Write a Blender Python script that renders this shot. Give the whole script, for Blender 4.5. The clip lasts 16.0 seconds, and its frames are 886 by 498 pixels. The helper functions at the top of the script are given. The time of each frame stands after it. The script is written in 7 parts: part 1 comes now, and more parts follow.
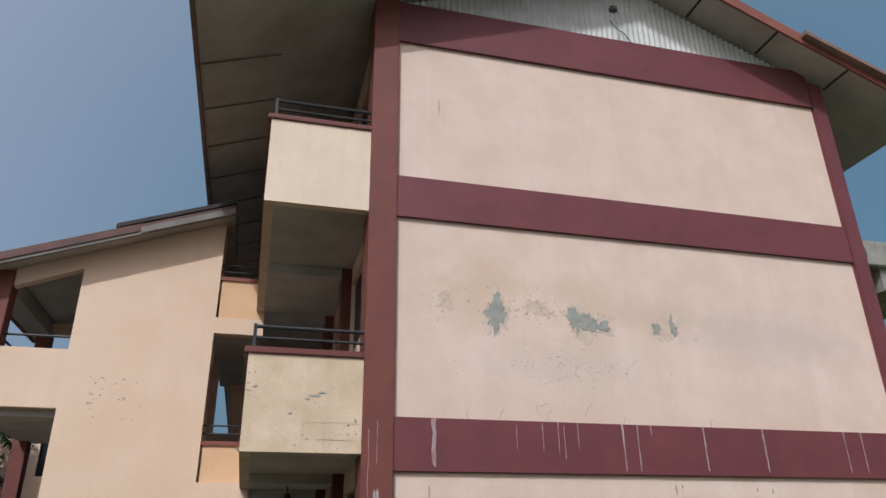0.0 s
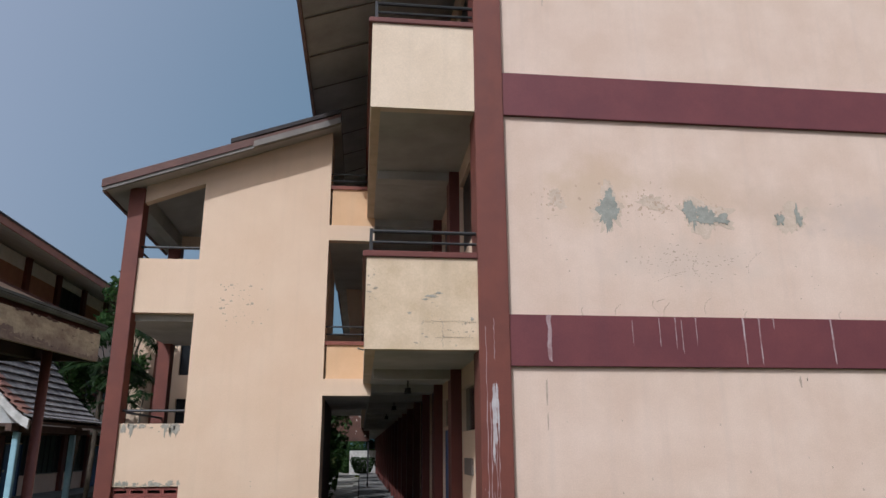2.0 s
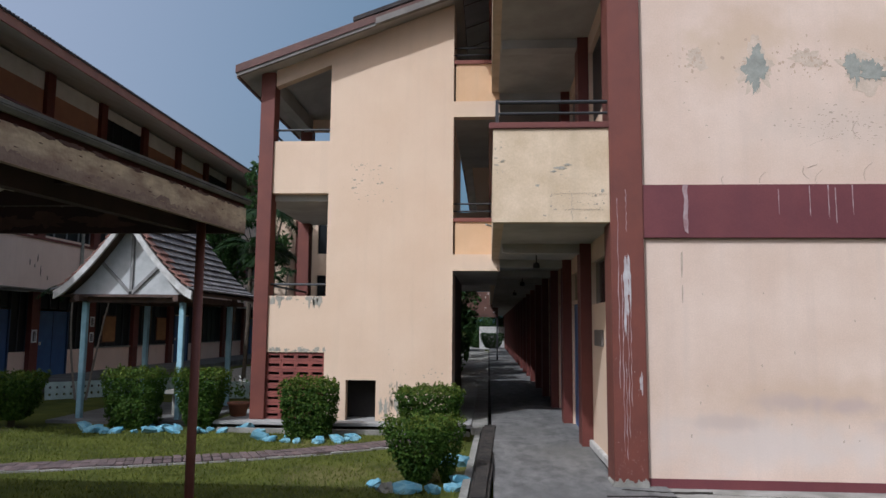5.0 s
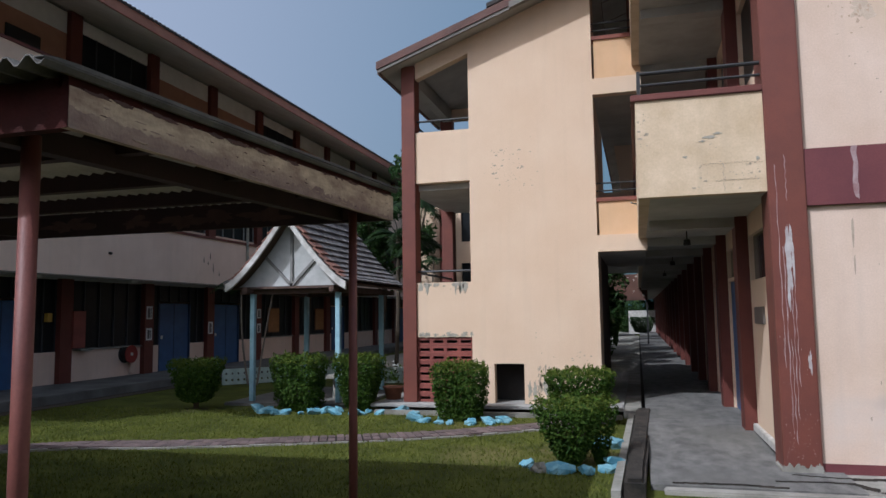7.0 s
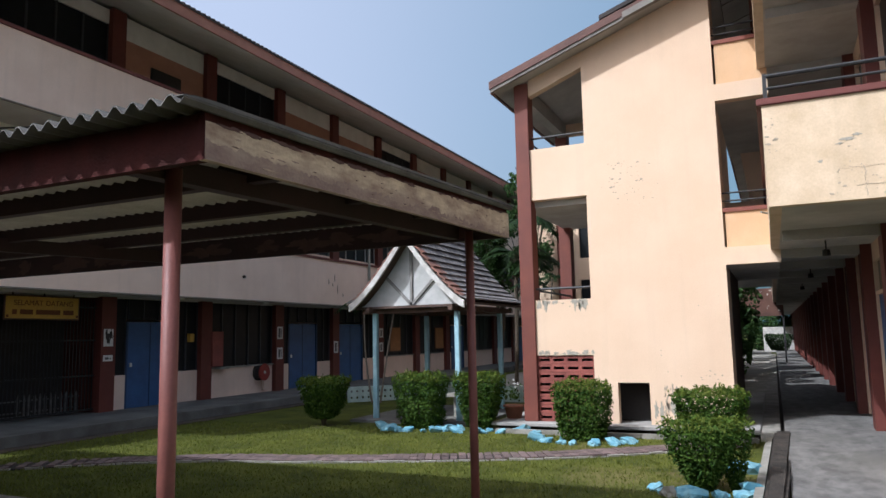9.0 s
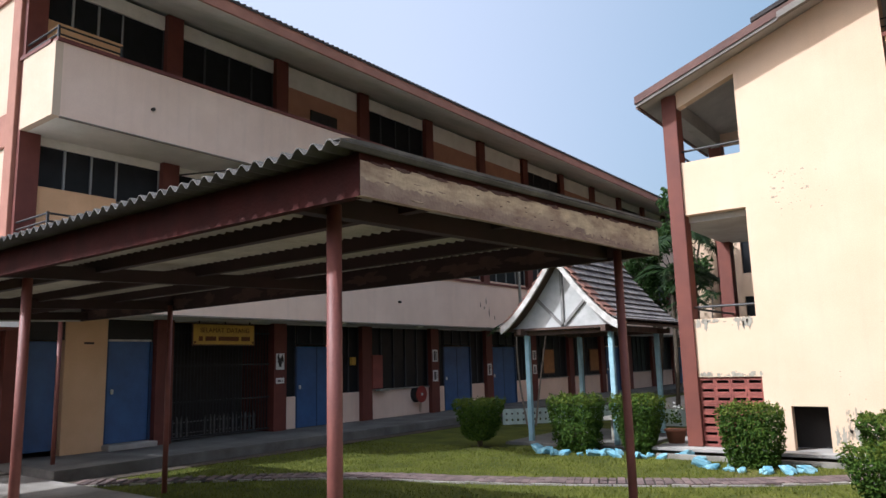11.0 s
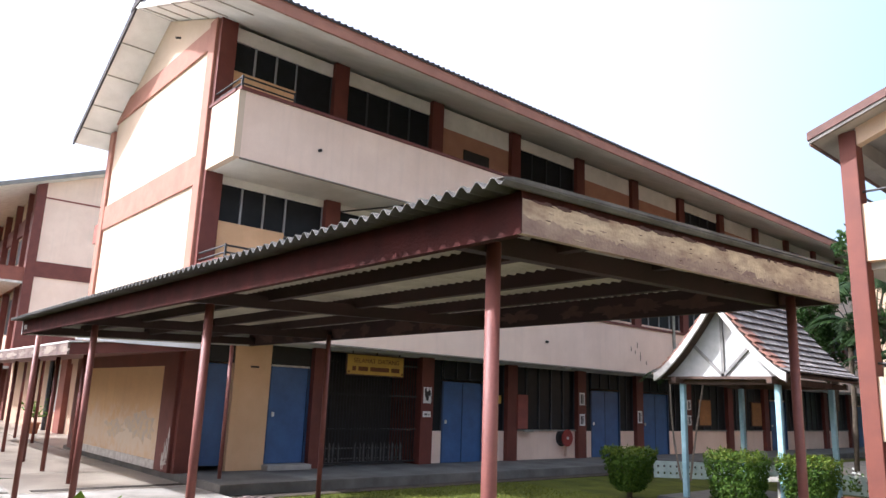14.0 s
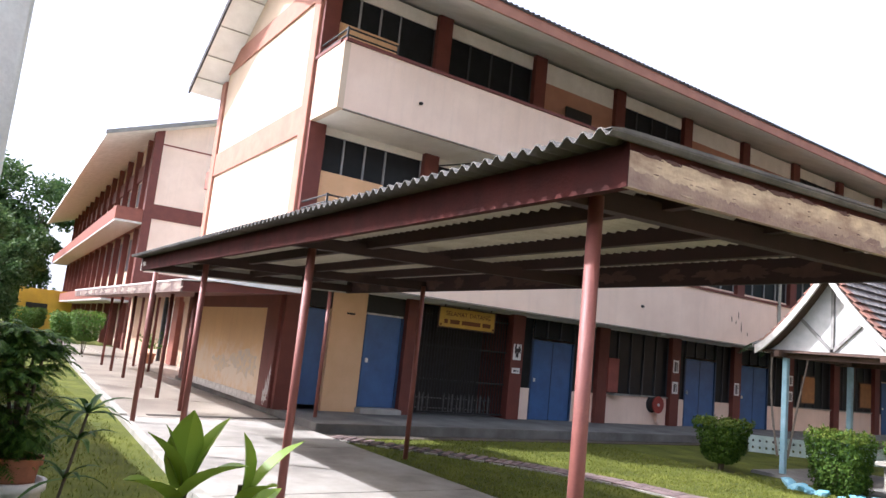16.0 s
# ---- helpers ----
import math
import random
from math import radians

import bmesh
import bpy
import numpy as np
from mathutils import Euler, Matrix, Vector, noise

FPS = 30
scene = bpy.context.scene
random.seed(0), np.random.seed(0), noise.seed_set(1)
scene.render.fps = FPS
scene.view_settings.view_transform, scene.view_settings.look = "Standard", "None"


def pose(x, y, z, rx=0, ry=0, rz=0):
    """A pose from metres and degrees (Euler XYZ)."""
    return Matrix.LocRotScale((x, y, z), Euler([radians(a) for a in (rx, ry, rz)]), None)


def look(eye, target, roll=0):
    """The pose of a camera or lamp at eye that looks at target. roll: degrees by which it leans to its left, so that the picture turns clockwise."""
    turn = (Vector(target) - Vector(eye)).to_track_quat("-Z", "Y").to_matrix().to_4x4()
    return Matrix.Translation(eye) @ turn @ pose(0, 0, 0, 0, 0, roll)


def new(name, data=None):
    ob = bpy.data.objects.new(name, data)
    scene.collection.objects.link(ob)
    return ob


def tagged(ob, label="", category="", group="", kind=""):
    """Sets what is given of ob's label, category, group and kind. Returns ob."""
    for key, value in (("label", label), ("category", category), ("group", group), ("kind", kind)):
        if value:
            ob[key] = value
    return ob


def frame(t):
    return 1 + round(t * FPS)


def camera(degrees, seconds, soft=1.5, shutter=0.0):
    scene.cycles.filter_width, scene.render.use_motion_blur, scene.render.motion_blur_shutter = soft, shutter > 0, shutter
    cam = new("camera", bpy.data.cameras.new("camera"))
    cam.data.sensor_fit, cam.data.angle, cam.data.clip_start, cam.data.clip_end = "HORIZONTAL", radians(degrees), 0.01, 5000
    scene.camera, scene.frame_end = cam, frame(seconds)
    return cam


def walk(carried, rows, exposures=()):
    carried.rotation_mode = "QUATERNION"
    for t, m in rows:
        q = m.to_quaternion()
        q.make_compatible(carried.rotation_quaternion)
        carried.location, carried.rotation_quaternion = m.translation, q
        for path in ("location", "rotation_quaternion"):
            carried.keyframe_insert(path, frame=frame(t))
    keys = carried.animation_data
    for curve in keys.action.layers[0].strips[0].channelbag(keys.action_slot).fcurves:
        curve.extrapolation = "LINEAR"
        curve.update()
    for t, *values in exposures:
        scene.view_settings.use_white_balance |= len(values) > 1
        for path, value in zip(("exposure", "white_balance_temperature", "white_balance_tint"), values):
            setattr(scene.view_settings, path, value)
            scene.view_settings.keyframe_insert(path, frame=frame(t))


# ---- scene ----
cam = camera(64.0, 16.0)
PATH = [
    (0, (-1.629, -8.499, 1.894), (-1.154, -6.728, 2.694), -0.8),
    (0.5, (-1.773, -8.605, 1.871), (-1.335, -6.802, 2.618), -0.2),
    (1, (-1.739, -8.514, 1.86), (-1.391, -6.668, 2.549), -0.8),
    (1.5, (-1.754, -8.491, 1.86), (-1.463, -6.613, 2.483), -0.8),
    (2, (-1.776, -8.462, 1.858), (-1.557, -6.551, 2.405), -0.3),
    (2.5, (-1.762, -8.441, 1.845), (-1.587, -6.505, 2.317), -0.1),
    (3, (-1.753, -8.435, 1.855), (-1.582, -6.484, 2.257), 0.3),
    (3.5, (-1.777, -8.415, 1.856), (-1.639, -6.447, 2.185), 0.5),
    (6, (-1.801, -8.366, 1.722), (-2.116, -6.400, 1.914), -0.5),
    (6.5, (-1.796, -8.36, 1.745), (-2.191, -6.407, 1.922), -1.1),
    (7, (-1.804, -8.418, 1.704), (-2.328, -6.497, 1.891), -0.8),
    (7.5, (-1.782, -8.432, 1.702), (-2.412, -6.547, 1.928), -1.9),
    (8, (-1.797, -8.420, 1.7), (-2.505, -6.563, 1.933), -1.6),
    (10.5, (-1.752, -8.471, 1.686), (-2.83, -6.812, 1.979), -1.8),
    (11, (-1.71, -8.512, 1.685), (-2.896, -6.933, 2.001), -1.6),
    (11.5, (-1.725, -8.521, 1.688), (-2.965, -6.993, 2.042), -0.9),
    (12, (-1.732, -8.532, 1.688), (-3.021, -7.048, 2.057), -1.2),
    (12.5, (-1.753, -8.518, 1.696), (-3.077, -7.067, 2.073), -1.3),
    (13, (-1.752, -8.539, 1.68), (-3.128, -7.132, 2.037), -0.5),
    (13.5, (-1.758, -8.548, 1.68), (-3.191, -7.209, 2.072), 1.2),
    (14, (-1.754, -8.561, 1.682), (-3.228, -7.276, 2.102), 2.1),
    (14.5, (-1.753, -8.581, 1.679), (-3.244, -7.334, 2.15), 3.2),
    (15, (-1.759, -8.589, 1.671), (-3.294, -7.389, 2.124), 4.2),
    (15.5, (-1.763, -8.605, 1.658), (-3.36, -7.457, 2.022), 4.7),
    (16, (-1.783, -8.566, 1.642), (-3.432, -7.47, 1.927), 5.9),
]
walk(cam, [(t, look(eye, target, roll)) for t, eye, target, roll in PATH], [(0, -0.7, 5450, 11), (3.5, -0.7, 5350, 12), (6, -0.66, 5250, 11), (7, -0.63, 5250, 11), (7.5, -0.34, 5250, 11), (8, -0.14, 5300, 11), (10.5, 0.15, 5450, 12), (11.5, 0.52, 5580, 13), (12.3, 0.92, 5620, 14), (13, 0.88, 5620, 14), (13.5, 1.05, 5600, 14), (14, 1.12, 5580, 15), (15, 1.15, 5560, 15), (16, 1.35, 5620, 16)])

# ---- light ----
SUN_WAY = Vector((0.53, 0.80, -1.0))
world = bpy.data.worlds.new("sky")
scene.world = world
world.use_nodes = True
wn = world.node_tree
sky = wn.nodes.new("ShaderNodeTexSky")
sky.sky_type = "NISHITA"
sky.sun_disc = False
sky.sun_elevation = math.atan2(1.0, math.hypot(0.53, 0.80))
sky.sun_rotation = math.atan2(-0.53, -0.80) % (2 * math.pi)
sky.air_density, sky.dust_density, sky.ozone_density = 0.9, 9.0, 0.6
haze = wn.nodes.new("ShaderNodeMix")
haze.data_type, haze.blend_type = "RGBA", "ADD"
haze.inputs[0].default_value = 1.0
# thin haze that whitens the sky, thinnest opposite the sun
way_in = wn.nodes.new("ShaderNodeTexCoord")
sunward = wn.nodes.new("ShaderNodeVectorMath")
sunward.operation = "DOT_PRODUCT"
sunward.inputs[1].default_value = (-0.552, -0.834, 0.0)
wn.links.new(way_in.outputs["Generated"], sunward.inputs[0])
veil = wn.nodes.new("ShaderNodeMapRange")
veil.interpolation_type = "SMOOTHSTEP"
veil.inputs["From Min"].default_value, veil.inputs["From Max"].default_value = -0.95, -0.2
wn.links.new(sunward.outputs["Value"], veil.inputs["Value"])
tint = wn.nodes.new("ShaderNodeMix")
tint.data_type = "RGBA"
tint.clamp_result = False
tint.inputs[6].default_value = (0.82, 1.68, 1.72, 1)
tint.inputs[7].default_value = (4.4, 4.4, 4.4, 1)
wn.links.new(veil.outputs[0], tint.inputs[0])
wn.links.new(tint.outputs[2], haze.inputs[7])
wn.links.new(sky.outputs[0], haze.inputs[6])
wn.links.new(haze.outputs[2], wn.nodes["Background"].inputs[0])
wn.nodes["Background"].inputs[1].default_value = 0.105
sun = new("sun", bpy.data.lights.new("sun", "SUN"))
sun.data.energy, sun.data.angle, sun.data.color = 4.6, radians(0.6), (1.0, 0.95, 0.87)
sun.matrix_world = look((0, 0, 30), Vector((0, 0, 30)) + SUN_WAY)


# ---- materials ----
def mat(name, colour, rough=0.8, second=None, mix=0.5, scale=3.0, fine=40.0, bump=0.15, metal=0.0, streak=0.0, streak_colour=(0.1, 0.09, 0.08), spec=0.4, vary=0.0, stretch=(1, 1, 1), stains=()):
    """A painted, cast or grown surface: large stains, fine grain, optional vertical streaks and a difference from piece to piece."""
    m = bpy.data.materials.new(name)
    m.use_nodes = True
    nt = m.node_tree
    n, l = nt.nodes, nt.links
    b = n["Principled BSDF"]
    b.inputs["Roughness"].default_value = rough
    b.inputs["Metallic"].default_value = metal
    b.inputs["Specular IOR Level"].default_value = spec
    geo = n.new("ShaderNodeNewGeometry")
    big = n.new("ShaderNodeTexNoise")
    big.inputs["Scale"].default_value, big.inputs["Detail"].default_value, big.inputs["Roughness"].default_value = scale, 6, 0.6
    wide = n.new("ShaderNodeMapping")
    wide.inputs["Scale"].default_value = stretch
    l.new(geo.outputs["Position"], wide.inputs["Vector"])
    l.new(wide.outputs[0], big.inputs["Vector"])
    small = n.new("ShaderNodeTexNoise")
    small.inputs["Scale"].default_value, small.inputs["Detail"].default_value = fine, 4
    l.new(geo.outputs["Position"], small.inputs["Vector"])
    ramp = n.new("ShaderNodeValToRGB")
    second = second or tuple(c * 0.75 for c in colour)
    ramp.color_ramp.elements[0].position, ramp.color_ramp.elements[0].color = 0.5 - 0.25 * mix, (*second, 1)
    ramp.color_ramp.elements[1].position, ramp.color_ramp.elements[1].color = 0.5 + 0.3 * (1 - mix) + 0.05, (*colour, 1)
    l.new(big.outputs["Fac"], ramp.inputs["Fac"])
    grain = n.new("ShaderNodeMix")
    grain.data_type, grain.blend_type = "RGBA", "MULTIPLY"
    grain.inputs[0].default_value = 1.0
    gr = n.new("ShaderNodeMapRange")
    gr.inputs["From Min"].default_value, gr.inputs["From Max"].default_value = 0.3, 0.7
    gr.inputs["To Min"].default_value, gr.inputs["To Max"].default_value = 0.93, 1.04
    l.new(small.outputs["Fac"], gr.inputs["Value"])
    l.new(ramp.outputs[0], grain.inputs[6])
    l.new(gr.outputs[0], grain.inputs[7])
    out = grain.outputs[2]
    if streak:
        mp = n.new("ShaderNodeMapping")
        mp.inputs["Scale"].default_value = (7.0, 7.0, 0.35)
        l.new(geo.outputs["Position"], mp.inputs["Vector"])
        st = n.new("ShaderNodeTexNoise")
        st.inputs["Scale"].default_value, st.inputs["Detail"].default_value = 1.0, 5
        l.new(mp.outputs[0], st.inputs["Vector"])
        sr = n.new("ShaderNodeMapRange")
        sr.inputs["From Min"].default_value, sr.inputs["From Max"].default_value = 0.52, 0.78
        sr.inputs["To Max"].default_value = streak
        l.new(st.outputs["Fac"], sr.inputs["Value"])
        sm = n.new("ShaderNodeMix")
        sm.data_type = "RGBA"
        sm.inputs[7].default_value = (*streak_colour, 1)
        l.new(sr.outputs[0], sm.inputs[0])
        l.new(out, sm.inputs[6])
        out = sm.outputs[2]
    for cx, cy, cz, rx, rz, colour2, amount in stains:
        # a soft-edged damp stain at its own place, broken up by noise
        sub = n.new("ShaderNodeVectorMath")
        sub.operation = "SUBTRACT"
        sub.inputs[1].default_value = (cx, cy, cz)
        l.new(geo.outputs["Position"], sub.inputs[0])
        scl = n.new("ShaderNodeVectorMath")
        scl.operation = "MULTIPLY"
        scl.inputs[1].default_value = (1 / rx, 1 / rx, 1 / rz)
        l.new(sub.outputs[0], scl.inputs[0])
        ln = n.new("ShaderNodeVectorMath")
        ln.operation = "LENGTH"
        l.new(scl.outputs[0], ln.inputs[0])
        nz = n.new("ShaderNodeTexNoise")
        nz.inputs["Scale"].default_value, nz.inputs["Detail"].default_value = 3.5, 6
        l.new(geo.outputs["Position"], nz.inputs["Vector"])
        ad = n.new("ShaderNodeMath")
        ad.operation = "MULTIPLY_ADD"
        ad.inputs[1].default_value, ad.inputs[2].default_value = -1.6, 0.8
        l.new(nz.outputs["Fac"], ad.inputs[0])
        tot = n.new("ShaderNodeMath")
        tot.operation = "ADD"
        l.new(ln.outputs["Value"], tot.inputs[0])
        l.new(ad.outputs[0], tot.inputs[1])
        mr = n.new("ShaderNodeMapRange")
        mr.interpolation_type = "SMOOTHSTEP"
        mr.inputs["From Min"].default_value, mr.inputs["From Max"].default_value = 1.1, 0.1
        mr.inputs["To Max"].default_value = amount
        l.new(tot.outputs[0], mr.inputs["Value"])
        sx = n.new("ShaderNodeMix")
        sx.data_type = "RGBA"
        sx.inputs[7].default_value = (*colour2, 1)
        l.new(mr.outputs[0], sx.inputs[0])
        l.new(out, sx.inputs[6])
        out = sx.outputs[2]
    if vary:
        oi = n.new("ShaderNodeObjectInfo")
        vr = n.new("ShaderNodeMapRange")
        vr.inputs["To Min"].default_value, vr.inputs["To Max"].default_value = 1 - vary, 1 + vary
        l.new(oi.outputs["Random"], vr.inputs["Value"])
        vm = n.new("ShaderNodeMix")
        vm.data_type, vm.blend_type = "RGBA", "MULTIPLY"
        vm.inputs[0].default_value = 1.0
        l.new(out, vm.inputs[6])
        l.new(vr.outputs[0], vm.inputs[7])
        out = vm.outputs[2]
    l.new(out, b.inputs["Base Color"])
    if bump:
        bp = n.new("ShaderNodeBump")
        bp.inputs["Strength"].default_value, bp.inputs["Distance"].default_value = bump, 0.02
        l.new(small.outputs["Fac"], bp.inputs["Height"])
        l.new(bp.outputs[0], b.inputs["Normal"])
    return m


def leaf_mat(name, a, c, rough=0.45):
    """Leaves that differ from one to the next and let some light through."""
    m = bpy.data.materials.new(name)
    m.use_nodes = True
    n, l = m.node_tree.nodes, m.node_tree.links
    b = n["Principled BSDF"]
    b.inputs["Roughness"].default_value, b.inputs["Specular IOR Level"].default_value = rough, 0.15
    geo = n.new("ShaderNodeNewGeometry")
    ramp = n.new("ShaderNodeValToRGB")
    ramp.color_ramp.elements[0].color, ramp.color_ramp.elements[1].color = (*a, 1), (*c, 1)
    l.new(geo.outputs["Random Per Island"], ramp.inputs["Fac"])
    l.new(ramp.outputs[0], b.inputs["Base Color"])
    tr = n.new("ShaderNodeBsdfTranslucent")
    l.new(ramp.outputs[0], tr.inputs["Color"])
    mx = n.new("ShaderNodeMixShader")
    mx.inputs[0].default_value = 0.3
    l.new(b.outputs[0], mx.inputs[1])
    l.new(tr.outputs[0], mx.inputs[2])
    l.new(mx.outputs[0], n["Material Output"].inputs["Surface"])
    return m


GABLE_CREAM = mat("gable_cream_paint", (0.66, 0.515, 0.415), 0.85, (0.58, 0.435, 0.335), 0.5, 1.3, 60, 0.03, streak=0.24, streak_colour=(0.45, 0.36, 0.30), stains=(
    (1.3, 0, 5.3, 0.7, 0.45, (0.48, 0.345, 0.225), 0.55), (2.7, 0, 5.25, 0.7, 0.5, (0.49, 0.36, 0.25), 0.5), (1.0, 0, 5.0, 0.7, 0.5, (0.52, 0.39, 0.27), 0.6),
    (3.9, 0, 5.0, 1.0, 0.4, (0.48, 0.36, 0.27), 0.55), (5.6, 0, 4.8, 1.8, 0.5, (0.46, 0.38, 0.33), 0.5), (2.4, 0, 4.2, 1.6, 0.4, (0.52, 0.42, 0.34), 0.5),
    (2.0, 0, 1.0, 2.2, 0.35, (0.50, 0.36, 0.25), 0.55), (1.4, 0, 0.5, 2.0, 0.4, (0.56, 0.49, 0.44), 0.6), (4.8, 0, 0.9, 1.8, 0.5, (0.50, 0.40, 0.33), 0.45),
    (0.9, 0, 0.72, 0.45, 0.12, (0.43, 0.34, 0.29), 0.6), (1.55, 0, 0.95, 0.5, 0.14, (0.43, 0.34, 0.30), 0.65), (2.25, 0, 0.93, 0.5, 0.13, (0.42, 0.33, 0.30), 0.65), (2.85, 0, 0.7, 0.45, 0.12, (0.43, 0.34, 0.31), 0.65), (3.6, 0, 0.66, 0.6, 0.12, (0.42, 0.34, 0.32), 0.6), (4.5, 0, 0.72, 0.6, 0.13, (0.42, 0.34, 0.32), 0.6)))
CREAM = mat("cream_paint", (0.69, 0.525, 0.375), 0.85, (0.64, 0.47, 0.325), 0.5, 0.9, 60, 0.03, streak=0.12, streak_colour=(0.42, 0.33, 0.24))
CREAM_TOP = mat("pale_balcony_paint", (0.70, 0.565, 0.42), 0.88, (0.63, 0.50, 0.36), 0.5, 1.6, 55, 0.06, streak=0.2, streak_colour=(0.45, 0.36, 0.26))
CREAM_OLD = mat("stained_cream_paint", (0.655, 0.515, 0.36), 0.9, (0.52, 0.395, 0.255), 0.5, 2.2, 50, 0.06, streak=0.34, streak_colour=(0.40, 0.31, 0.20))
YELLOW = mat("warm_yellow_paint", (0.68, 0.45, 0.26), 0.85, (0.61, 0.39, 0.215), 0.5, 1.5, 60, 0.03, streak=0.15, streak_colour=(0.35, 0.28, 0.2))
GABLE_YELLOW = mat("scuffed_yellow_paint", (0.62, 0.41, 0.21), 0.85, (0.56, 0.37, 0.20), 0.5, 1.2, 60, 0.03, streak=0.1, stains=((-18.0, -2.97, 0.7, 2.6, 0.7, (0.62, 0.55, 0.45), 0.7), (-21.0, -2.97, 0.7, 2.6, 0.7, (0.60, 0.52, 0.42), 0.6)))
PINK = mat("pale_pink_paint", (0.765, 0.6, 0.485), 0.85, (0.7, 0.535, 0.425), 0.5, 1.2, 60, 0.03, streak=0.15, streak_colour=(0.4, 0.32, 0.27))
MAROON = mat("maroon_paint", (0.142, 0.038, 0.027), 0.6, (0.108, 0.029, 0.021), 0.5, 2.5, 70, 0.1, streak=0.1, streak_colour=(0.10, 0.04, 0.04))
SALMON = mat("faded_red_paint", (0.235, 0.078, 0.05), 0.7, (0.18, 0.058, 0.04), 0.5, 2.5, 70, 0.1, streak=0.2, streak_colour=(0.2, 0.09, 0.07))
SLAB_GREY = mat("dull_slab_paint", (0.46, 0.44, 0.395), 0.9, (0.35, 0.33, 0.29), 0.5, 1.5, 50, 0.05)
GREY_CEIL = mat("pale_soffit_paint", (0.74, 0.72, 0.66), 0.9, (0.62, 0.60, 0.54), 0.5, 1.5, 50, 0.05)
ROOF_RED = mat("weathered_roof_sheet", (0.24, 0.15, 0.12), 0.9, (0.14, 0.09, 0.08), 0.6, 2.0, 45, 0.25)
CONCRETE = mat("concrete", (0.40, 0.385, 0.355), 0.85, (0.25, 0.24, 0.22), 0.6, 1.2, 55, 0.2)
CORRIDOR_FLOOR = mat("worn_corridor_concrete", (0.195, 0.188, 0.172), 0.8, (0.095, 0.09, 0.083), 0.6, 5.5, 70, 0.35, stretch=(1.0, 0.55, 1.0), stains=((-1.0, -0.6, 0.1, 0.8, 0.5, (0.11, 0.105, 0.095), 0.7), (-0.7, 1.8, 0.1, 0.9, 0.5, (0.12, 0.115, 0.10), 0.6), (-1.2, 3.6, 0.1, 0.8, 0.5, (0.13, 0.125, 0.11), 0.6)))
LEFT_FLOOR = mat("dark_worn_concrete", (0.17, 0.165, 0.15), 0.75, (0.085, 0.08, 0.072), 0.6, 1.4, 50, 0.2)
PAVE_CONC = mat("pale_path_concrete", (0.325, 0.305, 0.27), 0.8, (0.155, 0.14, 0.12), 0.6, 0.9, 55, 0.25)
DARK_CONC = mat("mossy_and_shaded_concrete", (0.055, 0.044, 0.034), 0.95, (0.016, 0.014, 0.011), 0.6, 4, 40, 0.5)
BLACK_METAL = mat("black_rail_paint", (0.025, 0.024, 0.024), 0.5, fine=90, bump=0.05)
DARK = mat("dark_and_unlit_parts", (0.035, 0.032, 0.03), 0.9, fine=20)
GLASS = mat("louvre_glass", (0.016, 0.018, 0.02), 0.35, fine=4, bump=0.02, spec=0.14)
BLUE = mat("blue_door_paint", (0.05, 0.12, 0.28), 0.45, (0.04, 0.09, 0.21), 0.5, 2.5, 60, 0.05)
PALEBLUE = mat("pale_blue_paint", (0.36, 0.55, 0.60), 0.6, (0.24, 0.40, 0.46), 0.5, 4, 60, 0.1)
WHITE = mat("white_paint", (0.78, 0.78, 0.75), 0.7, (0.62, 0.62, 0.58), 0.5, 3, 60, 0.08)
PEEL = mat("bare_grey_render", (0.335, 0.33, 0.28), 0.95, (0.24, 0.24, 0.205), 0.5, 9, 60, 0.3)
GRASS = mat("grass_ground", (0.11, 0.119, 0.021), 0.95, (0.055, 0.065, 0.014), 0.5, 1.3, 90, 0.6, spec=0.1, stains=((-3.7, 0.6, -0.06, 0.9, 0.9, (0.17, 0.14, 0.06), 0.55), (-2.5, 1.0, -0.06, 0.7, 0.7, (0.16, 0.12, 0.06), 0.6), (-4.6, 2.7, -0.06, 0.6, 0.6, (0.16, 0.13, 0.05), 0.5), (-10.2, 3.9, -0.06, 0.5, 0.5, (0.06, 0.05, 0.035), 0.7)))
FASCIA_FLAKE = mat("bared_fascia_board", (0.40, 0.30, 0.225), 0.9, (0.25, 0.17, 0.14), 0.55, 6, 45, 0.3, stretch=(1.0, 0.7, 2.2))
FASCIA_PALE = mat("old_fascia_paint", (0.31, 0.26, 0.21), 0.9, (0.2, 0.155, 0.125), 0.5, 4, 60, 0.2)
FASCIA_W2 = mat("blistered_fascia_paint", (0.24, 0.17, 0.145), 0.9, (0.08, 0.05, 0.042), 0.5, 2.2, 60, 0.3)
TIMBER = mat("peeling_fascia_board", (0.68, 0.55, 0.37), 0.9, (0.34, 0.235, 0.165), 0.62, 5.5, 45, 0.3, stretch=(1.0, 0.8, 2.6), stains=tuple((-3.9, -6.0 + 0.62 * i, 2.475 + 0.019 * i, 0.55, 0.1, (0.30, 0.21, 0.17), 0.7) for i in range(7)))
BOARD_BROWN = mat("rusty_brown_sheeting", (0.13, 0.065, 0.045), 0.85, (0.07, 0.035, 0.027), 0.5, 1.6, 40, 0.2)
COLUMN_RED = mat("rusty_red_paint", (0.165, 0.048, 0.03), 0.65, (0.125, 0.038, 0.026), 0.5, 2.0, 70, 0.1, streak=0.18, streak_colour=(0.11, 0.05, 0.05))
TILE = mat("grey_red_roof_tile", (0.22, 0.21, 0.20), 0.85, (0.11, 0.10, 0.10), 0.5, 5, 50, 0.3, vary=0.25)
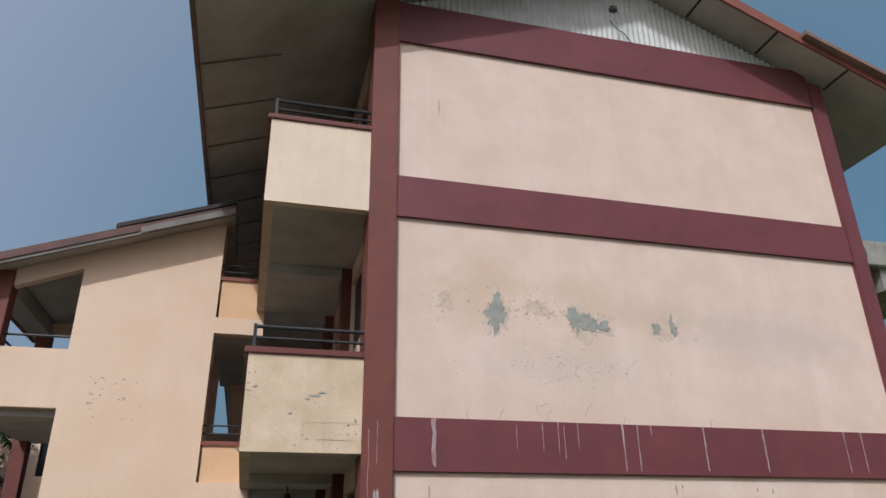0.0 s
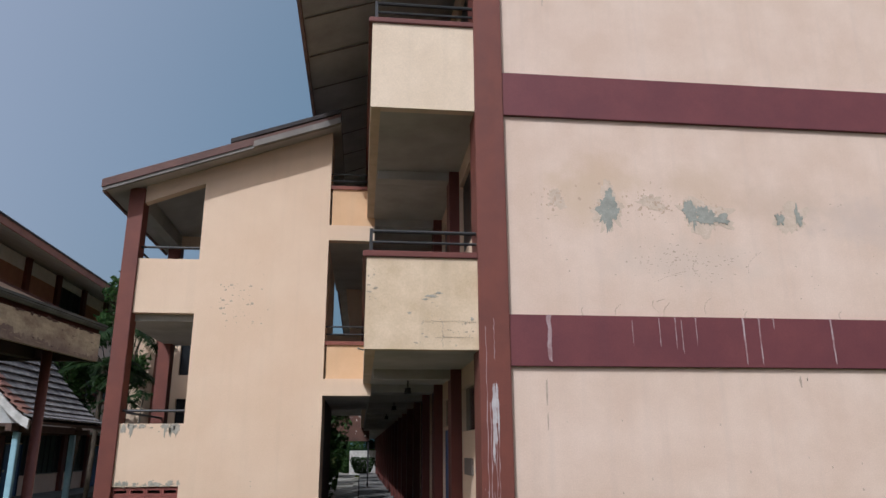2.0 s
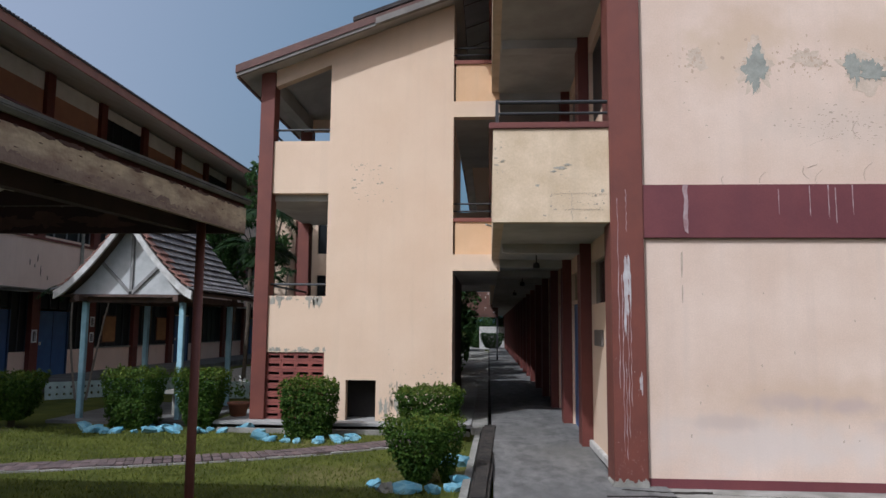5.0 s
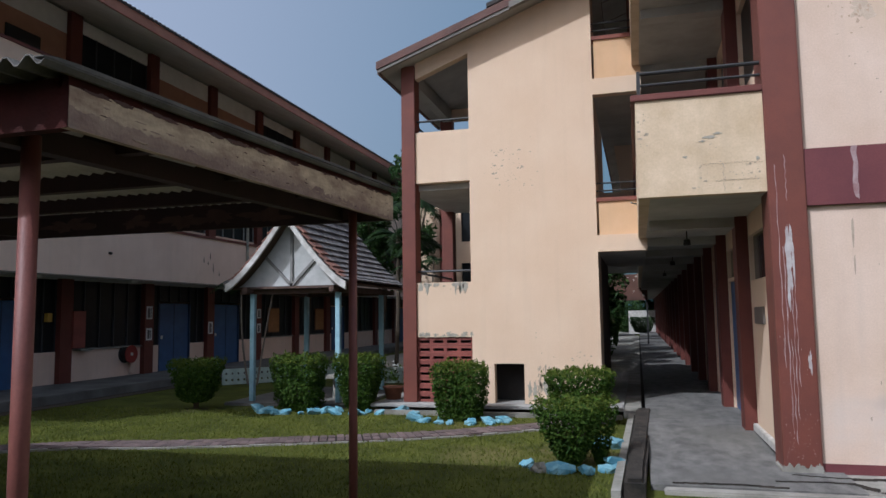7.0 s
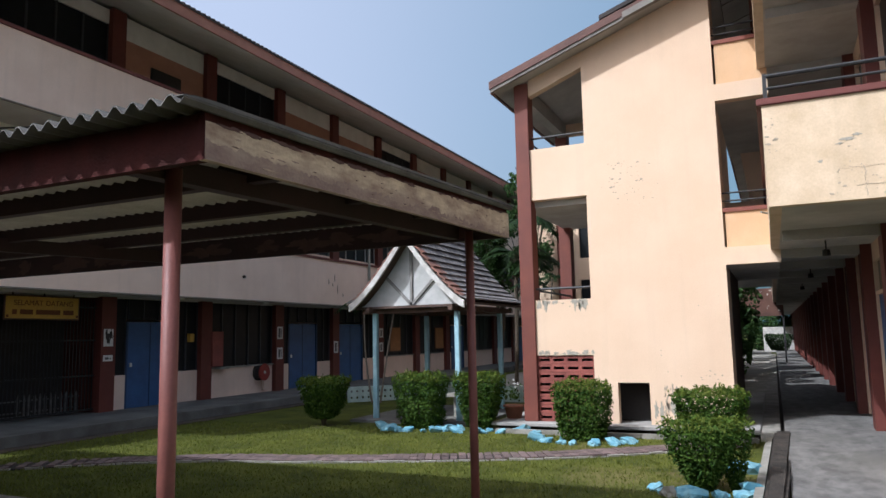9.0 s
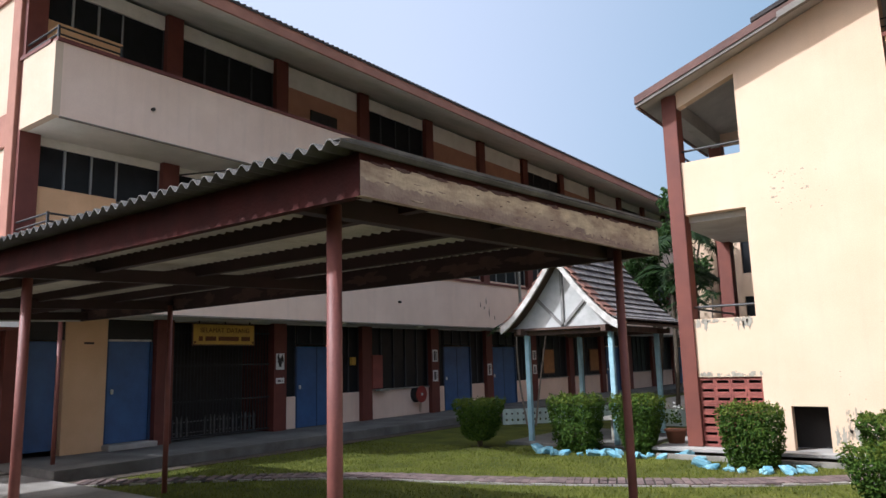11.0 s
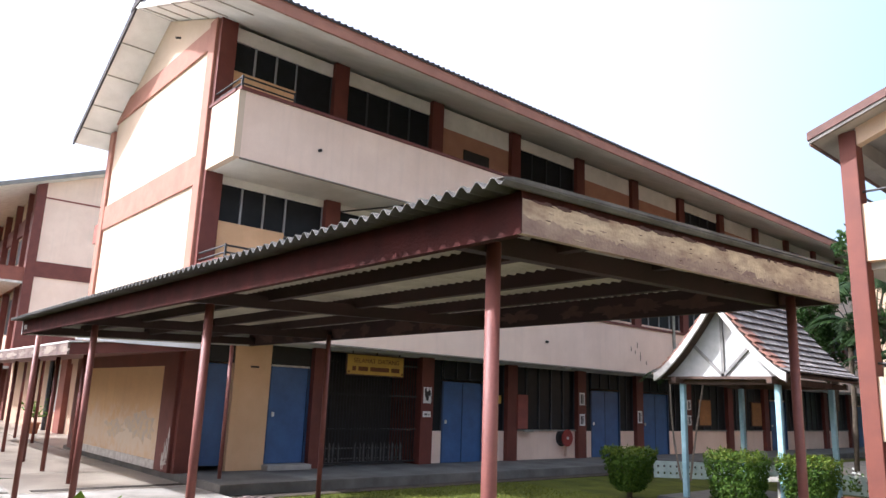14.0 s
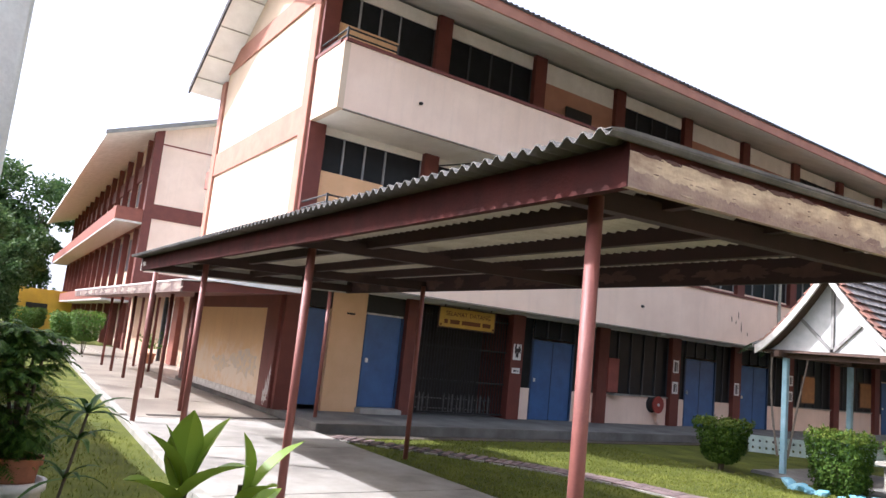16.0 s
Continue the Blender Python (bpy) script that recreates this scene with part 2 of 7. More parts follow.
TILE_RED = mat("red_roof_tile", (0.26, 0.12, 0.085), 0.85, (0.18, 0.10, 0.08), 0.5, 5, 50, 0.3, vary=0.2)
BRICK = mat("brick_paver", (0.165, 0.115, 0.105), 0.9, (0.11, 0.08, 0.075), 0.5, 8, 60, 0.3, vary=0.25)
STONE_BLUE = mat("blue_painted_stone", (0.07, 0.24, 0.34), 0.75, (0.2, 0.37, 0.42), 0.45, 7, 60, 0.3, vary=0.15)
STEM_PALE = mat("pale_bark", (0.26, 0.22, 0.17), 0.9, (0.17, 0.14, 0.11), 0.5, 12, 60, 0.3)
EARTH = mat("damp_earth", (0.085, 0.062, 0.045), 0.95, (0.045, 0.034, 0.025), 0.5, 3, 50, 0.4)
BARK = mat("bark", (0.11, 0.085, 0.06), 0.95, (0.06, 0.045, 0.03), 0.5, 8, 60, 0.6)
SIGN_YELLOW = mat("yellow_sign", (0.55, 0.335, 0.045), 0.6, (0.46, 0.28, 0.05), 0.5, 5, 40, 0.03)
RED = mat("red_enamel", (0.26, 0.03, 0.025), 0.45, fine=40, bump=0.02)
TERRA = mat("terracotta", (0.36, 0.15, 0.08), 0.85, (0.26, 0.11, 0.06), 0.5, 5, 50, 0.2)
CONCRETE_OLD = mat("stained_concrete", (0.34, 0.32, 0.28), 0.9, (0.19, 0.18, 0.15), 0.6, 2.5, 55, 0.3)
BAND = mat("maroon_band_paint", (0.152, 0.042, 0.043), 0.6, (0.118, 0.032, 0.036), 0.5, 1.5, 70, 0.1, streak=0.15, streak_colour=(0.10, 0.04, 0.045))
GABLE = mat("pale_gable_paint", (0.56, 0.45, 0.335), 0.85, (0.5, 0.385, 0.275), 0.5, 1.0, 60, 0.03, streak=0.12, streak_colour=(0.5, 0.38, 0.26))
SALMON_DARK = mat("dark_red_block_paint", (0.26, 0.075, 0.055), 0.7, (0.20, 0.058, 0.045), 0.5, 4, 60, 0.15, vary=0.12)
GABLE_BOARD = mat("weathered_gable_board", (0.52, 0.52, 0.50), 0.8, (0.40, 0.40, 0.38), 0.5, 4, 60, 0.1, streak=0.2, streak_colour=(0.30, 0.29, 0.27))
SALMON_PALE = mat("pale_salmon_wall_paint", (0.46, 0.31, 0.21), 0.85, (0.38, 0.25, 0.17), 0.5, 1.5, 60, 0.06, streak=0.15)
PAVE_WET = mat("damp_brown_concrete", (0.34, 0.305, 0.25), 0.35, (0.16, 0.135, 0.11), 0.55, 0.7, 50, 0.12, spec=0.5)
VERGE_PALE = mat("pale_weathered_verge", (0.50, 0.47, 0.42), 0.9, (0.34, 0.31, 0.27), 0.5, 3.0, 45, 0.2, streak=0.25, streak_colour=(0.22, 0.19, 0.16))
VERGE_GREY = mat("grey_verge_sheet", (0.235, 0.215, 0.19), 0.85, (0.15, 0.135, 0.12), 0.5, 2.0, 45, 0.15, streak=0.15)
SHEET_DARK = mat("sooty_fibre_sheet", (0.18, 0.168, 0.15), 0.9, (0.09, 0.084, 0.075), 0.5, 3.0, 45, 0.2)
VERGE_BROWN = mat("weathered_verge_paint", (0.145, 0.075, 0.06), 0.8, (0.095, 0.052, 0.043), 0.5, 3.0, 60, 0.15, streak=0.15)
POST_RED = mat("faded_red_post_paint", (0.225, 0.08, 0.063), 0.55, (0.175, 0.062, 0.05), 0.5, 4.0, 70, 0.1, streak=0.1, streak_colour=(0.15, 0.07, 0.06))
SALMON_WALL = mat("terracotta_wall_paint", (0.40, 0.21, 0.13), 0.85, (0.34, 0.17, 0.11), 0.5, 2, 60, 0.08)
SOFFIT = mat("stained_grey_soffit", (0.47, 0.445, 0.41), 0.9, (0.34, 0.32, 0.29), 0.6, 1.2, 40, 0.1)
LINING = mat("pale_sheet_underside", (0.51, 0.465, 0.38), 0.9, (0.37, 0.33, 0.265), 0.5, 2.5, 50, 0.15)
REAR_PATCH = mat("faded_paint_remains", (0.098, 0.054, 0.047), 0.85, (0.075, 0.042, 0.037), 0.5, 8, 60, 0.15)
MAROON_OLD = mat("weathered_maroon_board", (0.075, 0.020, 0.017), 0.9, (0.04, 0.014, 0.012), 0.5, 5, 60, 0.15, spec=0.12, streak=0.12, streak_colour=(0.05, 0.025, 0.022))
# Maroon taken darker to hold the shade under the canopy roof.
BEAM_OLD = mat("shade_darkened_maroon", (0.045, 0.02, 0.02), 0.75, (0.028, 0.015, 0.014), 0.5, 3, 60, 0.15)
FENCE_GREY = mat("weathered_pale_picket", (0.15, 0.145, 0.135), 0.85, (0.09, 0.085, 0.08), 0.5, 8, 60, 0.15)
FIBRE_PALE = mat("pale_fibre_sheet", (0.60, 0.60, 0.56), 0.85, (0.46, 0.45, 0.41), 0.5, 2.0, 45, 0.15)
ROOF_DARK = mat("dark_roof_edge", (0.06, 0.05, 0.045), 0.9, (0.035, 0.03, 0.03), 0.5, 3.0, 45, 0.2)
PRINT_GREY = mat("faded_print", (0.14, 0.13, 0.13), 0.8, fine=60, bump=0.02)
SIGN_BROWN = mat("brown_sign_print", (0.16, 0.055, 0.02), 0.7, fine=60, bump=0.02)
PANEL_GREY = mat("grey_brown_panel", (0.16, 0.13, 0.11), 0.6, fine=50, bump=0.03)
PATCH_GREY = mat("worn_grey_render", (0.41, 0.375, 0.305), 0.95, (0.29, 0.27, 0.22), 0.5, 14, 60, 0.3)
RIM_PALE = mat("torn_paint_rim", (0.58, 0.46, 0.36), 0.9, (0.47, 0.37, 0.28), 0.5, 8, 60, 0.2)
FLAKE_TAN = mat("tan_flaked_spot", (0.49, 0.36, 0.255), 0.95, (0.42, 0.315, 0.235), 0.5, 12, 60, 0.2)
FLAKE_SOFT = mat("faint_flaked_spot", (0.45, 0.365, 0.285), 0.95, (0.36, 0.285, 0.22), 0.5, 12, 60, 0.2)
RUN_THICK = mat("thick_paint_smear", (0.50, 0.47, 0.46), 0.8, (0.36, 0.31, 0.30), 0.5, 8, 60, 0.2)
RUN_PALE = mat("thin_paint_run", (0.40, 0.32, 0.315), 0.8, (0.25, 0.14, 0.14), 0.6, 9, 60, 0.15)
FLAKE_MID = mat("grey_flaked_spot", (0.45, 0.375, 0.285), 0.95, (0.31, 0.265, 0.2), 0.5, 9, 60, 0.2)
FLAKE = mat("dark_flaked_spot", (0.20, 0.17, 0.13), 0.95, (0.12, 0.10, 0.08), 0.5, 12, 60, 0.2)
WHITE_OLD = mat("weathered_white_paint", (0.62, 0.60, 0.56), 0.8, (0.40, 0.38, 0.34), 0.5, 6, 60, 0.15)
WALL_SCUFF = mat("scuffed_wall_paint", (0.46, 0.42, 0.36), 0.9, (0.60, 0.45, 0.28), 0.6, 7, 60, 0.15)
TEAL_GLASS = mat("blue_louvre_glass", (0.03, 0.05, 0.07), 0.15, fine=4, bump=0.02, spec=0.6)
BLUE_DARK = mat("dark_blue_frame_paint", (0.03, 0.06, 0.13), 0.5, fine=60, bump=0.03)
DARK_FRAME = mat("dark_window_frame", (0.05, 0.05, 0.055), 0.6, fine=60, bump=0.03)
PALE_FRAME = mat("grey_window_frame", (0.30, 0.31, 0.31), 0.6, fine=60, bump=0.03)
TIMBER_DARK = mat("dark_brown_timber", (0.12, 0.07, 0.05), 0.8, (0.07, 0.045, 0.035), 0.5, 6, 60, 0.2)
TRUSS = mat("grey_weathered_timber", (0.26, 0.25, 0.23), 0.85, (0.18, 0.17, 0.16), 0.5, 8, 60, 0.2)
SCREEN = mat("pale_green_screen_paint", (0.50, 0.60, 0.54), 0.8, (0.36, 0.44, 0.40), 0.5, 4, 60, 0.15)
PILLAR = mat("weathered_pillar_paint", (0.74, 0.73, 0.68), 0.9, (0.60, 0.58, 0.53), 0.6, 2.5, 50, 0.2, streak=0.2, streak_colour=(0.35, 0.33, 0.3))
YELLOW_BRIGHT = mat("bright_yellow_paint", (0.72, 0.46, 0.05), 0.8, (0.62, 0.38, 0.05), 0.5, 1.5, 50, 0.08)
LEAF_SUN = leaf_mat("sunlit_hedge_leaf", (0.05, 0.11, 0.015), (0.13, 0.21, 0.04))
LEAF = leaf_mat("hedge_leaf", (0.018, 0.05, 0.006), (0.08, 0.135, 0.016), 0.6)
LEAF_TREE = leaf_mat("tree_leaf", (0.02, 0.05, 0.012), (0.06, 0.11, 0.03))
LEAF_BRIGHT = leaf_mat("broad_leaf", (0.12, 0.20, 0.018), (0.24, 0.31, 0.035), 0.4)
CLEAR_SHEET = leaf_mat("translucent_white_sheet", (0.86, 0.86, 0.84), (0.88, 0.88, 0.86), 0.5)
# Red taken paler to hold the strong sun on the left gable.
GABLE_BAND = mat("pale_red_paint", (0.34, 0.155, 0.105), 0.75, (0.27, 0.12, 0.08), 0.5, 2.0, 60, 0.1, streak=0.25, streak_colour=(0.25, 0.13, 0.09))
# Leaf colour for shrub tops, with the sunlight put into it.
LEAF_TIP = leaf_mat("sunlit_hedge_tip", (0.06, 0.095, 0.01), (0.125, 0.155, 0.022), 0.55)
POSTER = mat("ochre_notice_board", (0.34, 0.17, 0.06), 0.7, (0.26, 0.13, 0.05), 0.5, 5, 50, 0.05)
LEAF_FAR = leaf_mat("light_tree_leaf", (0.026, 0.058, 0.016), (0.085, 0.13, 0.042), 0.55)
LEAF_PALM = leaf_mat("dark_palm_leaf", (0.008, 0.02, 0.006), (0.03, 0.055, 0.016), 0.55)
BLADE = leaf_mat("grass_blade", (0.08, 0.105, 0.013), (0.175, 0.182, 0.035), 0.6)


# ---- building blocks ----
def origin_of(ob):
    v = Vector((0, 0, 0))
    while ob is not None:
        v += ob.location
        ob = ob.parent
    return v


def thing(name, loc, label, category, group="", kind=""):
    ob = new(name)
    ob.location = loc
    ob.empty_display_size = 0.2
    return tagged(ob, label, category, group, kind)


def part(name, bm, material, parent=None, label="", smooth=False):
    """Links a bmesh, given in world coordinates, as one mesh under a thing or a part."""
    me = bpy.data.meshes.new(name)
    off = origin_of(parent)
    bmesh.ops.translate(bm, verts=bm.verts, vec=-off)
    if smooth:
        for f in bm.faces:
            f.smooth = True
    bm.to_mesh(me)
    bm.free()
    me.materials.append(material)
    ob = new(name, me)
    ob.parent = parent
    return tagged(ob, label)


def box(bm, x0, x1, y0, y1, z0, z1):
    v = [bm.verts.new((x, y, z)) for x in (x0, x1) for y in (y0, y1) for z in (z0, z1)]
    for q in ((0, 1, 3, 2), (4, 6, 7, 5), (0, 4, 5, 1), (2, 3, 7, 6), (0, 2, 6, 4), (1, 5, 7, 3)):
        bm.faces.new([v[i] for i in q])
    return bm


def boxed(*args, bevel=0.0):
    bm = box(bmesh.new(), *args)
    if bevel:
        bmesh.ops.bevel(bm, geom=bm.edges[:], offset=bevel, segments=2, affect="EDGES")
    return bm


def prism(bm, pts, axis, a, b):
    """A flat outline pushed from a to b along an axis; the outline's two numbers are the other axes in order."""
    def at(p, w):
        return {"x": (w, p[0], p[1]), "y": (p[0], w, p[1]), "z": (p[0], p[1], w)}[axis]
    lo, hi = [bm.verts.new(at(p, a)) for p in pts], [bm.verts.new(at(p, b)) for p in pts]
    bm.faces.new(lo)
    bm.faces.new(hi[::-1])
    k = len(pts)
    for i in range(k):
        bm.faces.new((lo[i], hi[i], hi[(i + 1) % k], lo[(i + 1) % k]))
    bmesh.ops.recalc_face_normals(bm, faces=bm.faces)
    return bm


def holed(axis, at0, at1, u0, u1, z0, z1, holes):
    """A wall between at0 and at1 across an axis, from u0 to u1 and z0 to z1, with openings (u0, u1, z0, z1) right through it."""
    bm = bmesh.new()
    us = sorted({u0, u1, *(h[0] for h in holes), *(h[1] for h in holes)})
    zs = sorted({z0, z1, *(h[2] for h in holes), *(h[3] for h in holes)})
    us, zs = [u for u in us if u0 <= u <= u1], [z for z in zs if z0 <= z <= z1]
    for a, b in zip(us, us[1:]):
        run = None
        for c, d in [*zip(zs, zs[1:]), (z1, z1)]:
            mu, mz = (a + b) / 2, (c + d) / 2
            open_here = d <= c or any(h[0] < mu < h[1] and h[2] < mz < h[3] for h in holes)
            if not open_here:
                run = (run[0], d) if run else (c, d)
            if run and open_here:
                box(bm, *((at0, at1, a, b) if axis == "x" else (a, b, at0, at1)), *run)
                run = None
    bmesh.ops.remove_doubles(bm, verts=bm.verts, dist=0.0005)
    return bm


def tube(bm, a, b, r, r2=None, seg=8):
    a, b = Vector(a), Vector(b)
    m = (b - a).to_track_quat("Z", "Y").to_matrix().to_4x4()
    m.translation = (a + b) / 2
    bmesh.ops.create_cone(bm, cap_ends=True, segments=seg, radius1=r, radius2=r if r2 is None else r2, depth=(b - a).length, matrix=m)
    return bm


def bent_tube(bm, pts, r0, r1, seg=8):
    """One closed tapering tube along a line of points."""
    rings = []
    for k, p in enumerate(pts):
        way = (pts[min(k + 1, len(pts) - 1)] - pts[max(k - 1, 0)]).to_track_quat("Z", "Y")
        rad = r0 + (r1 - r0) * k / (len(pts) - 1)
        rings.append([bm.verts.new(p + way @ Vector((rad * math.cos(6.2832 * i / seg), rad * math.sin(6.2832 * i / seg), 0))) for i in range(seg)])
    for a, b in zip(rings, rings[1:]):
        for i in range(seg):
            bm.faces.new((a[i], a[(i + 1) % seg], b[(i + 1) % seg], b[i]))
    bm.faces.new(rings[0][::-1])
    bm.faces.new(rings[-1])
    return bm


def corrugated(bm, x0, x1, y0, y1, z0, z1, along, pitch=0.075, amp=0.012, thick=0.006):
    """A wavy sheet whose waves run along an axis; z goes from z0 to z1 along it."""
    u0, u1 = (x0, x1) if along == "y" else (y0, y1)
    n = max(4, int((u1 - u0) / pitch * 6))
    rows = []
    for dz in (0.0, -thick):
        for e, z in ((0, z0), (1, z1)):
            row = []
            for i in range(n + 1):
                u = u0 + (u1 - u0) * i / n
                h = z + amp * math.sin(2 * math.pi * (u - u0) / pitch) + dz
                w = (y0, y1)[e] if along == "y" else (x0, x1)[e]
                row.append(bm.verts.new((u, w, h) if along == "y" else (w, u, h)))
            rows.append(row)
    a, b, c, d = rows
    for i in range(n):
        bm.faces.new((a[i], a[i + 1], b[i + 1], b[i]))
        bm.faces.new((c[i + 1], c[i], d[i], d[i + 1]))
        bm.faces.new((a[i + 1], a[i], c[i], c[i + 1]))
        bm.faces.new((b[i], b[i + 1], d[i + 1], d[i]))
    bm.faces.new((a[0], b[0], d[0], c[0]))
    bm.faces.new((b[n], a[n], c[n], d[n]))
    return bm


# ---- ground ----
LAWN = -0.06
rnd = random.Random(7)


def outline(cx, cz, w, h, seed, k=18, rough=0.35):
    """An uneven closed outline about a centre."""
    r = random.Random(seed)
    pts = []
    for i in range(k):
        a = 2 * math.pi * i / k
        f = 1 - rough + 2 * rough * r.random()
        pts.append((cx + 0.5 * w * f * math.cos(a), cz + 0.5 * h * f * math.sin(a)))
    return pts


def ragged(cx, cz, w, h, seed, k=64):
    """A torn closed outline: wide lobes with small notches along them."""
    pts = []
    for i in range(k):
        a = 2 * math.pi * i / k
        u = Vector((math.cos(a), math.sin(a), seed * 3.7))
        f = 0.95 + 0.75 * noise.noise(u * 1.3) + 0.55 * noise.noise(u * 3.1) + 0.28 * noise.noise(u * 8.0)
        f = max(0.3, f)
        pts.append((cx + 0.5 * w * f * math.cos(a), cz + 0.5 * h * f * math.sin(a)))
    return pts


def pieces(name, me, parent, places):
    """Objects of their own on one mesh, children of the thing or part that they belong to."""
    inv = Matrix.Translation(-origin_of(parent))
    for m in places:
        ob = new(name, me)
        ob.parent = parent
        ob.matrix_basis = inv @ m


def mesh_of(name, bm, material):
    me = bpy.data.meshes.new(name)
    bm.to_mesh(me)
    bm.free()
    me.materials.append(material)
    return me


g = bmesh.new()
box(g, -500, 500, -500, 500, LAWN - 0.5, LAWN)
tagged(part("ground", g, GRASS), "short green lawn with worn brown patches", "lawn", kind="structure")
def pave_edge(x):
    """The lawn-side edge of the path, which runs a little askew."""
    return -6.28 + max(0.0, -8.5 - x) * 0.062


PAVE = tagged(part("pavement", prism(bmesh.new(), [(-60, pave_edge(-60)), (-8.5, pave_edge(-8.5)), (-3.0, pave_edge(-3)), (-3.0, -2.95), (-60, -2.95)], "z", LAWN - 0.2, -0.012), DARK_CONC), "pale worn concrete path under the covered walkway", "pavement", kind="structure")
for i in range(19):
    x0, x1 = -60 + 3.0 * i + 0.012, -60 + 3.0 * i + 2.988
    part("slab", prism(bmesh.new(), [(x0, pave_edge(x0)), (x1, pave_edge(x1)), (x1, -2.95), (x0, -2.95)], "z", LAWN - 0.15, 0.0), PAVE_WET if x1 < -15 else PAVE_CONC, PAVE)
    e0, e1 = pave_edge(x0), pave_edge(x1)
    part("kerb", prism(bmesh.new(), [(x0, e0 - 0.14), (x1, e1 - 0.14), (x1, e1 - 0.01), (x0, e0 - 0.01)], "z", LAWN - 0.2, 0.02 + 0.012 * (i % 3)), CONCRETE_OLD, PAVE, "broken concrete kerb beside the lawn")
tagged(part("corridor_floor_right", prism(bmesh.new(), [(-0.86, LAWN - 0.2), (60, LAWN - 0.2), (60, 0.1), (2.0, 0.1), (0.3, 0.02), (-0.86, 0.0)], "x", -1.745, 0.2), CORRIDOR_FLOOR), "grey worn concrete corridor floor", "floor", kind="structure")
part("slab", boxed(-45, -23.15, -2.94, -1.1, LAWN - 0.15, 0.03, bevel=0.01), PAVE_WET, PAVE, "damp paved strip before the far wall")
LD = thing("drain", (-13.6, 20, LAWN), "shallow dark drain between the corridor and the lawn", "drain")
# Dark strip laid on the lawn in place of a channel's shade.
part("drain_bed", boxed(-13.84, -13.64, -2.9, 60, LAWN - 0.08, LAWN + 0.005), DARK_CONC, LD)
part("drain_edge", boxed(-13.64, -13.34, -2.9, 60, LAWN - 0.1, LAWN + 0.012, bevel=0.004), EARTH, LD, "damp brown earth along the drain")
# Dark strip draws the shadow of a low riser in the path.
part("riser_shadow", boxed(-15.42, -15.2, -5.5, -2.96, LAWN - 0.1, 0.006), DARK_CONC, PAVE, "dark strip painting a riser's shadow across the path")
tagged(part("apron", boxed(0.2, 14, -0.86, 0.2, LAWN - 0.2, -0.005, bevel=0.012), CONCRETE_OLD), "cracked concrete apron at the foot of a gable wall", "pavement", kind="structure")
tagged(part("kerb_step", boxed(-1.62, 14, -1.03, -0.87, LAWN - 0.2, -0.012, bevel=0.015), CONCRETE_OLD), "low cracked concrete step along the corridor", "kerb", kind="structure")
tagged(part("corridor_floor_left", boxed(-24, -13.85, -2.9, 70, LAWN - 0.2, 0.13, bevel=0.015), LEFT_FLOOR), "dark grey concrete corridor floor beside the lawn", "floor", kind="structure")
# Dark base under the lip deepens its shadow gap by colour.
part("stair_base", boxed(-6.6, -2.12, 4.36, 11.9, LAWN - 0.2, 0.03), DARK_CONC, tagged(part("stair_apron", boxed(-6.7, -2.1, 4.2, 12, 0.03, 0.09, bevel=0.012), CONCRETE), "pale concrete base round the stair tower", "pavement", kind="structure"))
tagged(part("back_yard", boxed(-12.5, -2.1, 12, 60, LAWN - 0.2, -0.02), CONCRETE_OLD), "grey concrete yard behind the stair tower", "pavement", kind="structure")

cr = random.Random(8)
bm = bmesh.new()
for pts in (((-0.3, -0.22), (0.1, -0.3), (0.6, -0.26), (1.3, -0.33), (2.2, -0.3)), ((-0.5, -0.55), (-0.1, -0.5), (0.15, -0.52), (0.3, -0.72), (0.4, -0.86)), ((-1.5, -0.8), (-0.9, -0.76), (-0.5, -0.82))):
    for (x0, y0), (x1, y1) in zip(pts, pts[1:]):
        for k in range(14):
            f = k / 13
            prism(bm, outline(x0 + (x1 - x0) * f, y0 + (y1 - y0) * f + cr.gauss(0, 0.006), cr.uniform(0.05, 0.075), 0.003, k + 4000, 7, 0.4), "z", -0.01, 0.019 if x0 < 0.2 else -0.003)
tagged(part("pavement_crack", bm, DARK_CONC), "dark cracks in the worn concrete", "crack", kind="stuff")
bm = bmesh.new()
for k in range(46):
    x, y = cr.uniform(-1.7, 3.0), cr.uniform(-1.5, -1.06)
    prism(bm, outline(x, y, cr.uniform(0.04, 0.2), cr.uniform(0.03, 0.09), 4100 + k, 9, 0.4), "z", LAWN - 0.01, LAWN + cr.uniform(0.006, 0.02))
tagged(part("rubble", bm, CONCRETE), "pale chips of broken concrete along the kerb", "rubble", kind="stuff")
# open drain beside the corridor
DR = thing("drain", (-1.9, 1.2, LAWN), "open mossy concrete drain beside the corridor", "drain")
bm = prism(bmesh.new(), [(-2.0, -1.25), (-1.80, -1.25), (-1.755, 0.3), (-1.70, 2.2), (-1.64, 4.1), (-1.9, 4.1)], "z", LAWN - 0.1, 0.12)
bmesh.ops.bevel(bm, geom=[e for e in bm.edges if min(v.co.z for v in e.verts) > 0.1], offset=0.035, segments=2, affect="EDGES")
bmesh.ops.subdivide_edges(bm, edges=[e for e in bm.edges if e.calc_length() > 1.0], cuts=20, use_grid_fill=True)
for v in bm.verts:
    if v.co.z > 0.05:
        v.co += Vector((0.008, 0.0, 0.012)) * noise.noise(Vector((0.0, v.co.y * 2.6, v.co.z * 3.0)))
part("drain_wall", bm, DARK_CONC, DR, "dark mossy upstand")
bm = prism(bmesh.new(), [(-2.12, -1.3), (-2.03, -1.3), (-1.93, 4.1), (-2.02, 4.1)], "z", LAWN - 0.1, 0.02)
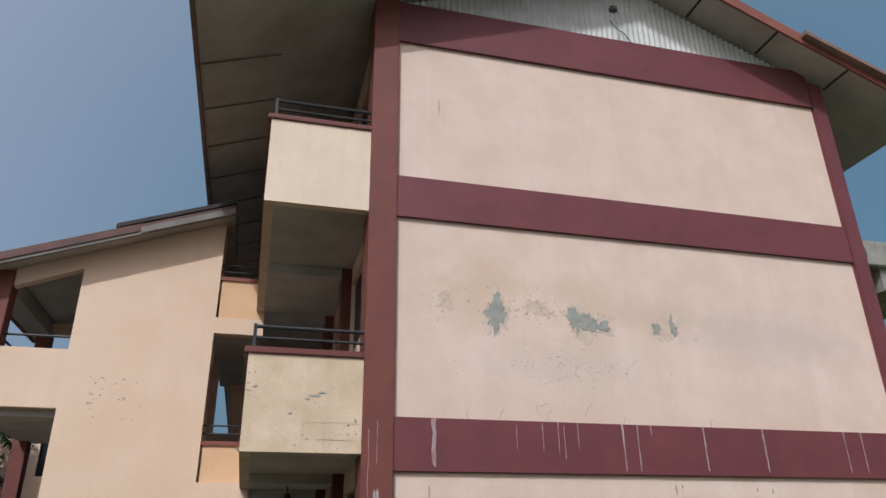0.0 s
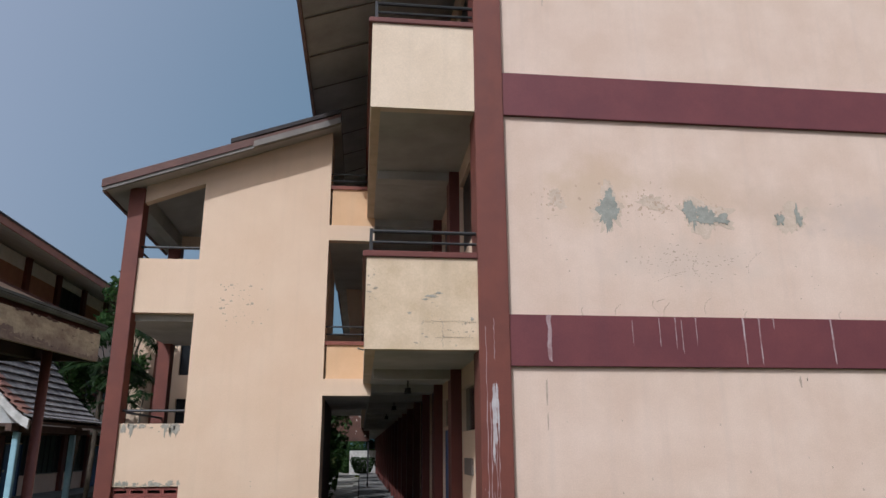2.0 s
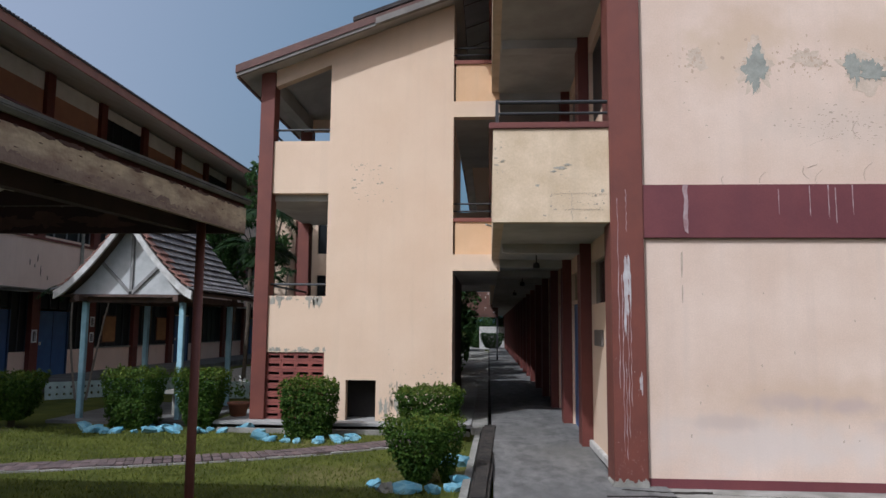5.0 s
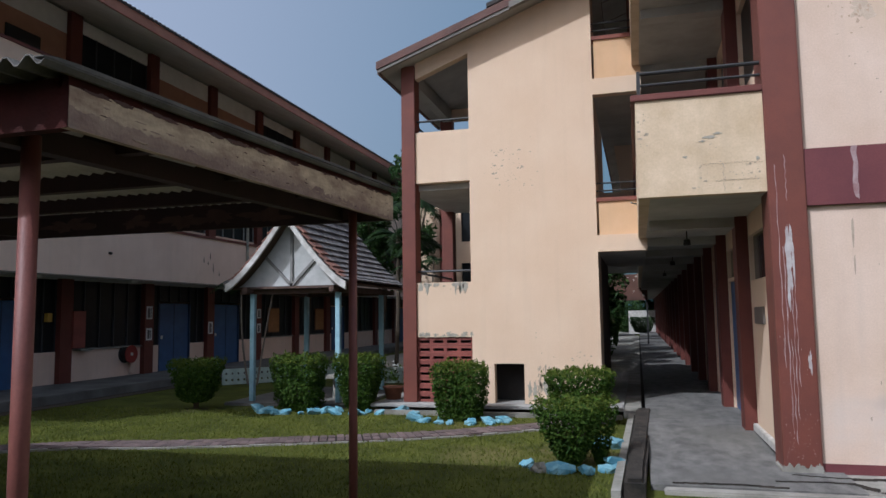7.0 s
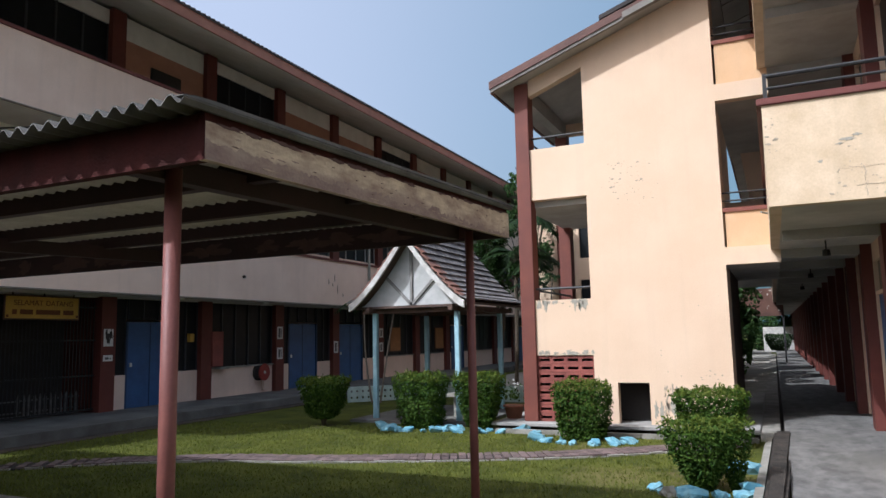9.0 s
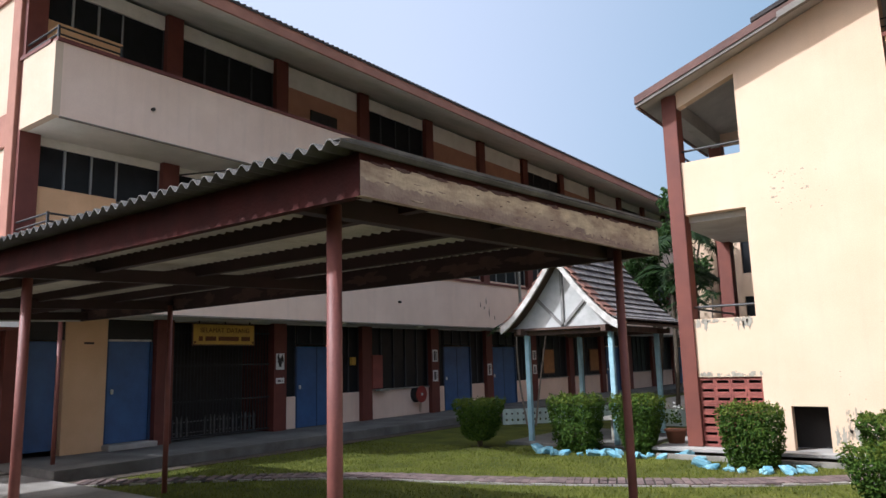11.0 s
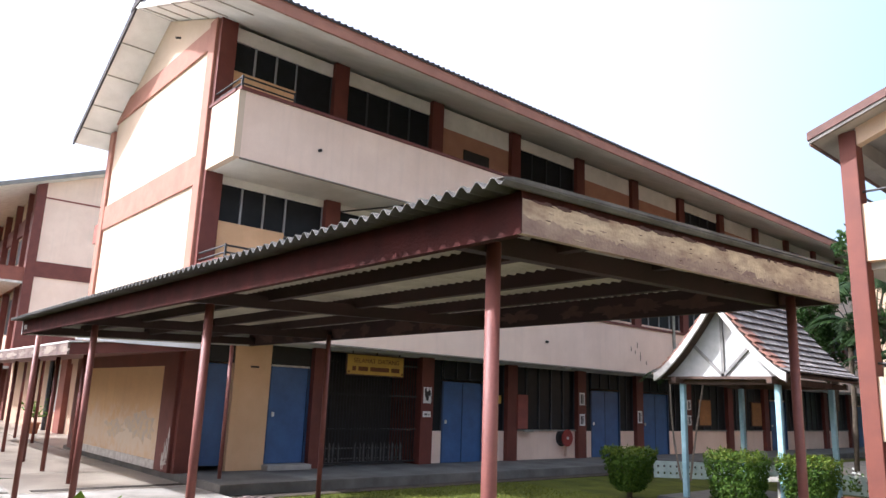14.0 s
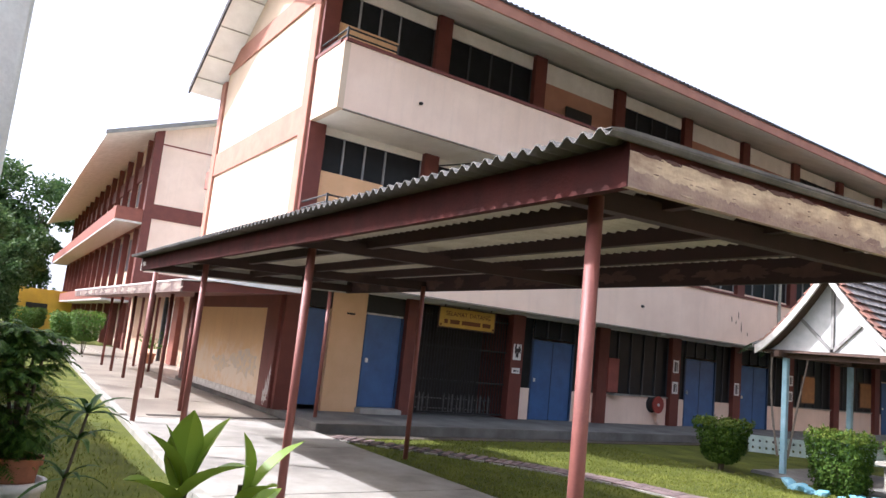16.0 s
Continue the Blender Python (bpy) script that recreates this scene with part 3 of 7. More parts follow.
part("drain_wall", bm, CONCRETE_OLD, DR, "pale worn kerb")
part("drain_cover", boxed(-2.1, -1.81, 4.1, 45, LAWN - 0.08, 0.06, bevel=0.01), CONCRETE_OLD, DR, "worn slab covering the drain")
# Dark strips laid on the ground stand for the shade inside the drain.
part("drain_bed", boxed(-1.81, -1.746, 4.1, 45, LAWN - 0.08, LAWN + 0.006), DARK_CONC, DR)
part("drain_bed", prism(bmesh.new(), [(-2.04, -1.3), (-1.98, -1.3), (-1.88, 4.1), (-1.94, 4.1)], "z", LAWN - 0.08, LAWN + 0.004), DARK_CONC, DR)
part("drain_wall", boxed(-6.5, -2.12, 3.86, 3.96, LAWN - 0.1, 0.02, bevel=0.015), CONCRETE_OLD, DR)
part("drain_bed", boxed(-6.5, -2.12, 3.96, 4.2, LAWN - 0.08, LAWN + 0.004), DARK_CONC, DR)

# curved brick path over the lawn
way = [Vector(p) for p in ((-13.4, -2.75), (-11.1, -0.85), (-9.5, 0.05), (-8.1, 0.42), (-6.6, 1.0), (-4.8, 1.85), (-3.4, 2.85), (-2.5, 3.7))]


def along_way(s):
    """A place and a heading on a smooth line through the points of the way."""
    k = len(way) - 1
    t = min(max(s, 0.0), 0.9999) * k
    i, f = int(t), t - int(t)
    p0, p1, p2, p3 = way[max(i - 1, 0)], way[i], way[i + 1], way[min(i + 2, k)]
    p = 0.5 * (2 * p1 + (p2 - p0) * f + (2 * p0 - 5 * p1 + 4 * p2 - p3) * f * f + (3 * p1 - p0 - 3 * p2 + p3) * f ** 3)
    d = 0.5 * ((p2 - p0) + 2 * (2 * p0 - 5 * p1 + 4 * p2 - p3) * f + 3 * (3 * p1 - p0 - 3 * p2 + p3) * f * f)
    return p, d.normalized()


bm = bmesh.new()
left, right = [], []
for i in range(61):
    p, d = along_way(i / 60)
    nrm = Vector((-d.y, d.x))
    for row, w in ((left, 0.27), (right, -0.27)):
        q = p + nrm * w
        row.append((bm.verts.new((q.x, q.y, LAWN + 0.012)), bm.verts.new((q.x, q.y, LAWN - 0.1))))
for i in range(60):
    a, b, c, d = left[i], left[i + 1], right[i + 1], right[i]
    bm.faces.new((a[0], d[0], c[0], b[0]))
    bm.faces.new((a[0], b[0], b[1], a[1]))
    bm.faces.new((d[0], d[1], c[1], c[0]))
BP = tagged(part("path", bm, DARK_CONC), "curved dark red brick path over the lawn", "path", kind="structure")

# ---- right-hand school block ----
RB = thing("school_building", (3.7, 0, 0), "three-storey cream school block with maroon bands", "building")
part("gable_wall", boxed(0.0, 7.43, 0.0, 0.22, 0.1, 9.85), GABLE_CREAM, RB, "cream painted plaster with grey peeled patches")
part("base_strip", boxed(0.0, 7.43, -0.012, 0.2, -0.05, 0.1), BAND, RB, "dark purple skirting strip")
for z0, z1 in ((2.83, 3.46), (6.14, 6.77), (9.1, 9.86)):
    part("band", boxed(0.0, 7.43, -0.05, 0.0, z0, z1, bevel=0.006), BAND, RB, "maroon painted concrete band")
part("corner_column", boxed(-0.38, 0.0, -0.07, 0.4, -0.05, 9.95, bevel=0.01), COLUMN_RED, RB, "rusty maroon column with white paint runs")
part("column_base", boxed(-0.4, 0.01, -0.085, 0.3, -0.05, 0.06, bevel=0.015), CONCRETE_OLD, RB, "rough bare concrete foot")
part("corner_column", boxed(7.43, 7.70, -0.07, 0.4, 0.0, 9.6, bevel=0.01), BAND, RB)
part("side_wall", boxed(7.44, 7.66, 0.4, 60, 0.0, 9.0), CREAM, RB)
part("side_ledge", boxed(8.86, 10.6, 1.0, 30, 6.66, 7.16, bevel=0.02), CONCRETE_OLD, RB, "grey concrete sun ledge")
part("side_ledge", boxed(7.66, 8.9, 1.0, 30, 6.80, 7.0), CONCRETE_OLD, RB)
part("side_ledge", boxed(9.2, 10.6, 1.1, 30, 6.23, 6.66), CONCRETE_OLD, RB)
# worn places on the gable
for sd, (cx, cz, w, h) in enumerate(((1.33, 4.93, 0.22, 0.30), (1.38, 5.08, 0.16, 0.28), (1.36, 4.80, 0.10, 0.26), (1.44, 4.92, 0.16, 0.16), (2.47, 4.97, 0.16, 0.26), (2.53, 4.90, 0.07, 0.30), (2.67, 4.91, 0.17, 0.28), (2.74, 4.86, 0.26, 0.20), (2.91, 4.86, 0.22, 0.14), (3.74, 4.90, 0.11, 0.15), (3.99, 4.95, 0.07, 0.27), (4.02, 4.90, 0.07, 0.15))):
    part("peeled_patch", prism(bmesh.new(), ragged(cx, cz - 0.08, w, h, sd), "y", -0.003 - 0.0007 * sd, 0.0), PEEL, RB, "bare grey-green render")
for k, (cx, cz, w, h) in enumerate(((1.36, 4.88, 0.42, 0.62), (2.72, 4.82, 0.72, 0.46), (3.9, 4.84, 0.44, 0.40), (0.68, 5.0, 0.22, 0.26), (1.95, 4.98, 0.36, 0.22))):
    part("peeled_patch", prism(bmesh.new(), ragged(cx, cz, w, h, 30 + k), "y", -0.0022, 0.0), RIM_PALE, RB, "torn pale rim of the flaking paint")
bm = bmesh.new()
for i in range(150):
    cx, cz = rnd.choice(((1.3, 4.95), (2.7, 4.9), (0.62, 5.05), (1.9, 5.0), (2.0, 4.95)))
    cx, cz, q = cx + rnd.gauss(0, 0.16), cz + rnd.gauss(0, 0.11), rnd.uniform(0.008, 0.028)
    prism(bm, outline(cx, cz, q * rnd.uniform(0.6, 1.6), q * rnd.uniform(0.8, 2.2), 5000 + i, 9, 0.5), "y", -0.0026, 0.0)
tagged(part("flaked_paint", bm, FLAKE_TAN, RB, "tan flecks where the paint lifts"), kind="stuff")
bm = bmesh.new()
for i in range(220):
    cx, cz = rnd.gauss(2.35, 0.42), rnd.gauss(4.2, 0.13)
    if rnd.random() < 0.3:
        cx, cz = rnd.uniform(0.4, 6.0), rnd.uniform(3.55, 5.2)
    s = rnd.uniform(0.004, 0.015)
    prism(bm, outline(cx, cz, s * rnd.uniform(0.6, 3.0), s * rnd.uniform(0.4, 1.6), i, 9, 0.5), "y", -0.003, 0.0)
tagged(part("flaked_paint", bm, FLAKE_SOFT, RB, "small brown flakes in the paint"), kind="stuff")
bm = bmesh.new()
for x, z, a, ln in ((2.05, 3.55, 70, 0.2), (1.9, 3.6, 110, 0.16), (1.97, 3.68, 20, 0.1), (2.6, 3.62, 65, 0.22), (0.95, 3.52, 90, 0.1), (3.1, 3.5, 85, 0.1), (1.4, 3.55, 60, 0.15), (3.3, 4.2, 55, 0.35), (2.15, 4.0, 20, 0.4), (4.4, 3.52, 80, 0.12), (2.5, 4.1, 100, 0.2)):
    dx, dz = math.cos(radians(a)), math.sin(radians(a))
    for k in range(24):
        q = ln * (k / 23 - 0.5)
        prism(bm, outline(x + dx * q - dz * 0.25 * ln * math.sin(3.1 * k / 23) + rnd.gauss(0, 0.003), z + dz * q, 0.0085, 0.007, 2000 + k, 6, 0.5), "y", -0.003, 0.0)
tagged(part("crack", bm, FLAKE_SOFT, RB, "fine cracks in the plaster"), kind="stuff")
bm = bmesh.new()
for i in range(22):
    cx = rnd.uniform(0.3, 4.5)
    prism(bm, outline(cx, rnd.uniform(0.5, 2.2), rnd.uniform(0.01, 0.02), rnd.uniform(0.015, 0.05), 300 + i, 8, 0.4), "y", -0.003, 0.0)
tagged(part("flaked_paint", bm, FLAKE_SOFT, RB, "small dark flakes in the paint"), kind="stuff")
# bare patch low on the gable with a lifted dark flap of paint above it
part("peeled_patch", prism(bmesh.new(), [(5.31, 2.2), (5.42, 2.215), (5.55, 2.2), (5.72, 2.225), (5.95, 2.21), (6.1, 2.1), (6.06, 1.86), (5.9, 1.72), (5.62, 1.76), (5.44, 1.68), (5.3, 1.8), (5.28, 1.95)], "y", -0.004, 0.0), PEEL, RB, "bare grey-green render")
part("paint_flap", prism(bmesh.new(), outline(5.5, 2.285, 0.09, 0.032, 915, 16, 0.25), "y", -0.012, -0.002), DARK, RB, "dark lifted flap of paint")
bm = bmesh.new()
for k, (x, z, h) in enumerate(((4.916, 2.67, 0.035), (5.153, 2.65, 0.07), (3.803, 2.69, 0.05))):
    prism(bm, outline(x, z, 0.014, h, 930 + k, 10, 0.3), "y", -0.003, 0.0)
tagged(part("flaked_paint", bm, FLAKE, RB, "dark nicks under the band"), kind="stuff")
# runs of white paint on the band and the column
for x, w, z0, z1 in ((0.49, 0.1, 2.88, 3.46), (1.9, 0.02, 3.08, 3.44), (2.11, 0.022, 3.05, 3.45), (2.19, 0.02, 3.0, 3.42), (2.38, 0.02, 3.1, 3.45), (1.55, 0.016, 3.1, 3.4), (3.01, 0.045, 2.86, 3.46), (3.22, 0.035, 2.86, 3.46), (3.42, 0.025, 3.32, 3.46), (4.2, 0.045, 2.88, 3.46), (5.12, 0.05, 2.88, 3.46), (6.45, 0.03, 2.9, 3.46), (6.74, 0.03, 2.9, 3.46)):
    w *= 0.5 if w < 0.09 else 0.62
    k = 9
    side = [(x + w / 2 + rnd.gauss(0, w * 0.1) - w * 0.18 * j / k, z1 + (z0 - z1) * j / k) for j in range(k + 1)]
    back = [(x - w / 2 + rnd.gauss(0, w * 0.1) + w * 0.18 * j / k, z1 + (z0 + 0.03 - z1) * j / k) for j in range(k, -1, -1)]
    bm = prism(bmesh.new(), side + back, "y", -0.054, -0.05)
    part("paint_run", bm, RUN_PALE, RB, "run of whitish paint")
for x, w, z0, z1 in ((-0.2, 0.012, 0.55, 2.0), (-0.26, 0.014, 0.4, 2.4), (-0.17, 0.012, 0.9, 2.1), (-0.3, 0.012, 1.1, 3.3), (-0.2, 0.012, 2.9, 3.4), (-0.23, 0.01, 0.3, 1.4)):
    k = 14
    w *= 0.62
    half = [w * rnd.uniform(0.2, 0.65) for j in range(k)] + [w * 0.2]
    mid = [x + 0.006 * math.sin(2.0 * j + 9 * x) for j in range(k + 1)]
    zz = [z1 + (z0 - z1) * j / k for j in range(k + 1)]
    pts = [(mid[j] + half[j], zz[j]) for j in range(k + 1)] + [(mid[j] - half[j], zz[j]) for j in range(k, -1, -1)]
    part("paint_run", prism(bmesh.new(), pts, "y", -0.0725, -0.07), RUN_PALE, RB, "run of whitish paint")
for k, (x, z, w, h) in enumerate(((-0.2, 2.38, 0.065, 0.42), (-0.215, 2.12, 0.05, 0.45), (-0.18, 2.5, 0.03, 0.2), (-0.23, 1.9, 0.022, 0.4), (-0.17, 2.2, 0.018, 0.5), (-0.06, 1.17, 0.035, 0.17))):
    part("paint_run", prism(bmesh.new(), ragged(x, z, w, h * 1.1, 80 + k, 56), "y", -0.073 - 0.0004 * k, -0.07), RUN_THICK, RB, "thick smear of whitish paint")
bm = bmesh.new()
for i in range(70):
    x, z = rnd.uniform(-0.37, -0.02), rnd.expovariate(1.3) * 0.55 + 0.15
    s = rnd.uniform(0.003, 0.007)
    prism(bm, outline(x, z, s, s * rnd.uniform(1, 2.5), 500 + i, 7, 0.3), "y", -0.073, -0.07)
tops = [(-0.38 + 0.38 * i / 30, 0.08 + 0.05 * noise.noise(Vector((i * 0.31, 4.2, 1.1))) + 0.03 * noise.noise(Vector((i * 1.1, 1.2, 6.1)))) for i in range(31)]
part("worn_foot", prism(bmesh.new(), [(-0.38, -0.04)] + tops + [(0.0, -0.04)], "y", -0.0875, -0.07), CONCRETE_OLD, RB, "paint worn off the column foot")
tagged(part("paint_splash", bm, RUN_PALE, RB, "white paint splashes"), kind="stuff")

for x, z, w, h in ((0.62, 8.02, 0.025, 0.26), (0.44, 2.55, 0.03, 0.3), (3.71, 2.66, 0.03, 0.12), (0.44, 2.2, 0.02, 0.2)):
    part("stain", prism(bmesh.new(), outline(x, z, w, h, int(100 * x), 14, 0.3), "y", -0.0025, 0.0), FLAKE_SOFT, RB, "thin brown run")
R_COLS = [2.1 + 2.5 * i for i in range(23)]
for y in R_COLS:
    part("column", boxed(-0.46, -0.3, y, y + 0.36, 0.1, 8.9), MAROON, RB)
for fl, (z0, zs) in enumerate(((0.1, 2.93), (3.2, 6.1), (6.4, 9.2))):
    holes, doors = [], []
    for i in range(23):
        a, b = (0.45 if i == 0 else R_COLS[i - 1] + 0.38), R_COLS[i] - 0.02
        if fl == 0 and i:
            doors.append((a + 0.04, b - 0.04))
            holes += [(a + 0.04, b - 0.04, z0, z0 + 2.1), (a + 0.04, b - 0.04, z0 + 2.16, zs - 0.2)]
        elif i % 2 == 1:
            doors.append((a + 0.15, a + 1.15))
            holes.append((a + 0.15, a + 1.15, z0, z0 + 2.1))
            holes.append((a + 1.3, b - 0.05, z0 + (1.5 if fl else 2.02), zs - 0.2))
        else:
            holes.append((a + 0.02, b - 0.02, z0 + (1.5 if fl else 2.02), zs - 0.2))
    part("corridor_wall", holed("x", -0.3, -0.1, 0.4, 60, z0, zs + 0.35, holes), CREAM, RB)
    for a, b, c, d in holes:
        if c > z0:
            part("window", boxed(-0.24, -0.22, a, b, c, d), TEAL_GLASS if fl == 0 else GLASS, RB, "dark blue louvred glass")
    for a, b in doors[:8]:
        leaf = part("door", boxed(-0.26, -0.21, a, b, z0, z0 + 2.1, bevel=0.005), BLUE, RB, "blue painted door")
        part("meeting_stile", boxed(-0.27, -0.26, (a + b) / 2 - 0.012, (a + b) / 2 + 0.012, z0, z0 + 2.1), BLUE_DARK, leaf)
        part("handle", boxed(-0.30, -0.26, (a + b) / 2 + 0.06, (a + b) / 2 + 0.12, z0 + 0.98, z0 + 1.1, bevel=0.01), WHITE_OLD, leaf)
    if fl:
        b0, t0 = (3.02, 4.15) if fl == 1 else (6.18, 7.43)
        part("balcony_slab", boxed(-1.62, -0.3, 0.1, 60, b0, b0 + 0.2), SLAB_GREY, RB)
        part("parapet", boxed(-1.75, -1.62, 0.0, 60, b0, t0), CREAM_OLD, RB)
        end = part("parapet", boxed(-1.62, -0.38, -0.03, 0.1, b0, t0), CREAM_OLD if fl == 1 else CREAM_TOP, RB, "cream balcony end with flaking paint")
        part("parapet", boxed(-1.75, -1.62, -0.03, 0.0, b0, t0), CREAM_OLD if fl == 1 else CREAM_TOP, RB)
        part("coping", boxed(-1.8, -0.38, -0.06, 0.14, t0, t0 + 0.08, bevel=0.01), MAROON, RB)
        part("coping", boxed(-1.8, -1.58, 0.14, 60, t0, t0 + 0.08), MAROON, RB)
        for h in (0.13, 0.27):
            part("rail", tube(bmesh.new(), (-1.7, 0.04, t0 + 0.08 + h), (-0.38, 0.04, t0 + 0.08 + h), 0.018 + 0.006 * (h > 0.2)), BLACK_METAL, RB)
            part("rail", tube(bmesh.new(), (-1.7, 0.04, t0 + 0.08 + h), (-1.7, 30, t0 + 0.08 + h), 0.02), BLACK_METAL, RB)
        for y in (0.04, 3.0, 6.0, 9.0):
            part("rail_post", boxed(-1.72, -1.68, y - 0.02, y + 0.02, t0 + 0.08, t0 + 0.38), BLACK_METAL, RB)
        for y in R_COLS:
            part("beam", boxed(-1.6, -0.3, y + 0.06, y + 0.3, b0 - 0.14, b0), SLAB_GREY, RB)
# flakes on the lower balcony end
bm = bmesh.new()
for i in range(70):
    x, z = rnd.uniform(-1.15, -0.42), rnd.gauss(3.28, 0.12)
    if rnd.random() < 0.3:
        x, z = rnd.uniform(-1.73, -1.6), rnd.uniform(3.55, 4.0)
    s = rnd.choice((0.005, 0.007, 0.009, 0.012, 0.022))
    prism(bm, outline(x, max(3.05, z), s * rnd.uniform(0.7, 2.5), s, 700 + i, 8, 0.4), "y", -0.034, -0.03)
for z, x0, x1 in ((3.36, -1.05, -0.42), (3.17, -0.9, -0.5)):
    for i in range(26):
        x = x0 + (x1 - x0) * i / 25
        prism(bm, outline(x, z + rnd.gauss(0, 0.006), 0.02, 0.005, 800 + i, 6, 0.3), "y", -0.034, -0.03)
for i in range(18):
    prism(bm, outline(-0.82 + rnd.gauss(0, 0.006), 3.06 + 0.3 * i / 17, 0.008, 0.02, 900 + i, 6, 0.3), "y", -0.034, -0.03)
tagged(part("flaked_paint", bm, FLAKE_MID, RB, "dark flakes and cracks in old paint"), kind="stuff")
for k, (x, z, w, h) in enumerate(((-0.95, 3.67, 0.14, 0.035), (-0.87, 3.71, 0.1, 0.025), (-1.03, 3.63, 0.07, 0.022), (-1.22, 3.46, 0.045, 0.035), (-0.46, 3.4, 0.035, 0.05))):
    part("peeled_patch", prism(bmesh.new(), outline(x, z, w, h, 41 + k, 22, 0.42), "y", -0.0335 - 0.0005 * k, -0.03), PATCH_GREY, RB, "bare grey render")
# roof with soffit joints, boards and corrugated gable infill
R_EAVE, R_RIDGE = 8.86, 11.33
part("roof", prism(bmesh.new(), [(-2.9, R_EAVE), (3.8, R_RIDGE), (9.4, 8.9), (9.4, 9.0), (3.8, R_RIDGE + 0.12), (-2.9, R_EAVE + 0.1)], "y", -0.63, 60), SOFFIT, RB, "grey sheet roof with stained soffit")
part("fascia", boxed(-2.96, -2.9, -0.63, 60, R_EAVE - 0.1, R_EAVE + 0.16), ROOF_RED, RB)
part("verge_board", prism(bmesh.new(), [(-2.96, R_EAVE - 0.06), (3.8, R_RIDGE - 0.06), (3.8, R_RIDGE + 0.16), (-2.96, R_EAVE + 0.12)], "y", -0.67, -0.63), ROOF_RED, RB)
part("verge_board", prism(bmesh.new(), [(3.8, R_RIDGE - 0.06), (9.4, 8.84), (9.4, 9.04), (3.8, R_RIDGE + 0.16)], "y", -0.67, -0.63), SALMON, RB, "faded red verge board")
part("top_sheet", prism(bmesh.new(), [(6.9, 10.02), (9.5, 8.97), (9.5, 9.04), (6.9, 10.1)], "y", -0.8, 20), ROOF_RED, RB)
for i in range(12):
    y = 0.9 + 1.22 * i
    part("soffit_joint", prism(bmesh.new(), [(-2.88, R_EAVE - 0.004), (-1.7, R_EAVE + 0.415), (-1.7, R_EAVE + 0.40), (-2.88, R_EAVE - 0.018)], "y", y, y + 0.025), PANEL_GREY, RB)
for x in (5.2, 6.5, 7.8):
    z = R_RIDGE - (x - 3.8) * 0.434
    part("soffit_joint", prism(bmesh.new(), [(x, z - 0.004), (x + 0.03, z - 0.016), (x + 0.03, z - 0.03), (x, z - 0.018)], "y", -0.62, 0.0), DARK, RB)
bm = bmesh.new()
n = 480
top = []
for i in range(n + 1):
    x = 0.02 + 7.38 * i / n
    zt = 11.28 - abs(x - 3.8) * (0.37 if x < 3.8 else 0.434)
    y = 0.03 + 0.018 * math.sin(2 * math.pi * x / 0.1)
    top.append((bm.verts.new((x, y, 9.84)), bm.verts.new((x, y, max(zt, 9.86)))))
for a, b in zip(top, top[1:]):
    bm.faces.new((a[0], b[0], b[1], a[1]))
part("gable_sheet", bm, FIBRE_PALE, RB, "pale corrugated gable infill")
# small lamp and cable under the verge
LP = thing("wall_lamp", (3.6, -0.3, 10.25), "small black floodlight on a bracket under the verge", "lamp")
part("bracket", tube(bmesh.new(), (3.85, 0.0, 10.5), (3.6, -0.3, 10.28), 0.012), BLACK_METAL, LP)
part("head", boxed(3.5, 3.62, -0.36, -0.26, 10.2, 10.3, bevel=0.015), BLACK_METAL, LP)
bm = bmesh.new()
pts = [(3.66, 0.0, 10.3), (3.8, 0.0, 10.12), (3.9, 0.0, 10.08), (3.98, 0.0, 9.95), (4.06, -0.01, 9.84), (4.1, -0.06, 9.7)]
for a, b in zip(pts, pts[1:]):
    tube(bm, a, b, 0.008, seg=6)
part("cable", bm, BLACK_METAL, LP)
# things in the ground-floor corridor
for i, y in enumerate((3.6, 8.6, 13.6)):
    CL = thing("ceiling_lamp", (-1.0, y, 2.9), "small round dark corridor lamp", "lamp", "corridor lamps")
    part("rod", tube(bmesh.new(), (-1.0, y, 2.86), (-1.0, y, 3.03), 0.012), BLACK_METAL, CL)
    part("globe", tube(bmesh.new(), (-1.0, y, 2.78), (-1.0, y, 2.87), 0.06, 0.05, 14), DARK, CL)
SB = thing("switch_box", (-0.3, 1.4, 1.56), "brown metal electrical panel on the corridor wall", "box")
part("case", boxed(-0.325, -0.3, 1.05, 1.75, 1.54, 1.76, bevel=0.008), PANEL_GREY, SB)
SB = thing("switch_box", (-0.3, 0.65, 1.57), "small white switch on the corridor wall", "switch")
part("case", boxed(-0.33, -0.3, 0.56, 0.74, 1.56, 1.66, bevel=0.006), WHITE_OLD, SB)
part("conduit", tube(bmesh.new(), (-0.31, 0.65, 1.66), (-0.31, 0.65, 2.1), 0.01), WHITE_OLD, SB)
SK = tagged(part("skirting_white", boxed(-0.36, -0.3, 0.4, 2.1, 0.1, 0.2, bevel=0.01), WHITE_OLD), "short white concrete upstand beside the column", "kerb", kind="structure")
# Flat upright sheet stands in for a farther walkway roof.
BX = thing("far_roof_sheet", (-2.1, 30, 0), "upright brown sheet in place of a far roof", "board")
part("panel", boxed(-3.75, -1.3, 30.0, 30.12, 2.36, 3.72), BOARD_BROWN, BX, "rusty brown sheeting with pale spots")
bm = bmesh.new()
for i in range(16):
    x, z = rnd.choice((rnd.uniform(-3.6, -1.4), rnd.gauss(-1.75, 0.2))), rnd.uniform(2.6, 3.65)
    prism(bm, outline(x, z, rnd.uniform(0.03, 0.12), rnd.uniform(0.02, 0.09), 1200 + i, 10, 0.4), "y", 29.996 - 0.0002 * i, 30.0)
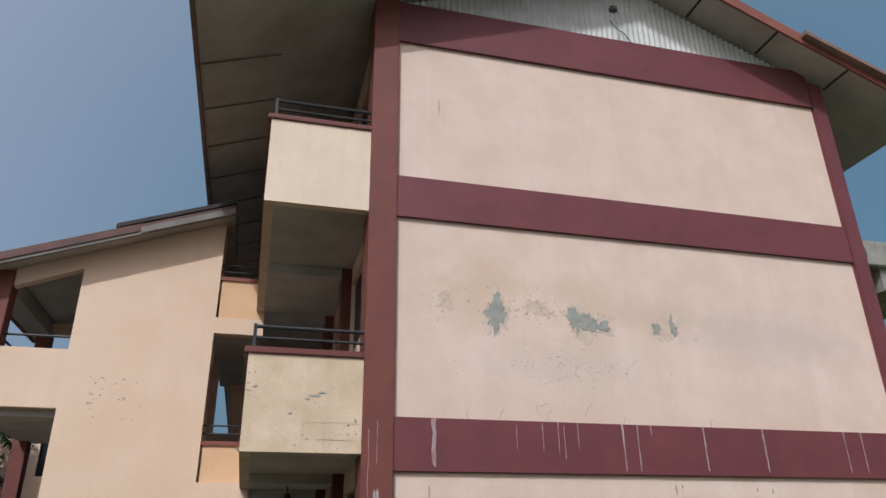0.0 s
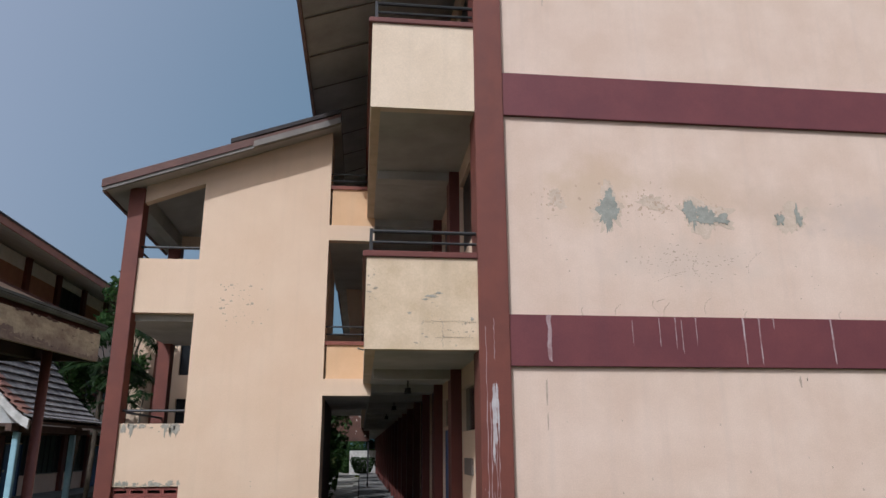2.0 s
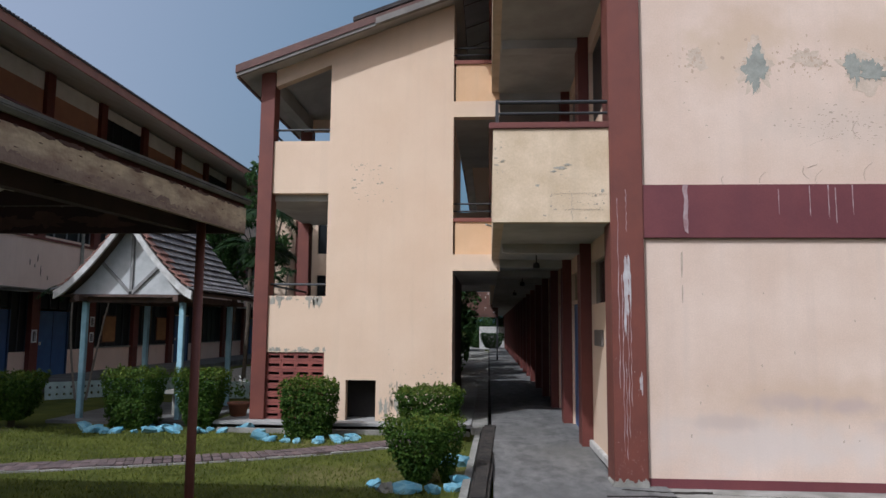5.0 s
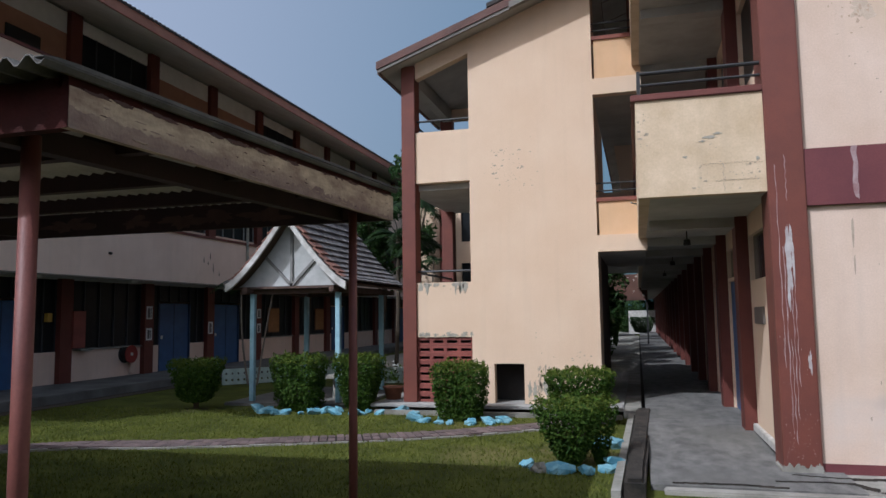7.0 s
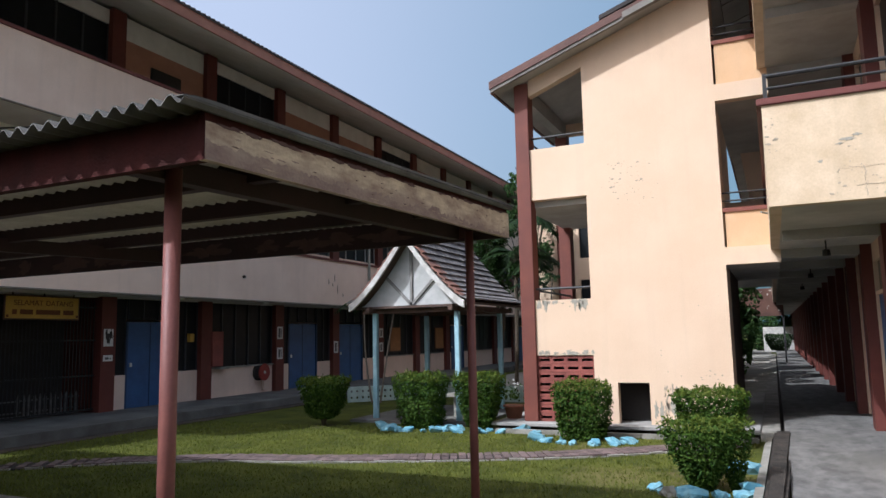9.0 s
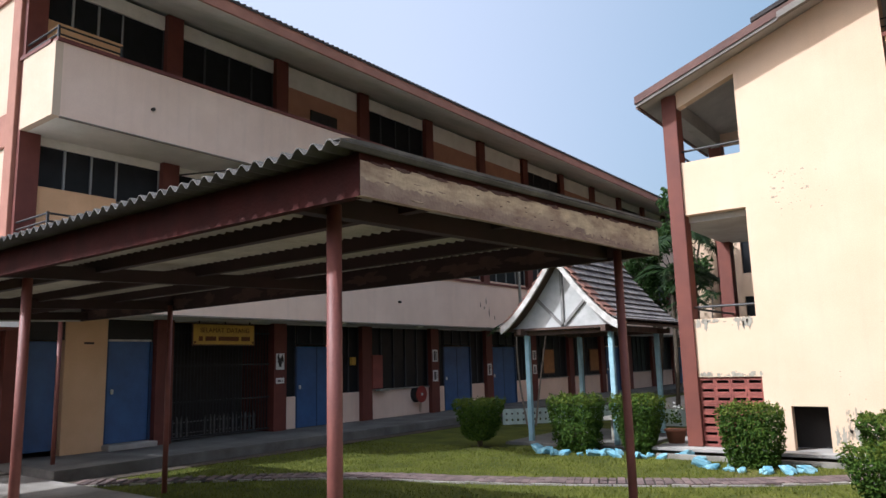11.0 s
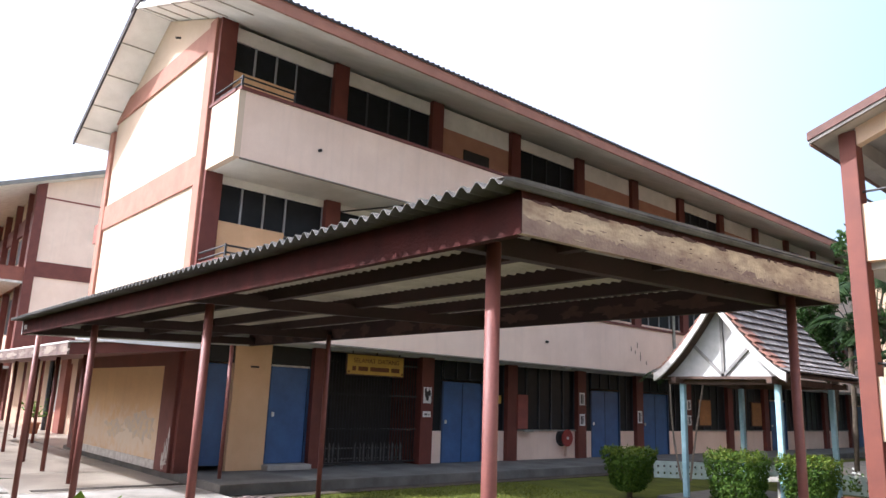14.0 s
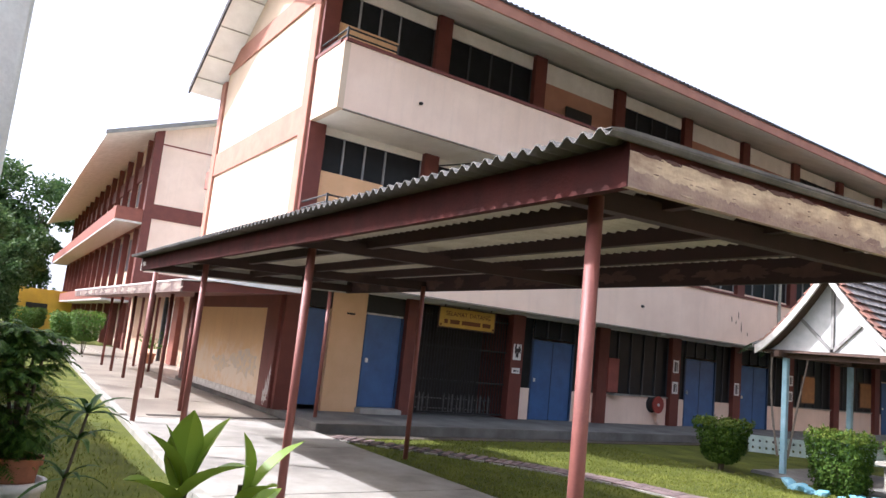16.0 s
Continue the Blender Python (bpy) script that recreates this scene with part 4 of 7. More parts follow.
tagged(part("pale_spot", bm, WHITE_OLD, BX, "pale spots"), kind="stuff")
part("leg", boxed(-3.75, -3.67, 30.02, 30.1, -0.06, 2.36), BLACK_METAL, BX)
part("leg", boxed(-1.38, -1.3, 30.02, 30.1, 0.1, 2.36), BLACK_METAL, BX)
EW = tagged(part("wall_corridor_end", boxed(-2.6, -0.3, 54.0, 54.2, -0.06, 1.9), WHITE_OLD), "low sunlit white wall closing the corridor", "wall", kind="structure")

# ---- stair tower ----
ST = thing("stair_tower", (-4.3, 4.55, 0), "cream stair tower with a red corner column", "building")
YS = 4.55
part("front_wall", boxed(-4.8, -4.39, YS, YS + 0.2, 0.09, 6.9), CREAM, ST, "cream plaster with dark flaked spots")
part("front_wall", boxed(-3.84, -2.46, YS, YS + 0.2, 0.09, 6.9), CREAM, ST)
part("front_wall", boxed(-4.39, -3.84, YS, YS + 0.2, 0.81, 6.9), CREAM, ST)
part("front_wall", boxed(-5.87, -4.8, YS, YS + 0.2, 4.26, 5.26), CREAM, ST)
part("front_wall", boxed(-5.87, -4.8, YS, YS + 0.2, 1.3, 2.33), CREAM, ST)
part("front_wall", prism(bmesh.new(), [(-4.8, 6.9), (-2.46, 6.9), (-2.46, 7.91), (-4.8, 7.05)], "y", YS, YS + 0.2), CREAM, ST)
part("lintel", prism(bmesh.new(), [(-5.87, 6.34), (-4.8, 6.76), (-4.8, 7.07), (-5.87, 6.68)], "y", YS + 0.02, YS + 0.2), CREAM, ST)
part("corner_column", boxed(-6.14, -5.87, YS - 0.05, YS + 0.28, 0.09, 6.6, bevel=0.008), COLUMN_RED, ST)
part("corner_column", boxed(-6.2, -5.93, 7.6, 7.9, 0.09, 6.6, bevel=0.008), COLUMN_RED, ST)
part("side_wall", boxed(-2.66, -2.46, YS + 0.2, 5.6, 0.09, 8.0), CREAM, ST)
# Lower wall faces away from the sun; its shade is coloured in.
part("side_wall", boxed(-2.66, -2.46, 5.6, 8.9, 0.09, 2.81), TIMBER_DARK, ST, "passage wall given a dark colour for its shade")
part("rear_column", boxed(-2.94, -2.68, 11.6, 11.95, -0.06, 2.81), MAROON, ST)
part("rear_slab", boxed(-3.4, -1.76, 9.0, 12.0, 2.81, 2.99), SLAB_GREY, ST, "concrete slab roofing the passage behind the stair")
part("inner_wall", boxed(-4.85, -4.65, YS + 0.2, 7.0, 0.09, 4.2), CREAM, ST)
for z in (2.3, 5.2):
    part("landing_slab", boxed(-6.1, -2.66, YS + 0.2, 5.9, z - 0.16, z), SLAB_GREY, ST)
for z in (4.14,):
    part("landing_slab", boxed(-6.1, -2.66, YS + 0.2, 7.9, z - 0.0, z + 0.16), SLAB_GREY, ST)
part("rear_beam", boxed(-6.2, -2.5, 7.62, 7.85, 6.35, 6.6), CREAM, ST)
part("side_beam", boxed(-6.12, -5.92, YS + 0.28, 7.6, 6.3, 6.6), SLAB_GREY, ST)
for z0, x0 in ((0.09, -4.6), (2.3, -3.6)):
    low, high = [], []
    for i in range(11):
        high += [(5.9 + 0.19 * i, z0 + 0.17 * i), (5.9 + 0.19 * i, z0 + 0.17 * (i + 1))]
    part("stair_flight", prism(bmesh.new(), high + [(8.0, z0 + 1.87), (8.0, z0 + 1.7), (6.0, z0 - 0.12)], "x", x0, x0 + 0.9), SLAB_GREY, ST)
for z in (2.55, 5.5):
    part("rail", tube(bmesh.new(), (-5.87, YS + 0.1, z), (-4.8, YS + 0.1, z), 0.022), BLACK_METAL, ST)
    part("rail", tube(bmesh.new(), (-5.98, YS + 0.3, z), (-5.98, 7.6, z), 0.022), BLACK_METAL, ST)
part("roof", prism(bmesh.new(), [(-6.48, 6.44), (-2.3, 7.98), (-2.3, 8.1), (-6.48, 6.56)], "y", 4.2, 8.6), SOFFIT, ST, "grey sheet roof with stained soffit")
part("verge_board", prism(bmesh.new(), [(-6.5, 6.40), (-3.9, 7.34), (-3.9, 7.4), (-6.5, 6.46)], "y", 4.14, 4.2), VERGE_GREY, ST, "grey lower verge strip")
part("verge_board", prism(bmesh.new(), [(-6.52, 6.46), (-3.9, 7.4), (-3.9, 7.55), (-6.52, 6.61)], "y", 4.12, 4.22), VERGE_BROWN, ST, "faded brown verge board")
part("verge_board", prism(bmesh.new(), [(-3.9, 7.36), (-2.3, 7.93), (-2.3, 8.05), (-3.9, 7.48)], "y", 4.118, 4.22), VERGE_GREY, ST, "grey weathered verge board")
part("verge_board", prism(bmesh.new(), [(-3.9, 7.48), (-2.3, 8.05), (-2.3, 8.12), (-3.9, 7.55)], "y", 4.13, 4.22), VERGE_BROWN, ST)
part("top_sheet", prism(bmesh.new(), [(-4.32, 7.42), (-2.3, 8.14), (-2.3, 8.22), (-4.32, 7.5)], "y", 4.11, 8.6), ROOF_DARK, ST, "dark raised ridge sheet")
part("eave_board", boxed(-6.53, -6.48, 4.22, 8.6, 6.4, 6.6), ROOF_RED, ST)
for z0, z1 in ((2.81, 3.72), (5.7, 6.74)):
    part("bridge_parapet", boxed(-2.42, -1.6, YS + 0.05, YS + 0.2, z0 + 0.3, z1), YELLOW, ST)
    part("bridge_beam", boxed(-2.46, -1.6, YS, YS + 0.2, z0, z0 + 0.3), CREAM, ST)
    part("coping", boxed(-2.46, -1.6, YS + 0.02, YS + 0.24, z1, z1 + 0.07), SALMON, ST)
    part("bridge_slab", boxed(-2.46, -1.62, YS + 0.2, 9.0, z0, z0 + 0.18), SLAB_GREY, ST)
    for h in (0.14, 0.28):
        part("rail", tube(bmesh.new(), (-2.46, YS + 0.14, z1 + 0.07 + h), (-1.7, YS + 0.14, z1 + 0.07 + h), 0.015), BLACK_METAL, ST)
part("rear_wall", prism(bmesh.new(), [(-2.66, 3.0), (-1.7, 3.0), (-1.7, 8.0), (-2.25, 8.0), (-2.25, 6.04), (-2.08, 4.58), (-2.66, 4.58)], "y", 8.8, 8.95), CREAM, ST)
part("rear_wall", boxed(-2.66, -2.25, 8.8, 8.95, 6.04, 8.0), CREAM, ST)
part("rear_wall", boxed(-2.66, -2.5, 8.8, 8.95, 4.58, 6.04), CREAM, ST)
part("spout", tube(bmesh.new(), (-1.85, YS - 0.3, 3.62), (-1.62, YS + 0.1, 3.6), 0.018), PEEL, ST)
# Dark plate stands in for the unlit store behind the hole.
part("store_back", boxed(-4.6, -3.6, YS + 0.55, YS + 0.6, 0.09, 1.0), DARK, ST, "dark plate in place of the unlit store")
# worn places low on the tower
bm = bmesh.new()
for i in range(230):
    k = rnd.random()
    if k < 0.3:
        x, z = rnd.gauss(-4.0, 0.24), rnd.gauss(4.38, 0.26)
    elif k < 0.55:
        x, z = rnd.uniform(-3.75, -2.5), 0.12 + rnd.expovariate(3.0)
    elif k < 0.75:
        x, z = rnd.uniform(-5.85, -4.85), rnd.choice((1.34, 2.26)) + rnd.gauss(0, 0.03)
    elif k < 0.85:
        x, z = rnd.uniform(-2.9, -2.48), rnd.uniform(0.2, 1.1)
    else:
        x, z = rnd.uniform(-3.6, -3.3), rnd.uniform(0.15, 0.75)
    s = rnd.uniform(0.008, 0.028) if k > 0.3 else rnd.choice((0.008, 0.012, 0.015, 0.02, 0.036))
    if k > 0.85:
        prism(bm, outline(x, z, s * 1.4, s * 5.0, 1000 + i, 12, 0.4), "y", YS - 0.004, YS)
    elif z < 2.33 or z > 4.0:
        prism(bm, outline(x, max(0.14, z), s * rnd.uniform(0.8, 2), s, 1000 + i, 8, 0.4), "y", YS - 0.004, YS)
tagged(part("flaked_paint", bm, FLAKE_MID, ST, "dark flakes and damp spots"), kind="stuff")
rp = random.Random(19)
for i in range(44):
    k = rp.random()
    if k < 0.42:
        h = rp.uniform(0.03, 0.2)
        x, z, w = rp.choice((rp.uniform(-5.84, -5.4), rp.uniform(-5.15, -4.85))), 2.32 - h / 2, rp.uniform(0.03, 0.1)
    elif k < 0.7:
        h = rp.uniform(0.03, 0.09)
        x, z, w = rp.uniform(-5.84, -4.72), 1.31 + h / 2, rp.uniform(0.05, 0.14)
    else:
        h = rp.uniform(0.12, 0.45)
        x, z, w = rp.uniform(-3.78, -3.2), 0.11 + h / 2 + 0.25 * rp.random() ** 2, rp.uniform(0.02, 0.08)
    part("peeled_patch", prism(bmesh.new(), outline(x, z, w, h, 1500 + i, 24, 0.38), "y", YS - 0.004 - 0.0003 * (i % 7), YS), PATCH_GREY, ST, "grey-green bared render")
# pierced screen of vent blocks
# Dark plate behind the slots stands in for the unlit stair.
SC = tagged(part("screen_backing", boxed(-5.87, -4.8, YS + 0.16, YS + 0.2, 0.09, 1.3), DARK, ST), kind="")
me = mesh_of("vent_block", holed("y", 0.0, 0.1, -0.132, 0.132, -0.073, 0.073, [(-0.1, 0.1, -0.026, 0.026)]), SALMON_DARK)
pieces("vent_block", me, ST, [Matrix.Translation((-5.735 + 0.268 * i, YS + 0.03, 0.165 + 0.15 * j)) for j in range(8) for i in range(4)])

# ---- farther stair tower behind ----
SF = thing("stair_tower", (-8.0, 14, 0), "shaded cream wall of a farther stair tower", "building")
part("front_wall", holed("y", 14.0, 14.2, -8.75, -5.9, -0.02, 7.5, [(-7.3, -6.7, 4.1, 5.2), (-7.3, -6.7, 2.4, 3.4)]), CREAM, SF)
part("column", boxed(-8.0, -7.7, 13.9, 14.0, -0.02, 7.5), SALMON, SF)
part("window", boxed(-7.3, -6.7, 14.1, 14.12, 2.4, 5.2), GLASS, SF)
part("roof", boxed(-8.75, -5.9, 14.0, 20, 7.5, 7.6), SOFFIT, SF)
part("side_wall", boxed(-8.75, -8.55, 14.2, 20, -0.02, 7.5), CREAM, SF)
part("side_wall", boxed(-6.1, -5.9, 14.2, 20, -0.02, 7.5), CREAM, SF)

# ---- left-hand school block ----
LB = thing("school_building", (-19.8, -2.97, 0), "long three-storey pink school block with maroon columns", "building")
XW, XP, YG = -15.97, -14.53, -2.97
part("gable_wall", boxed(-22.75, -16.35, YG, YG + 0.22, 0.13, 9.2), GABLE, LB, "sunlit cream gable wall")
part("wall_panel", boxed(-22.75, -16.75, YG - 0.004, YG, 0.3, 2.2), GABLE_YELLOW, LB, "warm yellow ground-floor wall with scuffs")
part("plinth", boxed(-22.75, -16.35, YG - 0.03, YG, 0.13, 0.3), WHITE_OLD, LB)
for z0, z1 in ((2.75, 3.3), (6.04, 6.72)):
    part("band", boxed(-22.75, -16.35, YG - 0.05, YG, z0, z1, bevel=0.006), GABLE_BAND, LB, "red concrete band coloured pale for its sunlight")
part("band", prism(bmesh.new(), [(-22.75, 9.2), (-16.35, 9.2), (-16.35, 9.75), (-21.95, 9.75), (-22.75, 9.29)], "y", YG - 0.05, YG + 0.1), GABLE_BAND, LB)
# Column faces coloured pale red where sunlit and maroon where shaded.
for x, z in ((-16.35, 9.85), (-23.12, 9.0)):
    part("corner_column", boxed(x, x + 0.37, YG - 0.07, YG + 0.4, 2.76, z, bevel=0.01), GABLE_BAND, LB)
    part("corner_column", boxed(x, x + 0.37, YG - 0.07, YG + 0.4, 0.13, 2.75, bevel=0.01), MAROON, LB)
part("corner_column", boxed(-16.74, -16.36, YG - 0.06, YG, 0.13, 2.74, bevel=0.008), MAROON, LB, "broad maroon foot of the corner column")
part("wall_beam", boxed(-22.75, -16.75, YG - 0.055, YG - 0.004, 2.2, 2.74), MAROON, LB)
part("corner_column", boxed(-15.99, -15.85, YG + 0.0, YG + 0.38, 0.13, 9.83), MAROON, LB)
part("bracket_end", boxed(-23.5, -23.12, YG - 0.05, YG + 0.2, 5.75, 6.3), SALMON, LB)
L_COLS = [3.17 * i for i in range(21)]
for y in L_COLS:
    part("column", boxed(XW - 0.15, XW + 0.14, y, y + 0.4, 0.13, 9.80), MAROON, LB)


def window(parent, x, y0, y1, z0, z1, n, frame_material, glass):
    """A window in a wall across x: frame, bars between the panes and the glass."""
    w = part("window", boxed(x - 0.06, x - 0.05, y0, y1, z0, z1), glass, parent, "dark louvred glass")
    for k in range(n + 1):
        y = y0 + (y1 - y0) * k / n
        part("mullion", boxed(x - 0.05, x - 0.01, max(y0, y - 0.02), min(y1, y + 0.02), z0, z1), frame_material, w)
    return w


def door(parent, x, y0, y1, z0, z1, leaves, handle=True):
    d = part("door", boxed(x - 0.09, x - 0.04, y0, y1, z0, z1, bevel=0.006), BLUE, parent, "blue painted door")
    if leaves == 2:
        m = (y0 + y1) / 2
        part("meeting_stile", boxed(x - 0.04, x - 0.03, m - 0.012, m + 0.012, z0, z1), BLUE_DARK, d)
    for a, b in ((y0 - 0.05, y0), (y1, y1 + 0.05)):
        part("door_frame", boxed(x - 0.1, x + 0.005, a, b, z0, z1), BLUE_DARK, d)
    if handle:
        part("handle", boxed(x - 0.035, x + 0.01, y0 + 0.08, y0 + 0.14, z0 + 0.98, z0 + 1.08, bevel=0.01), WHITE, d)
    return d


F1 = 0.13
# ground floor: wall by wall between the columns
bays = [(-2.59, 0.0)] + [(L_COLS[i] + 0.4, L_COLS[i + 1]) for i in range(20)]
for i, (a, b) in enumerate(bays):
    if i == 0:
        part("wall_panel", boxed(XW - 0.18, XW + 0.02, -1.86, -1.02, F1, 2.8), YELLOW, LB, "warm yellow wall panel")
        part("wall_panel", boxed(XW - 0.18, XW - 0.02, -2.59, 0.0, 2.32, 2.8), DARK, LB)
        door(LB, XW - 0.12, -2.55, -1.92, F1 + 0.1, 2.3, 1, False)
        door(LB, XW, -0.98, -0.06, F1 + 0.12, 2.3, 1)
        part("door_head", boxed(XW - 0.1, XW - 0.0, -0.98, -0.04, 2.3, 2.34), WHITE_OLD, LB, "chipped white strip over the door")
        part("step", boxed(XW - 0.1, XW + 0.3, -1.05, 0.0, F1, F1 + 0.11, bevel=0.01), CONCRETE, LB)
        part("vent_slot", boxed(XW + 0.02, XW + 0.025, -1.5, -1.3, 2.24, 2.28), DARK, LB)
    elif i == 1:
        # Dark sheet stands in for the unlit entry.
        part("entry_back", boxed(XW - 1.2, XW - 1.1, a, b, F1, 2.8), DARK, LB, "dark sheet in place of the unlit entry")
        part("entry_side", boxed(XW - 1.2, XW - 0.1, a - 0.05, a, F1, 2.8), MAROON, LB)
        part("entry_side", boxed(XW - 1.2, XW - 0.1, b, b + 0.05, F1, 2.8), MAROON, LB)
        gate = part("gate_rail", boxed(XW - 0.07, XW - 0.04, a, b, F1 + 0.06, F1 + 0.1), BLACK_METAL, LB, "black folding steel gate")
        for z in (0.95, 1.75, 2.5):
            part("gate_rail", boxed(XW - 0.07, XW - 0.04, a, b, z, z + 0.035), BLACK_METAL, LB)
        me = mesh_of("gate_bar", box(bmesh.new(), -0.008, 0.008, -0.009, 0.009, 0.0, 2.45), BLACK_METAL)
        pieces("gate_bar", me, LB, [Matrix.Translation((XW - 0.055, a + 0.05 + 0.086 * k, F1 + 0.08)) for k in range(32)])
        FN = thing("low_fence", (XW - 0.45, 1.8, F1), "low pale picket fence behind the gate", "fence")
        part("rail", boxed(XW - 0.47, XW - 0.45, a + 0.08, b - 0.05, F1 + 0.12, F1 + 0.15), FENCE_GREY, FN)
        part("rail", boxed(XW - 0.47, XW - 0.45, a + 0.08, b - 0.05, F1 + 0.36, F1 + 0.39), FENCE_GREY, FN)
        bm = bmesh.new()
        prism(bm, [(-0.03, 0.0), (0.03, 0.0), (0.03, 0.42), (0.0, 0.5), (-0.03, 0.42)], "x", -0.01, 0.01)
        pk = mesh_of("picket", bm, FENCE_GREY)
        pieces("picket", pk, FN, [Matrix.Translation((XW - 0.44, a + 0.12 + 0.125 * k, F1 + 0.01)) for k in range(21) if k not in (6, 7, 8)])
    else:
        dbl = i % 3 == 2 or i in (4, 5)
        y = a
        if dbl:
            d0, d1 = a + 0.47, a + (1.9 if i == 2 else 1.95)
            if i == 5:
                d0, d1 = a + 0.2, a + 1.75
            door(LB, XW, d0, d1, F1, 2.2, 2)
            part("sill_wall", boxed(XW - 0.18, XW, a, d0 - 0.05, F1, 0.93), PINK, LB)
            part("sill_wall", boxed(XW - 0.18, XW, d1 + 0.05, b, F1, 0.93), PINK, LB)
            window(LB, XW, a, d0 - 0.05, 0.93, 2.75, 1, DARK_FRAME, GLASS)
            window(LB, XW, d1 + 0.05, b, 0.93, 2.75, 2, DARK_FRAME, GLASS)
            window(LB, XW, d0, d1, 2.25, 2.75, 3, DARK_FRAME, GLASS)
        else:
            part("sill_wall", boxed(XW - 0.18, XW, a, b, F1, 0.93), PINK, LB)
            part("sill", boxed(XW - 0.2, XW + 0.05, a, b, 0.93, 0.97), CONCRETE_OLD, LB)
            window(LB, XW, a, b, 0.97, 2.75, 5, DARK_FRAME, GLASS)
    part("lintel", boxed(XW - 0.18, XW + 0.0, a, b, 2.75, 3.1), GREY_CEIL, LB)
# upper floors
part("rear_wall", boxed(-22.7, -22.5, YG + 0.22, 62, 0.13, 9.2), CREAM, LB)
for i, (a, b) in enumerate(bays):
    part("lintel", boxed(XW - 0.18, XW, a, b, 6.1, 6.5), GREY_CEIL, LB)
    if i == 0:
        part("wall_panel", boxed(XW - 0.18, XW, a, -0.98, 3.3, 5.28), YELLOW, LB, "warm yellow wall panel")
        part("wall_panel", boxed(XW - 0.18, XW, -0.98, b, 3.3, 4.6), PINK, LB)
        window(LB, XW, a, -0.98, 5.28, 6.1, 3, PALE_FRAME, GLASS)
        window(LB, XW, -0.98, b, 4.6, 5.2, 1, PALE_FRAME, GLASS)
        window(LB, XW, -0.98, b, 5.24, 6.1, 1, PALE_FRAME, GLASS)
    else:
        part("wall_panel", boxed(XW - 0.18, XW, a, b, 3.3, 4.6), PINK, LB)
        window(LB, XW, a, b, 4.6, 6.1, 4, PALE_FRAME, GLASS)
    if i == 0:
        part("wall_panel", boxed(XW - 0.18, XW, a, -0.98, 6.5, 8.74), YELLOW, LB, "warm yellow wall panel")
        window(LB, XW, a, -0.98, 8.74, 9.45, 3, PALE_FRAME, GLASS)
        window(LB, XW, -0.98, b, 6.5, 9.45, 1, DARK_FRAME, GLASS)
        part("lintel", boxed(XW - 0.18, XW, a, b, 9.45, 9.78), GREY_CEIL, LB, "pale wall above the windows")
        continue
    solid = i in (2, 4, 5, 7, 8, 10, 12, 13, 15)
    low = 7.0 if not solid else 9.2
    part("wall_panel", boxed(XW - 0.18, XW, a, b, 6.5, low), SALMON_WALL if solid else YELLOW, LB)
    if not solid:
        window(LB, XW, a, b, low, 9.42, 4, DARK_FRAME, GLASS)
    part("lintel", boxed(XW - 0.18, XW - 0.0, a, b, 9.42 if not solid else 9.2, 9.78), GREY_CEIL, LB, "pale wall above the windows")
    if i == 2:
        part("notice_board", boxed(XW, XW + 0.05, a + 0.9, a + 1.9, 8.25, 8.75), DARK, LB)
for n, (b0, t0) in enumerate(((2.77, 4.17), (6.27, 7.68))):
    part("balcony_slab", boxed(XW, XP - 0.12, YG + 0.12, 62, b0, b0 + 0.2), GREY_CEIL, LB)
    part("parapet", boxed(XP - 0.12, XP, YG + 0.12, 62, b0, t0), PINK, LB)
    part("parapet", boxed(XW + 0.12, XP, YG - 0.02, YG + 0.12, b0, t0), GABLE, LB)
    part("coping", boxed(XP - 0.17, XP + 0.04, YG, 62, t0, t0 + 0.07), MAROON, LB)
    part("coping", boxed(XW, XP - 0.17, YG - 0.04, YG + 0.15, t0, t0 + 0.07), MAROON, LB)
    for h in (0.1, 0.24):
        part("rail", tube(bmesh.new(), (XP - 0.07, YG + 0.05, t0 + 0.07 + h), (XP - 0.07, YG + 1.25, t0 + 0.07 + h), 0.02), BLACK_METAL, LB)
        part("rail", tube(bmesh.new(), (XP - 0.07, YG + 0.05, t0 + 0.07 + h), (XW + 0.1, YG + 0.05, t0 + 0.07 + h), 0.02), BLACK_METAL, LB)
    for y in (0.05, 1.25):
        part("rail_post", boxed(XP - 0.09, XP - 0.05, YG + y - 0.02, YG + y + 0.02, t0 + 0.07, t0 + 0.34), BLACK_METAL, LB)
    for y in ((6.45, 16.0) if n == 0 else (-1.07, 5.4, 11.8)):
        part("spout", tube(bmesh.new(), (XP - 0.05, y, b0 + 0.62), (XP + 0.07, y, b0 + 0.6), 0.035, seg=10), DARK, LB)
    part("drip_edge", boxed(XP - 0.03, XP + 0.006, YG + 0.12, 62, b0 - 0.03, b0), FLAKE, LB)
bm = bmesh.new()
for k, (y, z, h) in enumerate(((10.82, 3.62, 0.22), (10.98, 3.26, 0.3), (10.48, 3.48, 0.16), (10.7, 3.4, 0.1), (11.3, 3.1, 0.12), (4.2, 3.2, 0.1))):
    prism(bm, outline(y, z, 0.05, h, 640 + k, 12, 0.3), "x", XP, XP + 0.003)
tagged(part("stain", bm, FLAKE, LB, "dark damp runs on the parapet"), kind="stuff")
part("downpipe", tube(bmesh.new(), (XP + 0.05, 12.9, 2.8), (XP + 0.05, 12.9, 6.2), 0.05), PEEL, LB, "grey downpipe")
part("conduit", tube(bmesh.new(), (XW + 0.3, 0.3, 6.0), (XP - 0.1, 1.6, 6.25), 0.02), BLACK_METAL, LB)
L_EX, L_EZ, L_RX, L_RZ = -13.05, 8.75, -19.3, 11.14
